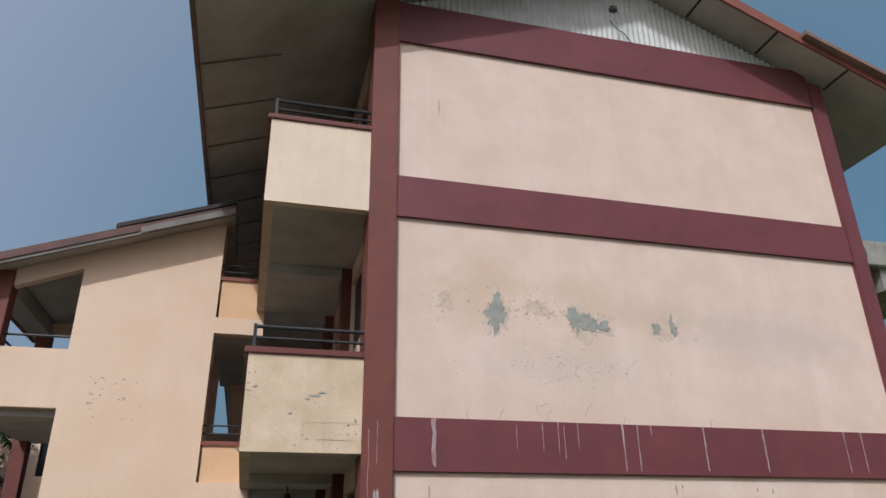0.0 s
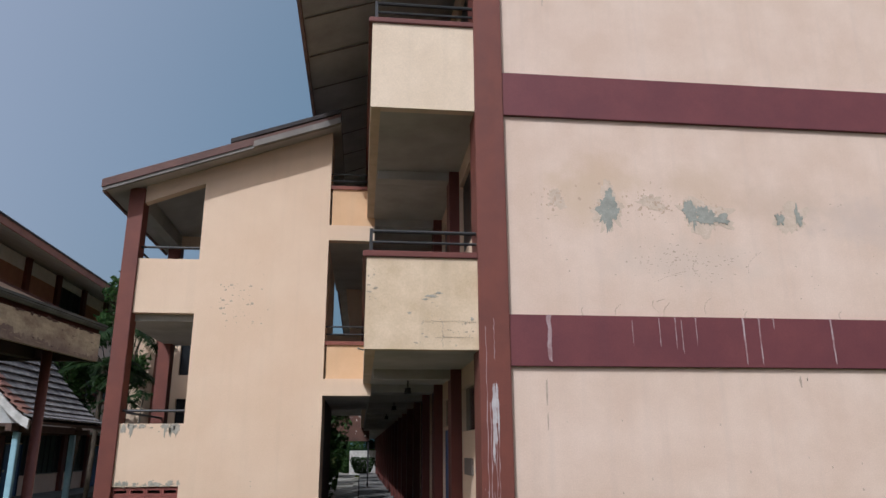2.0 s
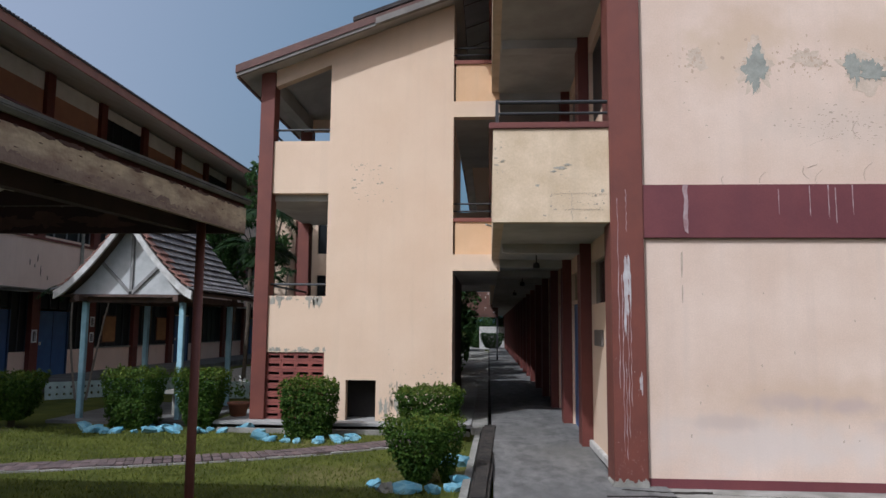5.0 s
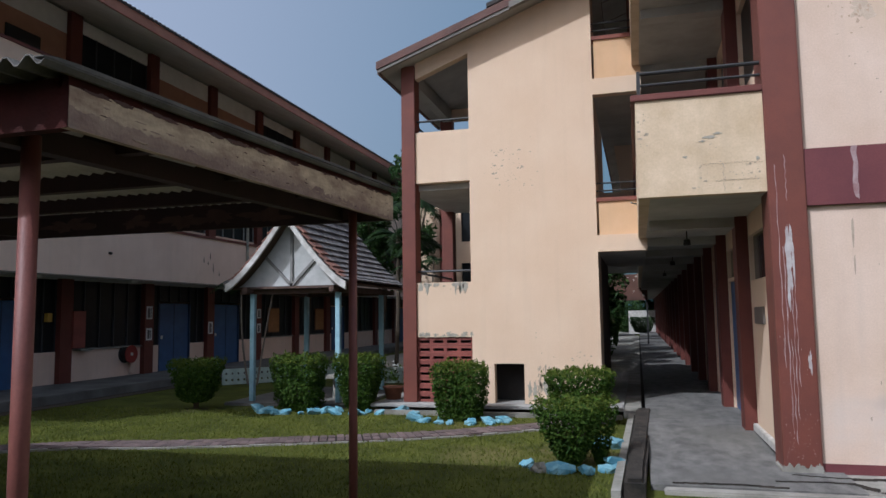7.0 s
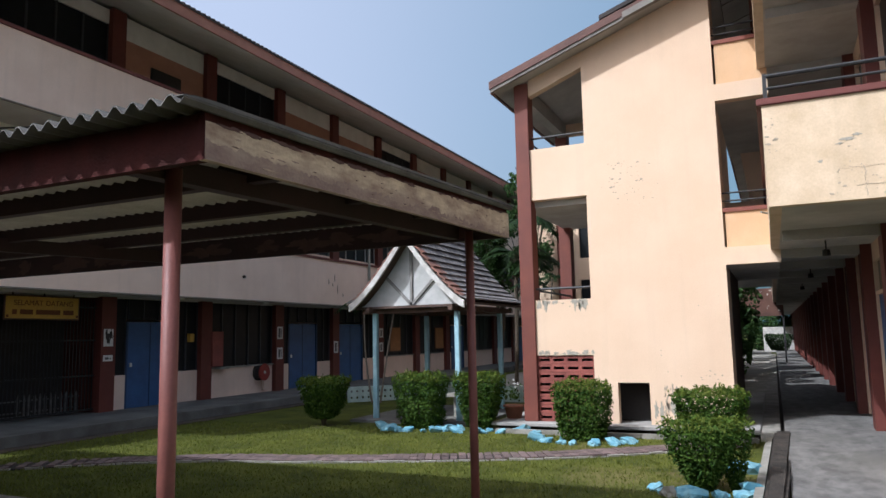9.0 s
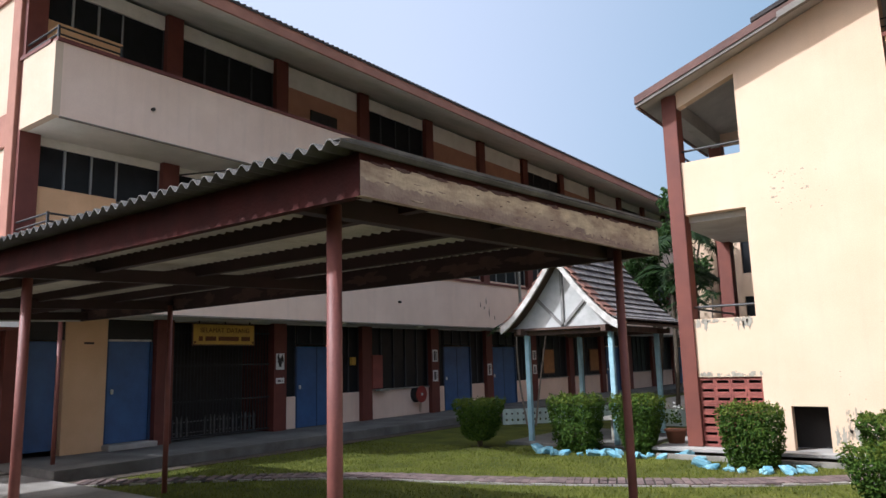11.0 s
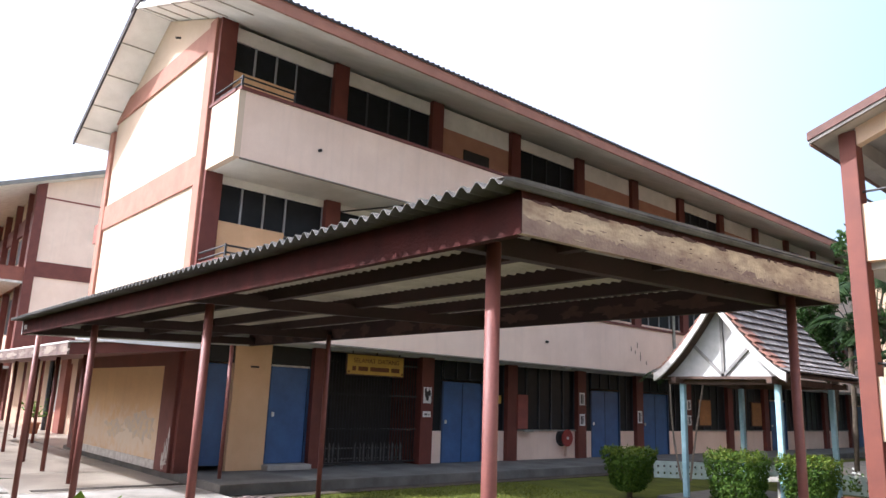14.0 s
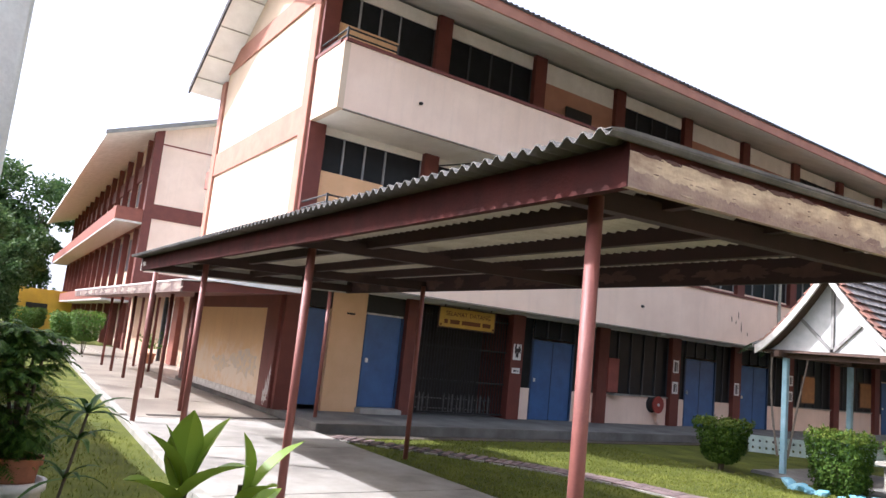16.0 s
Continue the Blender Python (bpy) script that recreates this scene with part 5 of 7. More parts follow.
part("roof", prism(bmesh.new(), [(L_EX, L_EZ), (L_RX, L_RZ), (-23.7, 8.66), (-23.7, 8.76), (L_RX, L_RZ + 0.12), (L_EX, L_EZ + 0.1)], "y", YG - 0.85, 62), GREY_CEIL, LB, "pale boarded soffit and sheet roof")
part("fascia", boxed(L_EX, L_EX + 0.05, YG - 0.85, 62, L_EZ - 0.02, L_EZ + 0.24), GABLE_BAND, LB, "faded red eaves board")
# the near slope carries a second, raised verge of weathered blocks that stops short of the ridge
for x0, x1, dz in ((-15.2, L_EX + 0.05, 0.0), (-16.5, -15.22, 0.012), (-17.55, -16.52, -0.006)):
    za, zb = L_EZ + 0.382 * (L_EX - x0), L_EZ + 0.382 * (L_EX - x1)
    part("verge_board", prism(bmesh.new(), [(x1, zb - 0.03 + dz), (x0, za - 0.03 + dz), (x0, za + 0.22 + dz), (x1, zb + 0.22 + dz)], "y", YG - 0.93, YG - 0.85), VERGE_PALE, LB, "pale weathered verge block")
part("verge_board", prism(bmesh.new(), [(-17.55, L_RZ - 0.69), (L_RX, L_RZ - 0.02), (L_RX, L_RZ + 0.13), (-17.55, L_RZ - 0.54)], "y", YG - 0.89, YG - 0.85), GREY_CEIL, LB)
part("top_sheet", prism(bmesh.new(), [(-17.35, L_EZ + 1.90), (L_EX + 0.08, L_EZ + 0.22), (L_EX + 0.08, L_EZ + 0.27), (-17.35, L_EZ + 1.97)], "y", YG - 0.97, 30), ROOF_DARK, LB, "dark raised roof sheet")
part("verge_board", prism(bmesh.new(), [(-23.73, 8.62), (L_RX, L_RZ - 0.03), (L_RX, L_RZ + 0.2), (-23.73, 8.82)], "y", YG - 0.9, YG - 0.85), ROOF_DARK, LB, "dark sheet edge along the verge")
part("ridge_cap", prism(bmesh.new(), [(L_RX - 0.3, L_RZ - 0.02), (L_RX + 0.38, L_RZ + 0.02), (L_RX + 0.36, L_RZ + 0.09), (L_RX, L_RZ + 0.24), (L_RX - 0.3, L_RZ + 0.06)], "y", YG - 0.92, 62), ROOF_DARK, LB)
bm = bmesh.new()
for i in range(420):
    y = YG - 0.95 + 0.155 * i
    if y < 62:
        tube(bm, (L_EX + 0.09, y, L_EZ + 0.262), (L_EX - 0.5, y, L_EZ + 0.487), 0.032, seg=6)
tagged(part("roof_corrugation", bm, ROOF_DARK, LB, "wavy edge of the sheet roof"), kind="stuff")
for x in (-14.3, -15.6, -16.7, -17.8, -18.8):
    z = L_RZ - (x - L_RX) * 0.382
    part("soffit_joint", boxed(x, x + 0.025, YG - 0.85, YG, z - 0.03, z - 0.004), PATCH_GREY, LB)
for x in (-20.3, -21.3, -22.3, -23.1):
    z = L_RZ + (x - L_RX) * 0.5636
    part("soffit_joint", boxed(x, x + 0.025, YG - 0.85, YG, z - 0.03, z - 0.004), PATCH_GREY, LB)
part("gable_top", prism(bmesh.new(), [(-21.8, 9.75), (-16.0, 9.75), (-16.0, 9.85), (L_RX, L_RZ - 0.03), (-21.75, 9.76)], "y", YG, YG + 0.1), GABLE, LB)
part("gable_hook", tube(bmesh.new(), (-18.4, YG, 10.3), (-18.4, YG - 0.12, 10.26), 0.03), BLACK_METAL, LB)
part("peeled_patch", prism(bmesh.new(), outline(-18.0, 0.95, 1.6, 0.6, 61, 26, 0.4), "y", YG - 0.008, YG - 0.004), WALL_SCUFF, LB, "grey-blue scuffed paint")
part("peeled_patch", prism(bmesh.new(), outline(-19.6, 0.8, 1.2, 0.4, 62, 22, 0.4), "y", YG - 0.008, YG - 0.004), WALL_SCUFF, LB)
for k, (x, z, w, h) in enumerate(((-16.3, 0.36, 0.06, 0.34), (-16.22, 0.44, 0.045, 0.42), (-16.14, 0.54, 0.045, 0.5), (-16.06, 0.64, 0.04, 0.45), (-16.2, 0.3, 0.22, 0.08), (-16.06, 0.84, 0.08, 0.12))):
    part("peeled_patch", prism(bmesh.new(), ragged(x, z, w, h, 163 + k), "y", YG - 0.0755 - 0.0006 * k, YG - 0.058), WHITE_OLD, LB, "scraped white marks on the column foot")

# welcome board over the gate
SN = thing("sign_board", (XW + 0.16, 1.7, 2.2), "yellow welcome board hanging over the gate", "sign")
part("board", boxed(XW + 0.14, XW + 0.17, 0.86, 2.52, 2.24, 2.69, bevel=0.004), SIGN_YELLOW, SN)
part("frame", boxed(XW + 0.13, XW + 0.165, 0.83, 2.55, 2.21, 2.72), TIMBER_DARK, SN)


def lettering(text, size, m, material, parent):
    """Raised lettering as a mesh part."""
    cu = bpy.data.curves.new("lettering", "FONT")
    cu.body, cu.size, cu.align_x, cu.extrude = text, size, "CENTER", 0.003
    tmp = bpy.data.objects.new("lettering", cu)
    scene.collection.objects.link(tmp)
    me = bpy.data.meshes.new_from_object(tmp.evaluated_get(bpy.context.evaluated_depsgraph_get()))
    bpy.data.objects.remove(tmp)
    me.materials.append(material)
    ob = new("lettering", me)
    ob.parent = parent
    ob.matrix_basis = Matrix.Translation(-origin_of(parent)) @ m
    return ob


lettering("SELAMAT", 0.155, pose(XW + 0.172, 1.35, 2.51, 90, 0, 90), SIGN_BROWN, SN)
lettering("DATANG", 0.155, pose(XW + 0.172, 2.06, 2.51, 90, 0, 90), SIGN_BROWN, SN)
for k, (a, b) in enumerate(((1.0, 1.1), (1.17, 1.45), (1.52, 2.08), (2.15, 2.4))):
    part("word_bar", boxed(XW + 0.17, XW + 0.174, a, b, 2.32, 2.42), SIGN_BROWN, SN)
for y in (0.88, 2.46):
    part("corner_mark", boxed(XW + 0.17, XW + 0.174, y, y + 0.05, 2.26, 2.31), SIGN_BROWN, SN)
for y in (1.0, 1.7, 2.4):
    part("hanger", boxed(XW + 0.14, XW + 0.16, y, y + 0.02, 2.69, 2.8), BLACK_METAL, SN)
# notices on the columns
for i, (y, zs) in enumerate(((3.36, ((1.62, 2.02), (1.28, 1.42))), (9.7, ((1.72, 2.1), (1.1, 1.45))), (12.85, ((1.2, 1.6),)), (16.05, ((1.7, 2.05), (1.15, 1.5))))):
    for z0, z1 in zs:
        N = thing("notice", (XW + 0.14, y, z0), "small white printed notice fixed to a column", "notice", "column notices")
        part("sheet", boxed(XW + 0.141, XW + 0.15, y - 0.13, y + 0.13, z0, z1), WHITE, N)
        if i == 0 and z1 - z0 > 0.3:
            for k, (dy, dz, w, h) in enumerate(((0.0, 0.13, 0.09, 0.2), (-0.06, 0.28, 0.07, 0.2), (0.06, 0.27, 0.07, 0.2), (0.0, 0.22, 0.12, 0.12))):
                part("print_mark", prism(bmesh.new(), ragged(y + dy, z0 + dz, w, h, 210 + k, 30), "x", XW + 0.15, XW + 0.152 + 0.0006 * k), BLACK_METAL, N, "dark leafy printed mark")
        else:
            part("print_bar", boxed(XW + 0.15, XW + 0.153, y - 0.08, y + 0.02, z0 + 0.04, z1 - 0.05), PRINT_GREY, N)
            part("print_bar", boxed(XW + 0.15, XW + 0.153, y + 0.05, y + 0.08, z0 + 0.04, z1 - 0.06), PRINT_GREY, N)
for y in (17.4, 21.65):
    N = thing("notice_board", (XW + 0.02, y, 1.15), "small ochre notice board on the corridor wall", "notice board", "ochre boards")
    part("board", boxed(XW + 0.0, XW + 0.05, y - 0.42, y + 0.42, 1.15, 2.08, bevel=0.01), POSTER, N)
    part("frame", boxed(XW - 0.01, XW + 0.03, y - 0.46, y + 0.46, 1.11, 2.12), TIMBER_DARK, N)
HR = thing("hose_reel", (XW + 0.1, 8.85, 0.5), "red fire hose reel on the corridor wall", "hose reel")
part("disc", tube(bmesh.new(), (XW, 8.85, 0.74), (XW + 0.04, 8.85, 0.74), 0.25, seg=24), DARK, HR, "dark rear disc")
part("drum", tube(bmesh.new(), (XW + 0.04, 8.85, 0.74), (XW + 0.22, 8.85, 0.74), 0.2, seg=20), DARK, HR, "coiled black hose")
part("disc", tube(bmesh.new(), (XW + 0.22, 8.85, 0.74), (XW + 0.25, 8.85, 0.74), 0.25, seg=24), RED, HR, "red front disc")
part("hub", tube(bmesh.new(), (XW + 0.25, 8.85, 0.74), (XW + 0.27, 8.85, 0.74), 0.045, seg=12), WHITE_OLD, HR)
part("nozzle_box", boxed(XW, XW + 0.1, 9.0, 9.18, 0.2, 0.48, bevel=0.008), PINK, HR, "pale nozzle box")
MC = thing("metal_cabinet", (XW + 0.02, 6.95, 1.0), "dull red metal wall cabinet beside a column", "cabinet")
part("case", boxed(XW - 0.03, XW + 0.18, 6.72, 7.15, 1.0, 1.95, bevel=0.01), SALMON_DARK, MC)
part("shelf", boxed(XW, XW + 0.22, 6.95, 7.35, 0.92, 0.97), PEEL, MC)
YB = thing("meter_box", (XW + 0.15, 6.1, 1.7), "small yellow box on a column", "box")
part("case", boxed(XW + 0.0, XW + 0.12, 5.95, 6.1, 1.68, 1.9, bevel=0.01), SIGN_YELLOW, YB)
for i, y in enumerate((4.6, 7.8)):
    CL = thing("ceiling_lamp", (-15.1, y, 2.72), "slim white corridor tube lamp", "lamp", "left corridor lamps")
    part("batten", boxed(-14.96, -14.84, y - 0.12, y + 0.12, 2.70, 2.77, bevel=0.01), WHITE, CL)

# ---- covered walkway ----
CW = thing("covered_walkway", (-9.1, -4.1, -0.06), "walkway canopy with maroon posts and corrugated sheets", "canopy")
ZF, ZR, YF, YR = 2.65, 2.82, -6.2, -2.4
part("roof_sheet", corrugated(bmesh.new(), -14.27, -3.87, YF - 0.166, YR + 0.02, ZF + 0.022, ZR + 0.02, "y", 0.104, 0.021), SHEET_DARK, CW, "weathered dark grey corrugated sheet")
part("sheet_lining", corrugated(bmesh.new(), -14.15, -3.98, YF + 0.06, YR - 0.06, ZF - 0.006, ZR - 0.006, "y", 0.104, 0.018, 0.003), LINING, CW, "pale underside of the sheets")
part("verge_cap", prism(bmesh.new(), [(YF - 0.172, ZF + 0.022), (YR + 0.03, ZR + 0.03), (YR + 0.03, ZR + 0.045), (YF + 0.02, ZF + 0.05), (YF - 0.1, ZF + 0.041), (YF - 0.172, ZF + 0.026)], "x", -3.915, -3.868), SHEET_DARK, CW, "grey sheet edge along the end")
part("fascia", prism(bmesh.new(), [(YF, 2.452), (YR, 2.565), (YR, 2.785), (YF, 2.62)], "x", -3.945, -3.91), TIMBER, CW, "peeling cream and brown fascia board")
part("fascia_strip", prism(bmesh.new(), [(YF, 2.62), (YR, 2.785), (YR, 2.835), (YF, 2.664)], "x", -3.96, -3.925), MAROON_OLD, CW)
bm = bmesh.new()
r = random.Random(77)


def fascia_z(y, f):
    """Height on the end fascia: f from its lower edge, 0, to its upper edge, 1."""
    q = (y - YF) / (YR - YF)
    return (1 - f) * (2.452 + 0.113 * q) + f * (2.62 + 0.165 * q)


# cream paint worn off the lower part of the board, with a torn upper edge
tops = []
for i in range(381):
    y = YF + 0.01 * i
    tops.append((y, 0.36 - 0.05 * (y - YF) + 0.2 * noise.noise(Vector((y * 1.7, 0.3, 0.7))) + 0.12 * noise.noise(Vector((y * 6.0, 1.3, 0.7))) + 0.14 * noise.noise(Vector((y * 19.0, 2.3, 0.7))) + 0.12 * noise.noise(Vector((y * 43.0, 3.3, 0.7)))))
for (ya, fa), (yb, fb) in zip(tops, tops[1:]):
    prism(bm, [(ya, fascia_z(ya, 0.01)), (yb, fascia_z(yb, 0.01)), (yb, fascia_z(yb, max(0.05, fb))), (ya, fascia_z(ya, max(0.05, fa)))], "x", -3.91, -3.9092)
for i in range(14):
    y, f = YF + 0.1 + 3.6 * r.random(), r.uniform(0.3, 0.75)
    prism(bm, outline(y, fascia_z(y, f), r.uniform(0.02, 0.1), r.uniform(0.003, 0.008), 3000 + i, 14, 0.3), "x", -3.91, -3.9088 + 0.000006 * i)
tagged(part("worn_paint", bm, FASCIA_FLAKE, CW, "brown board bared under flaking cream paint"), kind="stuff")
bm = bmesh.new()
for i in range(34):
    y = YF + 0.1 + 3.6 * r.random()
    prism(bm, ragged(y, fascia_z(y, r.uniform(0.97, 1.0)), r.uniform(0.03, 0.16), r.uniform(0.008, 0.024), 60 + i, 24), "x", -3.91, -3.9078 + 0.00003 * i)
for i in range(22):
    y, f = YF + 0.1 + 3.6 * r.random(), r.uniform(0.1, 0.8)
    prism(bm, outline(y, fascia_z(y, f), r.uniform(0.01, 0.04), r.uniform(0.003, 0.006), 3300 + i, 10, 0.3), "x", -3.91, -3.9066 + 0.00001 * i)
tagged(part("worn_paint", bm, VERGE_BROWN, CW, "dark chips along the top of the board"), kind="stuff")
bm = bmesh.new()
for i in range(12):
    y, f = YF + 0.1 + 3.6 * r.random(), r.uniform(0.08, 0.42)
    prism(bm, outline(y, fascia_z(y, f), r.uniform(0.02, 0.14), r.uniform(0.003, 0.010), 3600 + i, 14, 0.3), "x", -3.91, -3.9058 + 0.000008 * i)
tagged(part("paint_scrap", bm, TIMBER, CW, "scraps of cream paint left on the bared board"), kind="stuff")
part("corner_cover", boxed(-3.945, -3.912, YF - 0.004, YF, 2.452, 2.655), MAROON_OLD, CW)
part("front_beam", boxed(-14.2, -3.945, YF, YF + 0.05, 2.452, 2.655), MAROON_OLD, CW, "maroon board with a pale worn lower edge")
part("paint_patch", prism(bmesh.new(), ragged(-13.98, 2.556, 0.2, 0.085, 77, 30), "y", YF - 0.004, YF), FIBRE_PALE, CW, "pale bare end of the front board")
part("end_board", prism(bmesh.new(), [(YF, 2.452), (YR, 2.565), (YR, 2.82), (YF, 2.655)], "x", -14.24, -14.2), FIBRE_PALE, CW)
part("rear_beam", boxed(-14.2, -3.945, YR - 0.05, YR, 2.565, 2.80), BEAM_OLD, CW, "maroon rear board darkened for the roof's shade")
for k in range(16):
    x = -4.4 - 0.6 * k + 0.2 * math.sin(5.0 * k)
    part("paint_patch", prism(bmesh.new(), ragged(x, 2.67, 0.40 + 0.14 * math.sin(3.0 * k), 0.14, 600 + k, 48), "y", YR - 0.0525 - 0.0004 * (k % 4), YR - 0.05), REAR_PATCH, CW, "remains of pale paint on the rear board")
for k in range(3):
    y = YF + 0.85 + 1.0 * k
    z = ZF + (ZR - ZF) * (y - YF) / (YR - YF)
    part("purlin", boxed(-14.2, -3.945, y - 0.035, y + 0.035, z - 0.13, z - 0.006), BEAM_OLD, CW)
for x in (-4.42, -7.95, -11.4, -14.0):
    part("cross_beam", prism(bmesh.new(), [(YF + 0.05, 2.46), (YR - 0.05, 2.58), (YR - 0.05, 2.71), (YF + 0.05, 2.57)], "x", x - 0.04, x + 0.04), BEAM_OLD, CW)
for x in (-4.36, -7.95, -11.4, -14.35):
    part("post", tube(bmesh.new(), (x, -5.93, -0.1), (x, -5.93, 2.52), 0.04, seg=16), POST_RED, CW, "faded red steel post", smooth=True)
for x, y, zb in ((-4.26, -2.5, LAWN), (-11.36, -2.5, LAWN), (-14.8, -2.5, -0.05)):
    part("post", tube(bmesh.new(), (x, y, zb - 0.1), (x, y, 2.64), 0.038, seg=16), POST_RED, CW, "faded red steel post", smooth=True)

# ---- lower walkway roof beyond ----
W2 = thing("covered_walkway", (-22, -4.1, 0), "low walkway roof on thin maroon posts", "canopy")
part("roof_slab", prism(bmesh.new(), [(-5.25, 2.24), (-2.98, 2.48), (-2.98, 2.64), (-5.25, 2.44)], "x", -29.5, -15.2), MAROON, W2)
part("roof_sheet", prism(bmesh.new(), [(-5.3, 2.445), (-2.98, 2.645), (-2.98, 2.68), (-5.3, 2.47)], "x", -29.6, -15.15), WHITE, W2, "pale sheet catching the sun")
part("fascia", boxed(-29.5, -15.2, -5.29, -5.25, 2.24, 2.45), FASCIA_W2, W2, "peeling fascia board")
part("end_flashing", boxed(-15.15, -15.13, -5.2, -2.98, 2.5, 2.63), CLEAR_SHEET, W2, "sunlit white translucent sheet along the roof end")
for k in range(13):
    x = -15.5 - 1.05 * k
    part("paint_patch", prism(bmesh.new(), ragged(x, 2.34, 0.6 + 0.3 * math.sin(2.0 * k), 0.11, 900 + k, 40), "y", -5.2935 - 0.0004 * (k % 3), -5.29), FASCIA_PALE, W2, "pale remains of paint on the fascia")
for x, y in ((-15.75, -4.75), (-16.12, -4.73), (-18.4, -4.65), (-20.6, -4.56), (-23.5, -4.44), (-26.05, -4.34), (-28.7, -4.2)):
    part("post", tube(bmesh.new(), (x, y, -0.02), (x, y, 2.32), 0.045, seg=12), MAROON, W2, smooth=True)
for x, y in ((-26.66, -3.1), (-29.1, -3.1)):
    part("post", tube(bmesh.new(), (x, y, 0.0), (x, y, 2.5), 0.045, seg=12), MAROON, W2, smooth=True)

# ---- far block with sun fins ----
FX, FY, F_END = -42.0, -1.0, -89.0
FB = thing("school_building", (FX, FY, 0), "long far school block with maroon sun fins", "building")
part("end_wall", prism(bmesh.new(), [(FY + 0.18, 0.0), (14, 0.0), (14, 11.9), (6.5, 14.66), (FY + 0.18, 12.0)], "x", FX - 0.3, FX), PINK, FB)
part("wall_joint", boxed(FX, FX + 0.03, FY + 0.2, 14, 11.2, 11.28), SALMON_DARK, FB)
for z0, z1 in ((7.1, 7.9), (3.6, 4.2)):
    part("band", boxed(FX, FX + 0.05, FY + 0.2, 14, z0, z1), MAROON, FB)
part("corner_column", boxed(FX - 0.5, FX + 0.08, FY - 0.24, FY + 0.2, 0, 12.0, bevel=0.01), MAROON, FB)
part("facade", boxed(F_END, FX - 0.5, FY + 0.1, FY + 0.3, 0, 12.0), GABLE, FB)
part("head_band", boxed(F_END, FX - 0.5, FY - 0.02, FY + 0.1, 9.85, 10.75), MAROON, FB)
for z0, z1 in ((2.5, 3.2), (6.7, 7.5)):
    part("sun_ledge", boxed(F_END, FX + 0.02, FY - 1.6, FY - 0.25, z0 + 0.1, z1), SALMON, FB, "faded red concrete ledge")
    part("sun_ledge", boxed(F_END, FX - 0.5, FY - 0.25, FY + 0.1, z0 + 0.1, z1), SALMON, FB)
    part("ledge_underside", boxed(F_END, FX + 0.02, FY - 1.58, FY - 0.25, z0, z0 + 0.1), WHITE_OLD, FB)
for i in range(13):
    x = FX - 2.5 - 3.6 * i
    for z0, z1 in ((0.0, 2.5), (3.2, 6.7), (7.5, 12.0)):
        part("fin", boxed(x, x + 0.24, FY - 0.22, FY + 0.1, z0, min(z1, 11.85)), MAROON, FB)
    for z0, z1 in ((4.4, 6.3), (8.3, 9.7)):
        part("window", boxed(x - 2.9, x - 2.0, FY + 0.06, FY + 0.1, z0, z1), GLASS, FB)
part("roof", prism(bmesh.new(), [(-3.7, 10.95), (6.5, 14.7), (16, 11.2), (16, 11.4), (6.5, 14.9), (-3.7, 11.15)], "x", F_END - 0.7, FX + 0.7), WHITE, FB, "white boarded soffit under a sheet roof")
part("verge_board", prism(bmesh.new(), [(-3.75, 10.95), (6.5, 14.72), (6.5, 14.95), (-3.75, 11.17)], "x", FX + 0.7, FX + 0.78), TRUSS, FB)
# the far block stands a little askew of the others
FB.rotation_euler[2] = -0.034
CT = thing("canteen", (-32, -1.2, 0), "low salmon canteen front with a white window grille", "building")
part("wall", boxed(-41.0, -33.3, -1.3, -1.1, -0.06, 2.8), SALMON_PALE, CT, "pale salmon ground-floor wall")
part("wall", boxed(-33.3, -31.7, -1.26, -1.1, -0.06, 0.75), SALMON_PALE, CT)
part("lintel", boxed(-33.3, -28.0, -1.26, -1.1, 2.55, 2.8), SALMON_PALE, CT)
win = part("window", boxed(-33.3, -31.7, -1.2, -1.18, 0.75, 2.55), GLASS, CT, "window behind white grille bars")
for k in range(11):
    part("grille_bar", boxed(-33.24 + 0.146 * k, -33.19 + 0.146 * k, -1.25, -1.21, 0.75, 2.55), WHITE, win)
part("corner_column", boxed(-33.42, -33.3, -1.4, -1.1, -0.06, 2.8), DARK_FRAME, CT)
part("corner_column", boxed(-31.7, -30.9, -1.4, -1.1, -0.06, 2.8), SALMON, CT)
part("wall", boxed(-30.9, -23.2, -1.2, -1.1, -0.06, 2.8), SALMON_PALE, CT)
# Overhang, out of sight, added to shade the salmon wall.
part("roof", boxed(-41.0, -29.7, -2.95, 3.0, 2.8, 2.9), SOFFIT, CT)

YH = thing("garden_wall", (-70, -2.4, 0), "bright yellow wall behind the hedge", "wall")
part("wall", boxed(-70.2, -70, -4.6, -0.6, -0.06, 3.4), YELLOW_BRIGHT, YH)
part("opening", boxed(-70, -69.98, -4.0, -2.4, 0.4, 2.2), DARK, YH)

# ---- block behind the camera ----
# Unseen block, its eave placed to shade the near lawn.
CB = thing("school_building", (-10, -12, 0), "plain cream single-storey block with a deep eave", "building")
part("front_wall", boxed(-50, 14, -11.6, -11.4, -0.06, 3.4), CREAM, CB)
part("roof", prism(bmesh.new(), [(-9.2, 3.14), (-16.0, 5.16), (-16.0, 5.28), (-9.2, 3.26)], "x", -50, 14), SOFFIT, CB)
PL = thing("pillar", (-6.5, -8.65, 0), "weathered off-white concrete pillar", "pillar")
part("shaft", boxed(-6.75, -6.35, -8.95, -8.49, -0.06, 5.2, bevel=0.02), PILLAR, PL)

# ---- garden shelter ----
GZ = thing("garden_shelter", (-8.63, 6.2, -0.06), "small open shelter with pale blue posts and tiled gable roof", "gazebo")
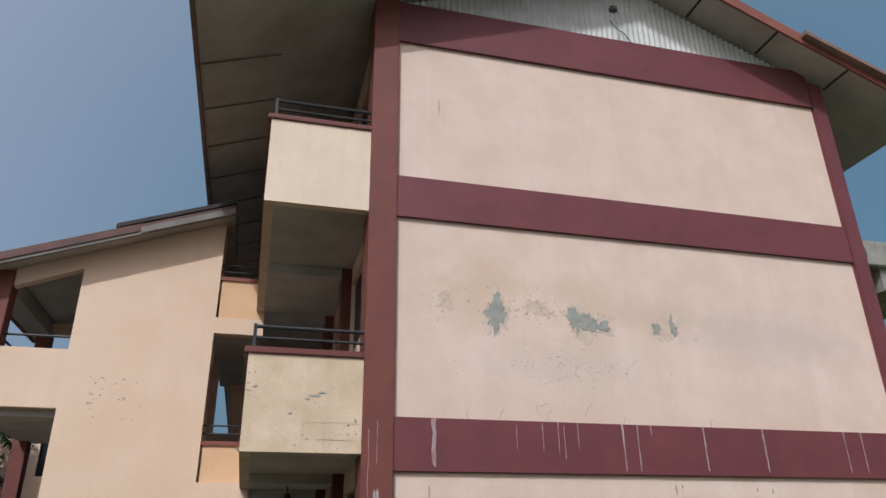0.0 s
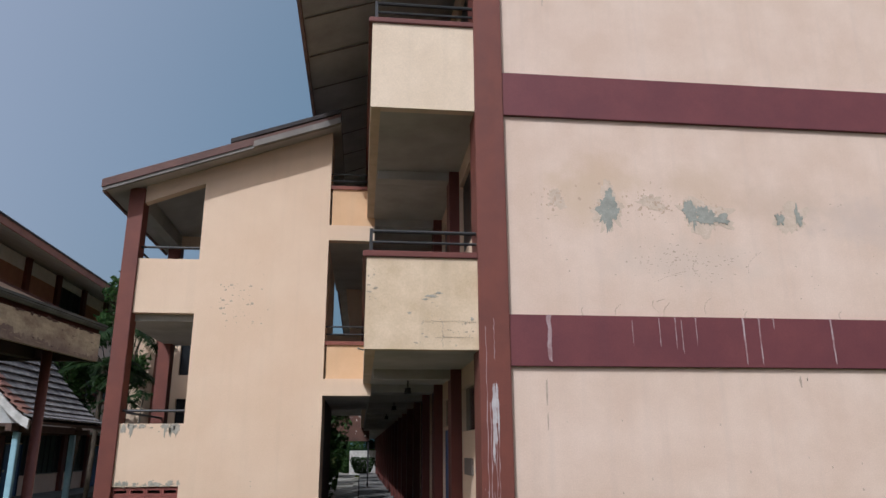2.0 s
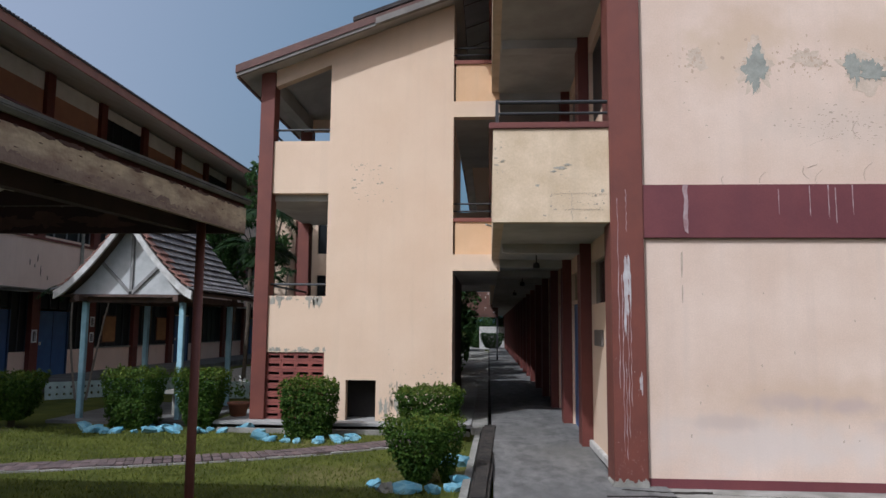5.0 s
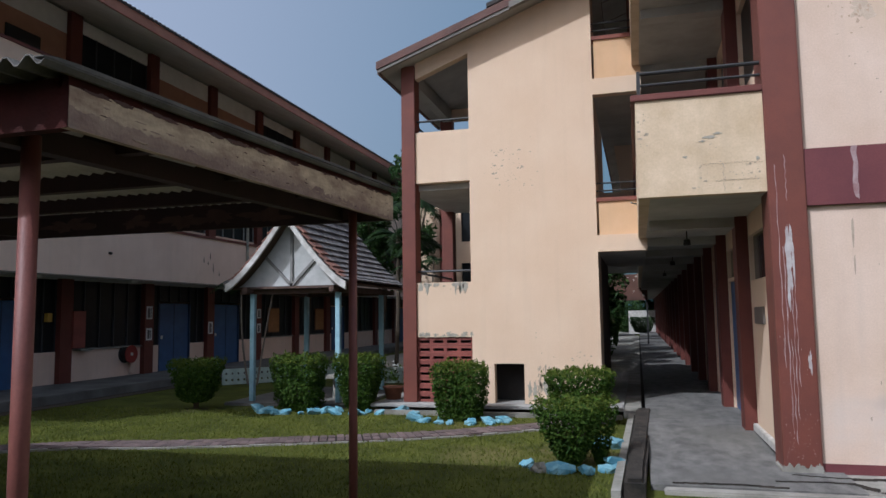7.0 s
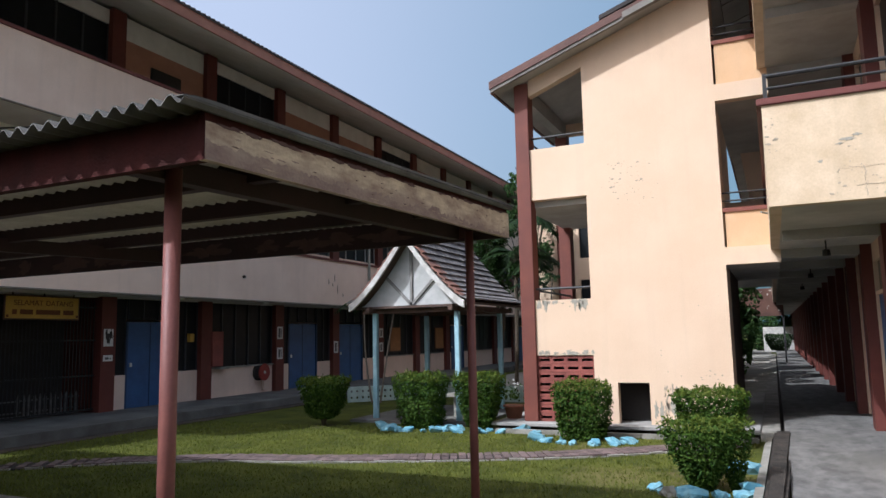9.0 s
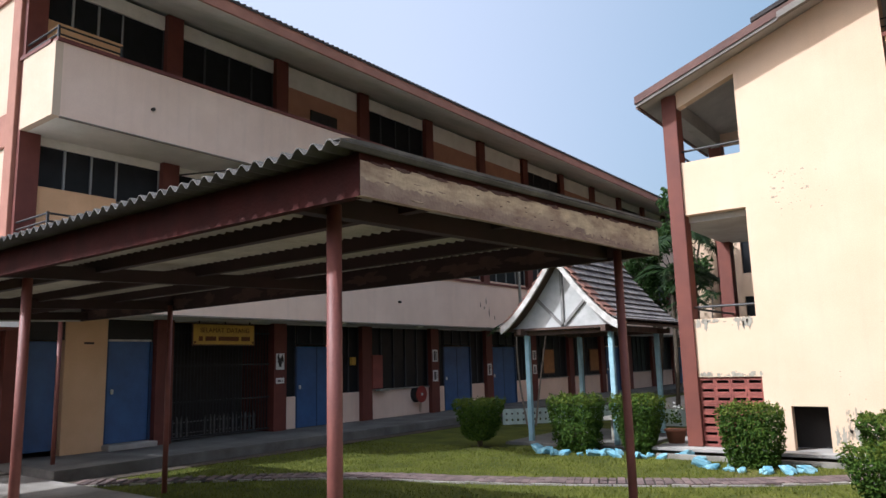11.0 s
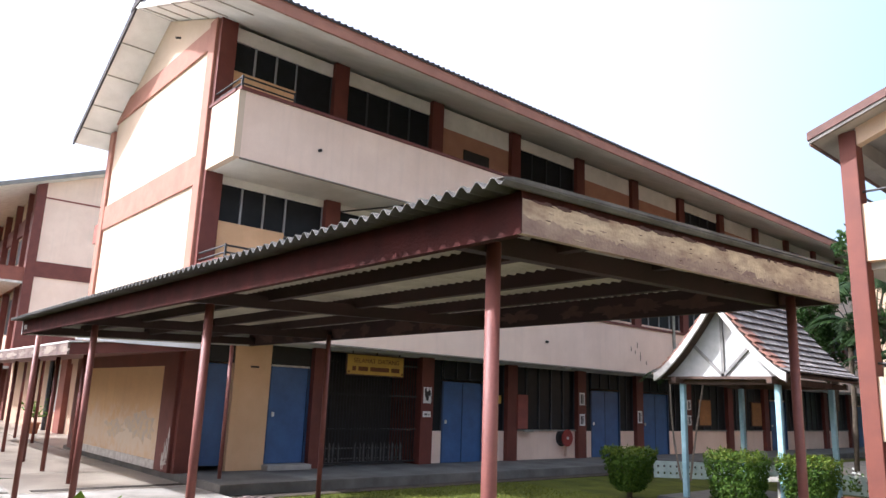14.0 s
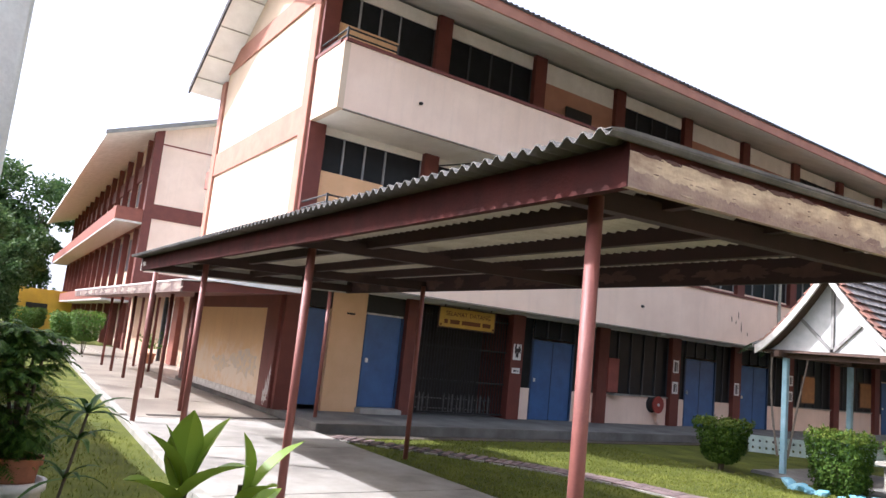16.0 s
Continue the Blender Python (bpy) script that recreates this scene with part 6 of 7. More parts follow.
part("base_slab", boxed(-10.05, -7.2, 4.6, 7.9, -0.16, 0.0, bevel=0.015), LEFT_FLOOR, GZ, "dark worn concrete base")
for x in (-9.6, -7.67):
    for y in (4.95, 7.45):
        part("post", boxed(x - 0.05, x + 0.05, y - 0.05, y + 0.05, -0.02, 2.28, bevel=0.008), PALEBLUE, GZ, "pale blue painted post")
for y in (4.95, 7.45):
    part("tie_beam", boxed(-9.9, -7.36, y - 0.05, y + 0.05, 2.2, 2.3), TIMBER_DARK, GZ)
for x in (-9.6, -7.67):
    part("eave_beam", boxed(x - 0.05, x + 0.05, 4.6, 7.8, 2.22, 2.34), TIMBER_DARK, GZ)


def sweep(s):
    """The roof's curve: s from the ridge, 0, to the eave, 1; half width and height."""
    return 1.33 * s ** 1.02, 3.84 - 1.46 * (1 - (1 - s) ** 1.28)


def roof_side(sign, y0, y1, lift, thick):
    bm = bmesh.new()
    rows = []
    for i in range(13):
        w, z = sweep(i / 12)
        rows.append([bm.verts.new((-8.63 + sign * w, y, z + lift + t)) for y in (y0, y1) for t in (0, -thick)])
    for a, b in zip(rows, rows[1:]):
        for q in ((0, 1), (1, 3), (3, 2), (2, 0)):
            bm.faces.new((a[q[0]], a[q[1]], b[q[1]], b[q[0]]))
    bm.faces.new((rows[0][0], rows[0][1], rows[0][3], rows[0][2]))
    bm.faces.new((rows[-1][0], rows[-1][2], rows[-1][3], rows[-1][1]))
    bmesh.ops.recalc_face_normals(bm, faces=bm.faces)
    return bm


GR = {}
for sign in (-1, 1):
    GR[sign] = part("roof_slope", roof_side(sign, 4.5, 7.95, 0.0, 0.05), TIMBER_DARK, GZ)
    part("barge_board", roof_side(sign, 4.44, 4.5, 0.02, 0.155), WHITE_OLD, GZ, "white weathered barge board")
    part("barge_board", roof_side(sign, 7.95, 8.0, 0.05, 0.18), WHITE_OLD, GZ)
bm = bmesh.new()
pts = [(-8.63 - sweep(i / 12)[0] * 0.95, sweep(i / 12)[1] - 0.06) for i in range(12, -1, -1)] + [(-8.63 + sweep(i / 12)[0] * 0.95, sweep(i / 12)[1] - 0.06) for i in range(1, 13)]
part("gable_board", prism(bm, [p for p in pts if p[1] > 2.34] + [(-7.3, 2.32), (-9.96, 2.32)], "y", 4.80, 4.84), GABLE_BOARD, GZ, "white weathered gable board")
for a, b in (((-8.63, 2.34), (-8.63, 3.1)), ((-8.63, 2.36), (-9.22, 2.95)), ((-8.63, 2.36), (-8.04, 2.95)), ((-8.63, 3.1), (-8.63, 3.6))):
    d = Vector((b[0] - a[0], b[1] - a[1])).normalized() * 0.028
    part("truss_strut", prism(bmesh.new(), [(a[0] - d.y, a[1] + d.x), (b[0] - d.y, b[1] + d.x), (b[0] + d.y, b[1] - d.x), (a[0] + d.y, a[1] - d.x)], "y", 4.76, 4.80), TRUSS, GZ, "grey weathered strut")
part("gable_sill", boxed(-9.98, -7.28, 4.73, 4.87, 2.3, 2.35), TIMBER_DARK, GZ)
bm = bmesh.new()
for i in range(7):
    bm.verts.new((0.205 * (i / 6 - 0.5), 0.0, 0.014 * math.cos(math.pi * (i / 6 - 0.5)) - 0.002))
    bm.verts.new((0.205 * (i / 6 - 0.5), -0.215, 0.014 * math.cos(math.pi * (i / 6 - 0.5)) + 0.042))
bm.verts.ensure_lookup_table()
for i in range(6):
    bm.faces.new((bm.verts[2 * i], bm.verts[2 * i + 1], bm.verts[2 * i + 3], bm.verts[2 * i + 2]))
ext = bmesh.ops.extrude_face_region(bm, geom=bm.faces[:])
bmesh.ops.translate(bm, verts=[v for v in ext["geom"] if isinstance(v, bmesh.types.BMVert)], vec=(0, 0, 0.03))
bmesh.ops.recalc_face_normals(bm, faces=bm.faces)
tile_grey = mesh_of("roof_tile", bm, TILE)
tile_red = tile_grey.copy()
tile_red.materials.clear()
tile_red.materials.append(TILE_RED)
for sign in (-1, 1):
    grey, red = [], []
    for j in range(11):
        s = (j + 0.0) / 11
        w0, z0 = sweep(s)
        w1, z1 = sweep(min(1.0, s + 0.095))
        fall = math.atan2(z0 - z1, w1 - w0)
        for i in range(17):
            y = 4.6 + 0.205 * i
            # the tile's own -y runs down the slope
            m = Matrix.Translation((-8.63 + sign * w0, y, z0 + 0.035)) @ Matrix.Rotation(sign * math.pi / 2, 4, "Z") @ Matrix.Rotation(fall, 4, "X")
            (red if (i < 1 and j not in (0, 10)) or (i < 2 and j in (4, 5, 7, 8)) else grey).append(m)
    pieces("roof_tile", tile_grey, GR[sign], grey)
    pieces("roof_tile", tile_red, GR[sign], red)
part("ridge_cap", tube(bmesh.new(), (-8.63, 4.42, 3.9), (-8.63, 8.0, 3.9), 0.07, seg=10), TILE, GZ)
# low pierced white screens round the shelter
me = mesh_of("screen", holed("y", 0.0, 0.06, -0.8, 0.8, 0.0, 0.42, [(-0.72 + 0.16 * i, -0.66 + 0.16 * i, z, z + 0.06) for i in range(10) for z in (0.09, 0.26)]), SCREEN)
for m in (pose(-12.0, 9.05, -0.06, 0, 0, 46), pose(-10.85, 10.2, -0.06, 0, 0, 46), pose(-8.6, 9.5, -0.06, 0, 0, 8)):
    ob = tagged(new("low_screen", me), "low pierced pale green concrete screen", "screen", "shelter screens")
    ob.matrix_basis = m
BN = thing("bench", (-8.0, 6.0, 0.0), "small grey concrete bench in the shelter", "bench")
part("seat", boxed(-8.15, -7.8, 5.4, 6.6, 0.42, 0.5, bevel=0.01), CONCRETE_OLD, BN)
for y in (5.6, 6.3):
    part("leg", boxed(-8.08, -7.88, y, y + 0.12, 0.0, 0.42), CONCRETE_OLD, BN)


# ---- planting ----
def leaf_quad(bm, c, size, r, up=0.4, way=Vector((0, 0, 0))):
    """One small bent leaf at a point, turned at random about a way that it faces."""
    n = (Vector((r.gauss(0, 1), r.gauss(0, 1), r.gauss(up, 1))) + way).normalized()
    t = n.orthogonal().normalized()
    t.rotate(Matrix.Rotation(r.random() * 6.283, 3, n))
    b = n.cross(t)
    l, w = size * r.uniform(0.7, 1.3), size * r.uniform(0.4, 0.6)
    c = Vector(c)
    v = [bm.verts.new(p) for p in (c - t * l * 0.5, c + b * w * 0.5 + n * w * 0.15, c + t * l * 0.5, c - b * w * 0.5 + n * w * 0.15)]
    bm.faces.new(v)


def shrub(loc, w, d, h0, h1, count, size, seed, label, trunks=3, material=None, group="clipped shrubs", base=0.5, tips=True, lobes=((0, 0, 1, 1),)):
    """A clipped shrub on short stems: a boxy crown of leafy sprays with gaps, narrowing to its foot, and yellow-green
    top leaves that carry the sun in their colour.
    """
    r = random.Random(seed)
    x, y, z = loc
    T = thing("shrub", loc, label, "shrub", group)
    bm = bmesh.new()
    for i in range(trunks + 3):
        a = 6.283 * i / (trunks + 3) + r.gauss(0, 0.3)
        mid = (x + 0.07 * w * math.cos(a), y + 0.07 * d * math.sin(a), z + 0.35 * h1)
        top = (x + 0.25 * w * math.cos(a), y + 0.25 * d * math.sin(a), z + h0 + 0.6 * (h1 - h0))
        tube(bm, (x + 0.03 * math.cos(a), y + 0.03 * math.sin(a), z - 0.03), mid, 0.022, 0.016, 6)
        tube(bm, mid, top, 0.016, 0.008, 6)
    part("branching_stem", bm, BARK, T)
    bm, top_leaves = bmesh.new(), bmesh.new()
    done = 0
    while done < count:
        lx, ly, ls, lh = lobes[r.randrange(len(lobes))]
        u, v, k = r.uniform(-1, 1), r.uniform(-1, 1), r.uniform(-1, 1)
        q = abs(u) ** 4 + abs(v) ** 4 + abs(k) ** 9
        if q > 1 or (q < 0.35 and r.random() < 0.6):
            continue
        n1 = noise.noise(Vector((u * 2.3, v * 2.3, k * 2.3 + seed)))
        n2 = noise.noise(Vector((u * 5.5 + 7, v * 5.5, k * 5.5 + seed)))
        if n2 < -0.24 and r.random() < 0.8:
            continue
        f = 1 + 0.16 * n1 + 0.12 * n2
        taper = base + (1 - base) * ((k + 1) / 2) ** 0.8
        top = z + h0 + (h1 * lh - h0) * ((k + 1) / 2) * (1 + 0.07 * n1 + 0.05 * n2)
        c = (x + lx + u * w / 2 * ls * f * taper, y + ly + v * d / 2 * ls * f * taper, top)
        out = Vector((u * abs(u), v * abs(v), k * abs(k) + 0.25))
        # Part of the top takes the paler colour, as if in sun.
        tip = tips and k > 0.72 and r.random() < 0.55
        leaf_quad(top_leaves if tip else bm, c, size, r, 0.4, out * 1.1)
        done += 1
        if tip and r.random() < 0.16:
            for m in range(3):
                leaf_quad(top_leaves, (c[0] + r.gauss(0, 0.012), c[1] + r.gauss(0, 0.012), c[2] + 0.02 * (m + 1)), size * 0.9, r, 0.1, out * 0.3)
    part("crown", bm, material or LEAF, T)
    if tips:
        tagged(part("sunlit_tips", top_leaves, LEAF_TIP, T, "yellow-green top leaves with sun in their colour"), kind="stuff")
    else:
        top_leaves.free()
    return T


for sd, (x, y, w, h0, h1, base, label) in enumerate((
        (-10.25, 3.95, 1.08, 0.14, 0.96, 0.45, "mushroom-shaped clipped green shrub on thin stems"),
        (-8.12, 4.15, 1.04, 0.0, 1.04, 0.72, "dense blocky clipped green shrub beside blue stones"),
        (-6.95, 4.3, 1.02, 0.0, 1.04, 0.42, "clipped green shrub narrowing to its foot"),
        (-4.78, 3.5, 1.0, 0.0, 0.96, 0.72, "dense blocky clipped green shrub beside blue stones"),
        (-2.76, 3.35, 1.14, 0.05, 0.86, 0.6, "low clipped green shrub beside the stair tower"))):
    shrub((x, y, LAWN), w, w * 0.85, h0, h1, 8200, 0.06, 40 + sd, label, base=base)
shrub((-2.62, 0.1, LAWN), 0.96, 0.9, 0.0, 0.78, 8200, 0.05, 60, "ragged clipped green shrub with bare lower stems beside blue stones", base=0.16, lobes=((0, 0, 1, 1), (0, 0, 1, 1), (0, 0, 0.95, 0.97), (0.33, 0.12, 0.5, 0.98)))
shrub((-1.5, 52.6, 0.1), 2.2, 1.0, 0.0, 1.25, 2600, 0.16, 69, "low dark shrub before the white end wall", material=LEAF_TREE, group="back shrubs", tips=False)
for sd, (x, y, w) in enumerate(((-4.4, 49.0, 4.0), (-2.4, 57.5, 4.0), (1.0, 58.0, 4.6), (-7.2, 50.0, 5.0), (-11.5, 51.0, 5.5))):
    shrub((x, y, LAWN), w, 2.4, 0.0, 4.6 if x < -3 else 2.9, 5200, 0.24, 70 + sd, "tall dark shrub closing the back yard", material=LEAF_TREE, group="back shrubs", tips=False)
for sd, (x, y, w, h) in enumerate(((-36.0, -4.75, 1.4, 1.72), (-35.3, -3.95, 1.75, 1.85), (-50, -5.35, 1.9, 1.75), (-52, -4.6, 1.7, 1.8))):
    shrub((x, y, LAWN), w, w * 0.8, 0.6, h, 3200, 0.11, 80 + sd, "round-topped clipped garden shrub on bare stems", material=LEAF_SUN, base=0.6)

# blue painted stones ringed round the shrubs
bm = bmesh.new()
bmesh.ops.create_icosphere(bm, subdivisions=2, radius=0.1)
for v in bm.verts:
    v.co *= 1 + 0.6 * noise.noise(v.co * 13 + Vector((3, 1, 2))) + 0.25 * noise.noise(v.co * 34)
stone_me = mesh_of("stone", bm, STONE_BLUE)
r = random.Random(5)
spots = []
for cx, cy, rad, k, a0, a1 in ((-8.12, 4.15, 0.72, 9, -2.9, -0.2), (-6.95, 4.3, 0.75, 9, -2.9, -0.2), (-4.78, 3.5, 0.7, 12, -2.9, -0.1), (-2.62, 0.1, 0.45, 8, -2.9, 0.2)):
    for i in range(k):
        a = a0 + (a1 - a0) * i / (k - 1) + r.gauss(0, 0.06)
        spots.append((cx + rad * math.cos(a) * 1.15, cy + rad * math.sin(a) * 0.8, LAWN + 0.02, r.uniform(0.45, 1.1), r.random() * 360))
for i in range(7):
    f = i / 6
    spots.append((-8.3 + 3.2 * f + r.gauss(0, 0.04), 3.62 + 0.42 * math.sin(3.1 * f) + r.gauss(0, 0.04) - 0.6 * max(0.0, f - 0.7), LAWN + 0.015, r.uniform(0.4, 0.8), r.random() * 360))
spots += [(-2.25, 1.35, LAWN + 0.04, 1.3, 20), (-2.18, 1.5, LAWN + 0.04, 0.9, 80)]
for x, y, z, s, a in spots:
    ob = tagged(new("stone", stone_me), "rough stone painted bright sky blue", "stone", "blue stones")
    ob.matrix_basis = pose(x, y, z, r.uniform(-20, 20), r.uniform(-20, 20), a) @ Matrix.Diagonal((s * 1.45, s * 1.0, s * 0.95, 1))
STW = thing("stone", (-2.95, -0.25, LAWN), "whitish weathered stone beside the shrub", "stone")
bm = bmesh.new()
bmesh.ops.create_icosphere(bm, subdivisions=2, radius=0.11, matrix=Matrix.Translation((-2.95, -0.25, LAWN + 0.04)))
for v in bm.verts:
    o = v.co - Vector((-2.95, -0.25, LAWN + 0.04))
    q = 0.8 + 0.6 * noise.noise(o * 11 + Vector((5, 2, 8))) + 0.25 * noise.noise(o * 30)
    v.co = Vector((-2.95, -0.25, LAWN + 0.04)) + Vector((o.x * q * 1.1, o.y * q, o.z * q * 0.75))
part("rock", bm, CONCRETE_OLD, STW)


def pot(loc, r0, r1, h, material, label):
    """A round pot with a rolled rim and soil in it."""
    P = thing("plant_pot", loc, label, "plant pot")
    x, y, z = loc
    bm = bmesh.new()
    prof = ((0.0, 0.0), (r0, 0.0), (r1, h * 0.85), (r1 + 0.025, h * 0.86), (r1 + 0.025, h), (r1 - 0.01, h), (r1 - 0.025, h * 0.9), (0.0, h * 0.88))
    rings = []
    for rr, hh in prof:
        rings.append([bm.verts.new((x + max(rr, 0.001) * math.cos(6.2832 * i / 24), y + max(rr, 0.001) * math.sin(6.2832 * i / 24), z + hh)) for i in range(24)])
    for a, b in zip(rings, rings[1:]):
        for i in range(24):
            bm.faces.new((a[i], a[(i + 1) % 24], b[(i + 1) % 24], b[i]))
    part("body", bm, material, P, smooth=True)
    part("soil", tube(bmesh.new(), (x, y, z + h * 0.86), (x, y, z + h * 0.91), r1 - 0.02, seg=20), BARK, P)
    return P


P1 = pot((-6.5, 4.95, 0.09), 0.14, 0.185, 0.25, TERRA, "terracotta pot with a small white-flowered plant")
bm = bmesh.new()
r = random.Random(3)
for i in range(70):
    leaf_quad(bm, (-6.5 + r.gauss(0, 0.1), 4.95 + r.gauss(0, 0.1), 0.42 + abs(r.gauss(0, 0.15))), 0.08, r)
tagged(part("foliage", bm, LEAF, P1, "small green leaves"), kind="stuff")
bm = bmesh.new()
for i in range(26):
    leaf_quad(bm, (-6.42 + r.gauss(0, 0.05), 4.9 + r.gauss(0, 0.05), 0.72 + r.gauss(0, 0.05)), 0.06, r)
tagged(part("flower_head", bm, WHITE, P1, "white flowers"), kind="stuff")


P5 = pot((-31.0, -2.2, 0.0), 0.16, 0.21, 0.42, TERRA, "dark pot with a yellowish leafy plant by the far wall")
bm = bmesh.new()
for i in range(120):
    leaf_quad(bm, (-31.0 + r.gauss(0, 0.18), -2.2 + r.gauss(0, 0.18), 0.62 + abs(r.gauss(0, 0.25))), 0.14, r)
tagged(part("foliage", bm, LEAF_SUN, P5, "yellowish green leaves"), kind="stuff")


def blade_leaf(bm, base, tip, width, bend, seg=6):
    """A broad pointed leaf with a folded midrib, bending from its base to its tip."""
    base, tip = Vector(base), Vector(tip)
    ax = tip - base
    side = ax.cross(Vector((0, 0, 1)))
    side = side.normalized() if side.length > 1e-4 else Vector((1, 0, 0))
    up = side.cross(ax).normalized()
    rows = []
    for i in range(seg + 1):
        s = i / seg
        w = width * math.sin(math.pi * min(1.0, 0.12 + 0.88 * s)) ** 0.8 * 0.5 + 0.002
        c = base + ax * s + up * bend * math.sin(math.pi * s * 0.9)
        rows.append([bm.verts.new(c - side * w + up * w * 0.35), bm.verts.new(c), bm.verts.new(c + side * w + up * w * 0.35)])
    for a, b in zip(rows, rows[1:]):
        bm.faces.new((a[0], a[1], b[1], b[0]))
        bm.faces.new((a[1], a[2], b[2], b[1]))


# broad-leaved pot plants by the camera
P2 = pot((-4.45, -7.78, LAWN), 0.15, 0.2, 0.34, TERRA, "terracotta pot with a broad-leaved plant")
bm = bmesh.new()
for x, y in ((-4.47, -7.8), (-4.4, -7.62)):
    tube(bm, (x, y, 0.2), (x - 0.02, y + 0.02, 1.08), 0.014, 0.01, 8)
part("stem", bm, BARK, P2)
for b, t, w, bend in (
    ((-4.47, -7.8, 1.06), (-4.44, -7.8, 1.34), 0.085, 0.02), ((-4.47, -7.8, 1.06), (-4.42, -7.96, 1.26), 0.07, 0.02), ((-4.47, -7.8, 1.05), (-4.5, -7.88, 1.28), 0.06, 0.01),
    ((-4.47, -7.78, 1.06), (-4.5, -7.64, 1.31), 0.06, 0.02), ((-4.4, -7.6, 1.05), (-4.42, -7.62, 1.27), 0.06, 0.02), ((-4.4, -7.58, 1.04), (-4.4, -7.37, 1.24), 0.06, 0.02),
    ((-4.47, -7.8, 1.02), (-4.3, -7.62, 1.16), 0.1, 0.03), ((-4.47, -7.8, 0.98), (-4.4, -8.02, 1.1), 0.1, 0.03), ((-4.4, -7.6, 0.98), (-4.25, -7.52, 1.1), 0.08, 0.03),
    ((-4.47, -7.8, 0.9), (-4.3, -7.92, 1.02), 0.09, 0.03), ((-4.4, -7.6, 0.9), (-4.5, -7.4, 1.04), 0.08, 0.03), ((-4.47, -7.8, 0.8), (-4.65, -7.66, 0.95), 0.09, 0.03)):
    bm = bmesh.new()
    blade_leaf(bm, b, t, w * 1.6, bend)
    part("leaf", bm, LEAF_BRIGHT, P2)


def palm_crown(bm, top, count, length, r, leaflets=22, droop=0.5, width=0.03):
    """Feathered fronds arching from a point."""
    top = Vector(top)
    for i in range(count):
        a = 6.2832 * i / count + r.gauss(0, 0.25)
        rise = r.uniform(0.1, 1.1)
        out = Vector((math.cos(a), math.sin(a), 0))
        L = length * r.uniform(0.75, 1.1)
        pts = []
        for k in range(leaflets + 1):
            s = k / leaflets
            pts.append(top + out * L * s * (1 - 0.15 * rise) + Vector((0, 0, L * (rise * s * 0.8 - (droop + 0.4 * rise) * s * s))))
        for k in range(2, leaflets):
            d = (pts[k + 1] - pts[k - 1]).normalized()
            side = d.cross(Vector((0, 0, 1))).normalized()
            ln = L * 0.26 * math.sin(math.pi * (0.15 + 0.8 * k / leaflets))
            for sg in (-1, 1):
                tip = pts[k] + side * sg * ln * 0.85 + d * ln * 0.5 - Vector((0, 0, ln * r.uniform(0.2, 0.5)))
                v = [bm.verts.new(p) for p in (pts[k] - d * width, pts[k] + d * width, tip)]
                bm.faces.new(v)


P3 = pot((-7.85, -8.04, LAWN), 0.17, 0.2, 0.48, WHITE, "white outer pot holding a terracotta pot and feathery plant")
part("inner_pot", tube(bmesh.new(), (-7.85, -8.04, 0.2), (-7.85, -8.04, 0.57), 0.12, 0.165, 24), TERRA, P3)
part("inner_rim", tube(bmesh.new(), (-7.85, -8.04, 0.53), (-7.85, -8.04, 0.585), 0.18, 0.185, 24), TERRA, P3)
r = random.Random(11)
bm = bmesh.new()
for i in range(6):
    tube(bm, (-7.85 + r.gauss(0, 0.03), -8.06 + r.gauss(0, 0.03), 0.55), (-7.85 + r.gauss(0, 0.12), -8.1 + r.gauss(0, 0.1), 1.3), 0.018, 0.01, 6)
part("branching_stem", bm, BARK, P3)
bm = bmesh.new()
for i in range(110):
    a, q, z = r.random() * 6.283, r.random() ** 0.5, r.uniform(0.55, 1.52)
    w = 0.36 * (1 - 0.45 * abs(z - 1.05) / 0.5)
    palm_crown(bm, (-7.85 + w * q * math.cos(a), -8.14 + w * q * math.sin(a), z), 8, r.uniform(0.16, 0.25), r, 11, 0.5, 0.011)
part("frond_crown", bm, LEAF, P3)
P4 = thing("pot_plant", (-7.2, -7.85, LAWN), "dark plant with long pointed leaves on a thin stem", "plant")
part("stem", tube(bmesh.new(), (-7.2, -7.9, LAWN), (-7.2, -7.72, 0.98), 0.012, 0.009, 8), BARK, P4)
bm = bmesh.new()
r = random.Random(17)
for z, k in ((0.98, 12), (0.8, 7), (0.55, 7)):
    for i in range(k):
        a = 6.283 * i / k + r.gauss(0, 0.25)
        ln = r.uniform(0.2, 0.34)
        y = -7.9 + 0.18 * (z / 0.98)
        blade_leaf(bm, (-7.2, y, z), (-7.2 + ln * math.cos(a), y + ln * math.sin(a), z + r.uniform(-0.16, 0.1)), 0.042, 0.05, 5)
part("leaf_crown", bm, LEAF_TREE, P4)


def palm(loc, h, seed, label, fronds=13, length=1.7):
    r = random.Random(seed)
    T = thing("palm_tree", loc, label, "palm", "palms")
    x, y, z = loc
    bm = bmesh.new()
    pts = [(x + 0.12 * math.sin(2.2 * s) * h * 0.2, y + 0.05 * s, z - 0.1 + (h + 0.1) * s) for s in (0, 0.25, 0.5, 0.75, 1.0)]
    for a, b in zip(pts, pts[1:]):
        tube(bm, a, b, 0.07, 0.06, 9)
    part("trunk", bm, BARK, T)
    bm = bmesh.new()
    palm_crown(bm, pts[-1], fronds, length, r, 24, 0.55, 0.035)
    part("crown", bm, LEAF_PALM, T)
    return T


palm((-7.9, 10.6, LAWN), 4.9, 1, "slender palm between the buildings")
palm((-8.9, 12.0, LAWN), 4.2, 2, "slender palm between the buildings", 12, 1.6)
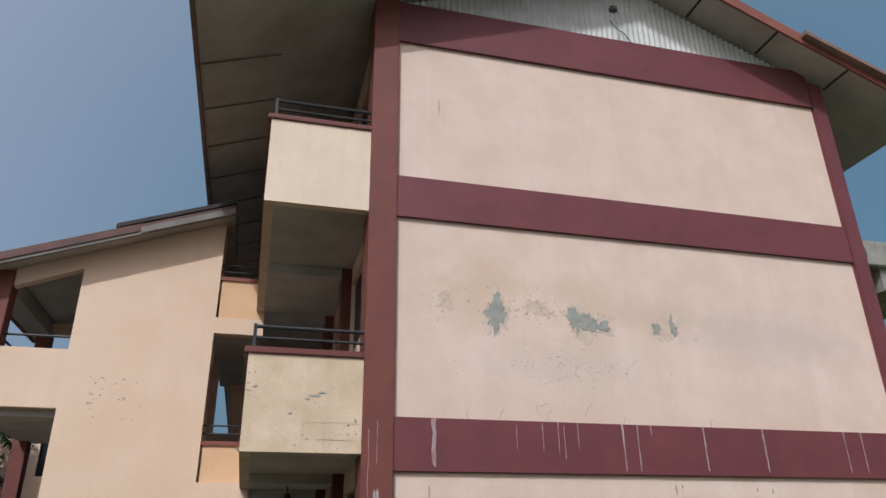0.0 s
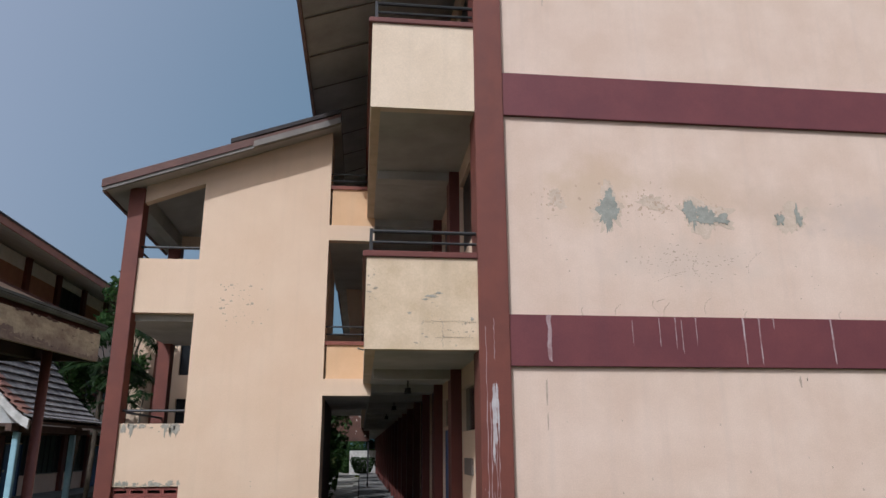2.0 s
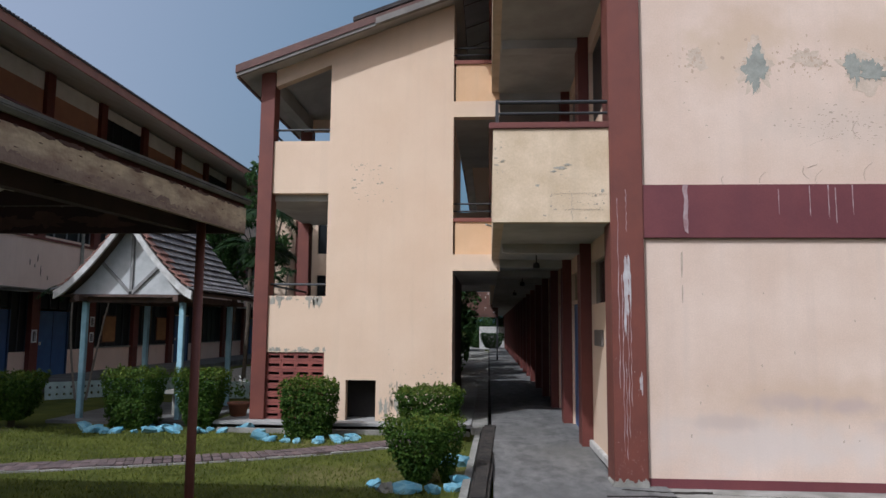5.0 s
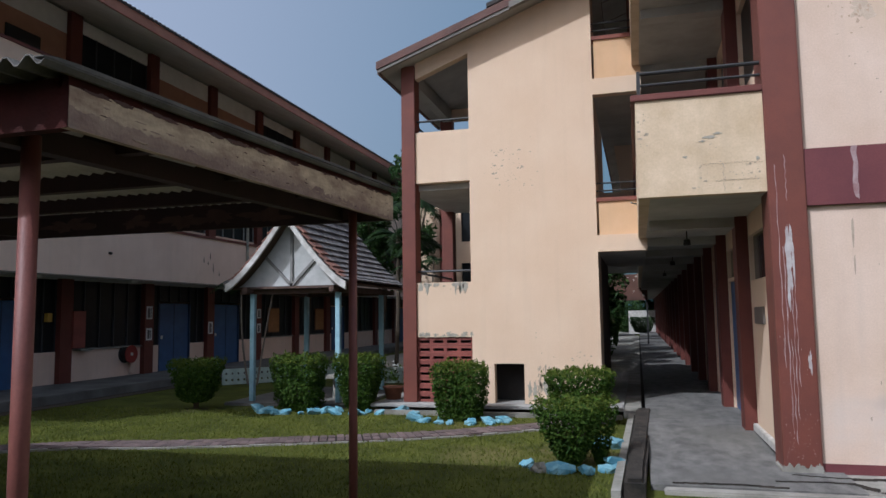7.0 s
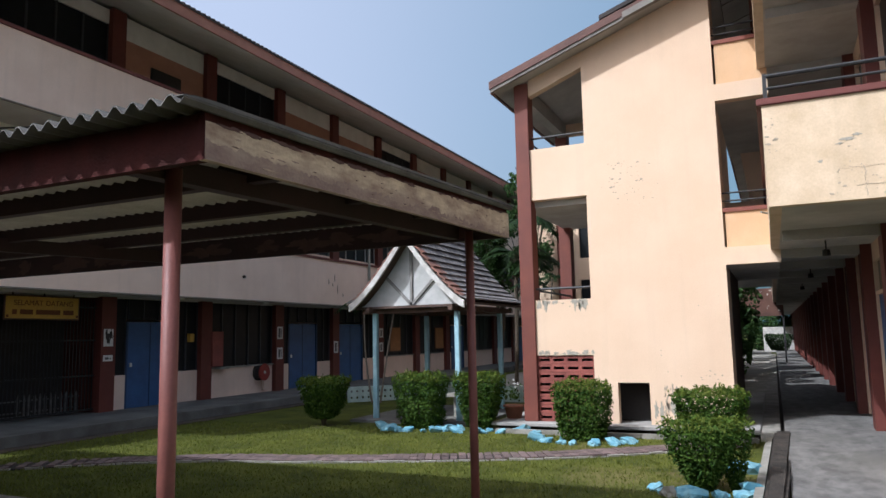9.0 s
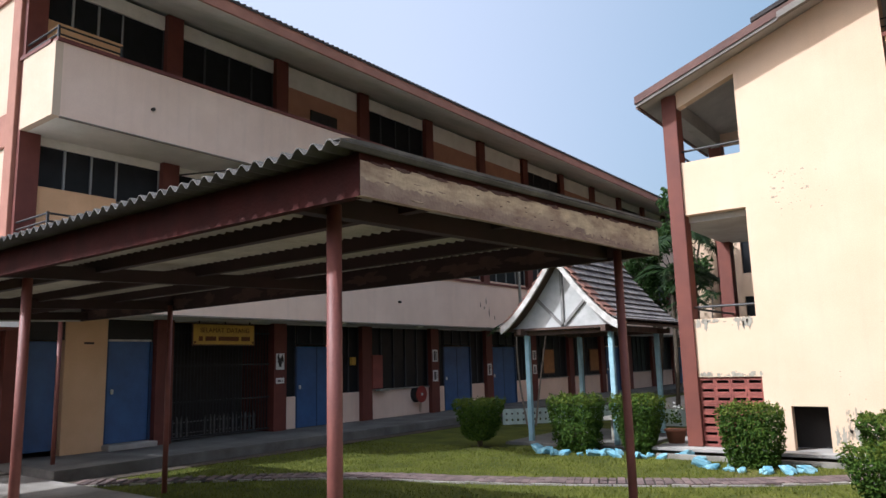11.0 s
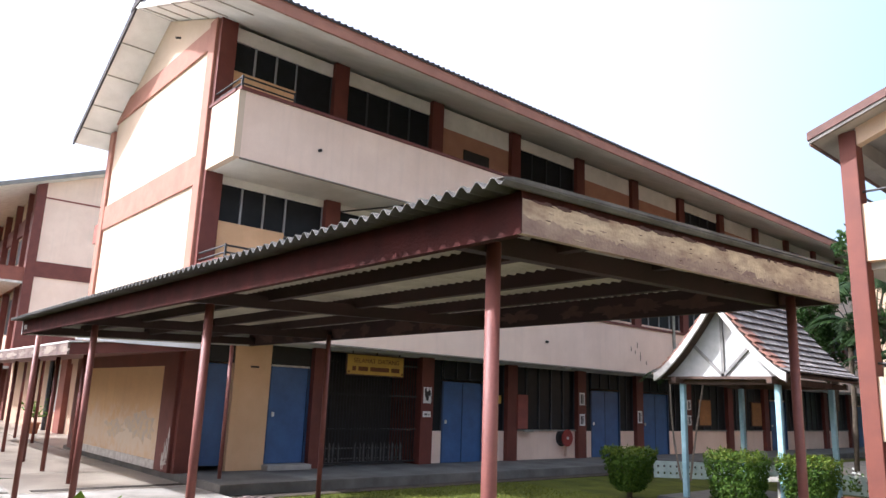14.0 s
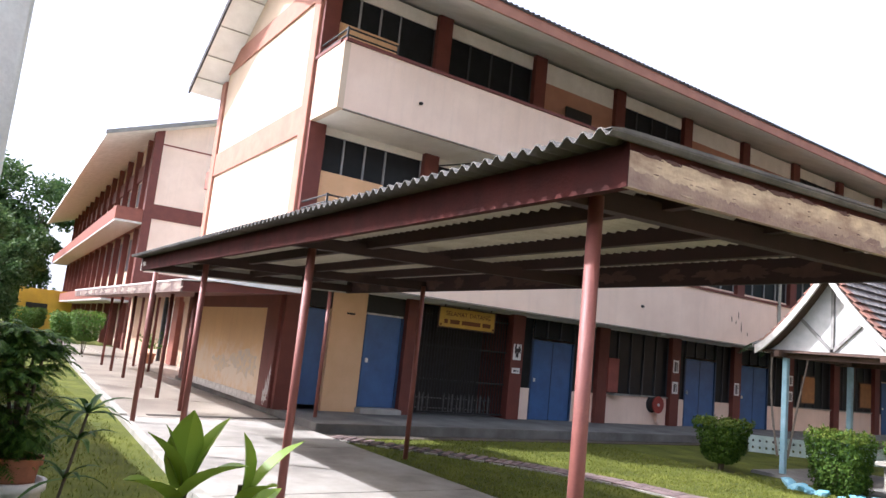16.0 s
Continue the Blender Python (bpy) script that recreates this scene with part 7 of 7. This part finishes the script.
palm((-8.1, 11.6, LAWN), 3.9, 3, "short palm beside the stair tower", 11, 1.2)
palm((-10.6, 9.4, LAWN), 3.3, 4, "slender palm with curved stems", 9, 1.2)


def bowed_stem(loc, top, bow, label):
    """A bare thin trunk that bows outwards, with a few leaves at its head."""
    T = thing("sapling", loc, label, "sapling", "bowed saplings")
    r = random.Random(int(100 * abs(loc[0])))
    a, b, bm = Vector(loc), Vector(top), bmesh.new()
    pts = [a + (b - a) * (k / 8) + Vector((bow * math.sin(math.pi * k / 8), 0.3 * bow * math.sin(math.pi * k / 8), 0)) for k in range(9)]
    bent_tube(bm, pts, 0.03, 0.018, 7)
    part("trunk", bm, STEM_PALE, T, "bare pale bark")
    bm = bmesh.new()
    palm_crown(bm, b, 7, 0.9, r, 16, 0.55, 0.03)
    part("crown", bm, LEAF_PALM, T)


bowed_stem((-11.86, 8.6, LAWN), (-12.14, 8.7, 2.75), -0.08, "slim pale bowed sapling behind the shelter")
bowed_stem((-11.6, 8.6, LAWN), (-11.12, 8.7, 2.75), -0.02, "slim pale bowed sapling behind the shelter")
bowed_stem((-7.6, 10.4, LAWN), (-7.8, 10.6, 3.1), -0.12, "slim pale bowed sapling beside the stair tower")
bowed_stem((-7.1, 10.2, LAWN), (-7.2, 10.4, 3.2), -0.10, "slim pale bowed sapling beside the stair tower")


def tree(loc, h, spread, seed, label, leaves=3500, size=0.3, trunk=0.25, low=0.35, leaf=None):
    """A tapered trunk with limbs and a crown of leaf clumps with gaps."""
    r = random.Random(seed)
    x, y, z = loc
    T = thing("tree", loc, label, "tree", "trees")
    bm = bmesh.new()
    top = Vector((x + r.gauss(0, 0.3), y + r.gauss(0, 0.3), z + h * 0.55))
    tube(bm, (x, y, z - 0.2), top, trunk, trunk * 0.6, 9)
    clumps = []
    for i in range(16):
        a, e = r.random() * 6.283, r.uniform(0.0, 1.0)
        c = Vector((x + spread * 0.8 * math.cos(a) * r.uniform(0.2, 1), y + spread * 0.8 * math.sin(a) * r.uniform(0.2, 1), z + h * (low + (0.95 - low) * e)))
        clumps.append((c, spread * r.uniform(0.22, 0.42)))
        tube(bm, top - Vector((0, 0, h * 0.2 * r.random())), c, trunk * 0.3, trunk * 0.1, 6)
    part("trunk", bm, BARK, T)
    bm = bmesh.new()
    for i in range(leaves):
        c, q = clumps[i % 16]
        d = Vector((r.gauss(0, 1), r.gauss(0, 1), r.gauss(0, 0.75)))
        d = d.normalized() * q * r.uniform(0.45, 1.05)
        leaf_quad(bm, c + d, size, r)
    part("crown", bm, leaf or LEAF_TREE, T)
    return T


tree((-96, -3.5, LAWN), 17.5, 6.5, 21, "large leafy green tree beyond the far block", 9000, 0.6, leaf=LEAF_FAR)
tree((-95.5, -1.6, LAWN), 10.5, 4.6, 33, "leafy green tree at the end of the far block", 7000, 0.5, low=0.03, leaf=LEAF_FAR)
tree((-101, -9.0, LAWN), 15.5, 6.0, 22, "large leafy green tree beyond the far block", 8000, 0.6, leaf=LEAF_FAR)
tree((-55, -8.2, LAWN), 8.0, 3.2, 23, "leafy green tree beside the lawn", 8500, 0.38, leaf=LEAF_FAR)
tree((-48, -7.6, LAWN), 5.2, 2.4, 24, "low leafy tree beside the lawn", 6500, 0.28, low=0.12, leaf=LEAF_FAR)
tree((-66, -10.5, LAWN), 8.5, 4.2, 29, "large leafy green tree beyond the lawn", 7500, 0.5, low=0.05, leaf=LEAF_FAR)
tree((-78, -7.0, LAWN), 9.5, 4.5, 30, "large leafy green tree beyond the lawn", 7000, 0.55, low=0.05, leaf=LEAF_FAR)
# Trees added, mostly out of sight, to keep sun off the corridor.
for sd, (x, y, h) in enumerate(((-3.9, 10.8, 4.6), (-3.85, 13.0, 4.8), (-4.4, 15.8, 5.8), (-4.6, 18.4, 6.0), (-4.7, 20.8, 6.2), (-4.9, 23.6, 6.4), (-5.1, 26.5, 6.4), (-4.6, 34.0, 7.0), (-4.6, 37.5, 8.0), (-5.0, 46.0, 8.5))):
    tree((x, y, LAWN), h, 1.2 if y < 14 else 1.9, 90 + sd, "dark leafy tree added to shade the corridor", 6200, 0.34, 0.12, 0.5 if y < 14 else 0.12)
tree((-3.6, 22.5, LAWN), 5.0, 2.2, 25, "dark leafy tree behind the stair tower", 3000, 0.24)
tree((-8.55, 12.4, LAWN), 6.7, 1.15, 31, "dark leafy tree between the shelter and the stair tower", 3000, 0.17, 0.09, 0.5)
tree((-9.75, 12.9, LAWN), 5.3, 1.0, 32, "dark leafy tree behind the garden shelter", 2400, 0.17, 0.08, 0.55)
tree((-9.5, 26, LAWN), 9.0, 3.0, 27, "dark leafy tree between the blocks", 3600, 0.28)
tree((-11.5, 34, LAWN), 8.0, 3.0, 28, "dark leafy tree between the blocks", 3000, 0.28)

# short grass on the near lawn
r = random.Random(31)
PATH_DOTS = [along_way(i / 40)[0] for i in range(41)]
verts, faces = [], []
for i in range(52000):
    k = r.random()
    if k < 0.8:
        x, y = r.uniform(-13.4, -2.15), r.uniform(-2.9, 4.1)
    else:
        x, y = r.uniform(-26, -6), r.uniform(-8.6, -6.25)
    if any((x - p.x) ** 2 + (y - p.y) ** 2 < 0.1 for p in PATH_DOTS):
        continue
    if x < -10 and y > 3.9 or (-10.15 < x < -7.15 and y > 4.5):
        continue
    a, h, w = r.random() * 6.283, r.uniform(0.02, 0.05), r.uniform(0.004, 0.009)
    b = len(verts)
    verts += [(x - w * math.cos(a), y - w * math.sin(a), LAWN), (x + w * math.cos(a), y + w * math.sin(a), LAWN), (x + r.gauss(0, 0.015), y + r.gauss(0, 0.015), LAWN + h)]
    faces.append((b, b + 1, b + 2))
me = bpy.data.meshes.new("grass")
me.from_pydata(verts, [], faces)
me.materials.append(BLADE)
tagged(new("grass", me), "short mown grass with dry blades", "grass", kind="stuff")

# bricks of the path, last
bm = box(bmesh.new(), -0.05, 0.05, -0.115, 0.115, -0.03, 0.03)
brick_me = mesh_of("brick", bm, BRICK)
bm = box(bmesh.new(), -0.112, 0.112, -0.028, 0.028, -0.04, 0.04)
edge_me = mesh_of("edging", bm, CONCRETE_OLD)
length = sum((along_way((i + 1) / 200)[0] - along_way(i / 200)[0]).length for i in range(200))
rows = int(length / 0.112)
bricks, edges = [], []
r = random.Random(2)
for i in range(rows):
    p, d = along_way((i + 0.5) / rows)
    a = math.degrees(math.atan2(d.y, d.x))
    nrm = Vector((-d.y, d.x))
    for w in (-0.12, 0.12):
        q = p + nrm * w
        bricks.append(pose(q.x, q.y, LAWN + 0.004 + r.uniform(-0.003, 0.006), r.gauss(0, 1.2), r.gauss(0, 1.2), a + r.gauss(0, 1.5)))
    if i % 2 == 0:
        for w in (-0.275,):
            q = p + nrm * w
            edges.append(pose(q.x, q.y, LAWN - 0.017 + r.gauss(0, 0.005), r.gauss(0, 3), r.gauss(0, 1), a + r.gauss(0, 1.5)))
pieces("brick", brick_me, BP, bricks)
pieces("edging", edge_me, BP, edges)
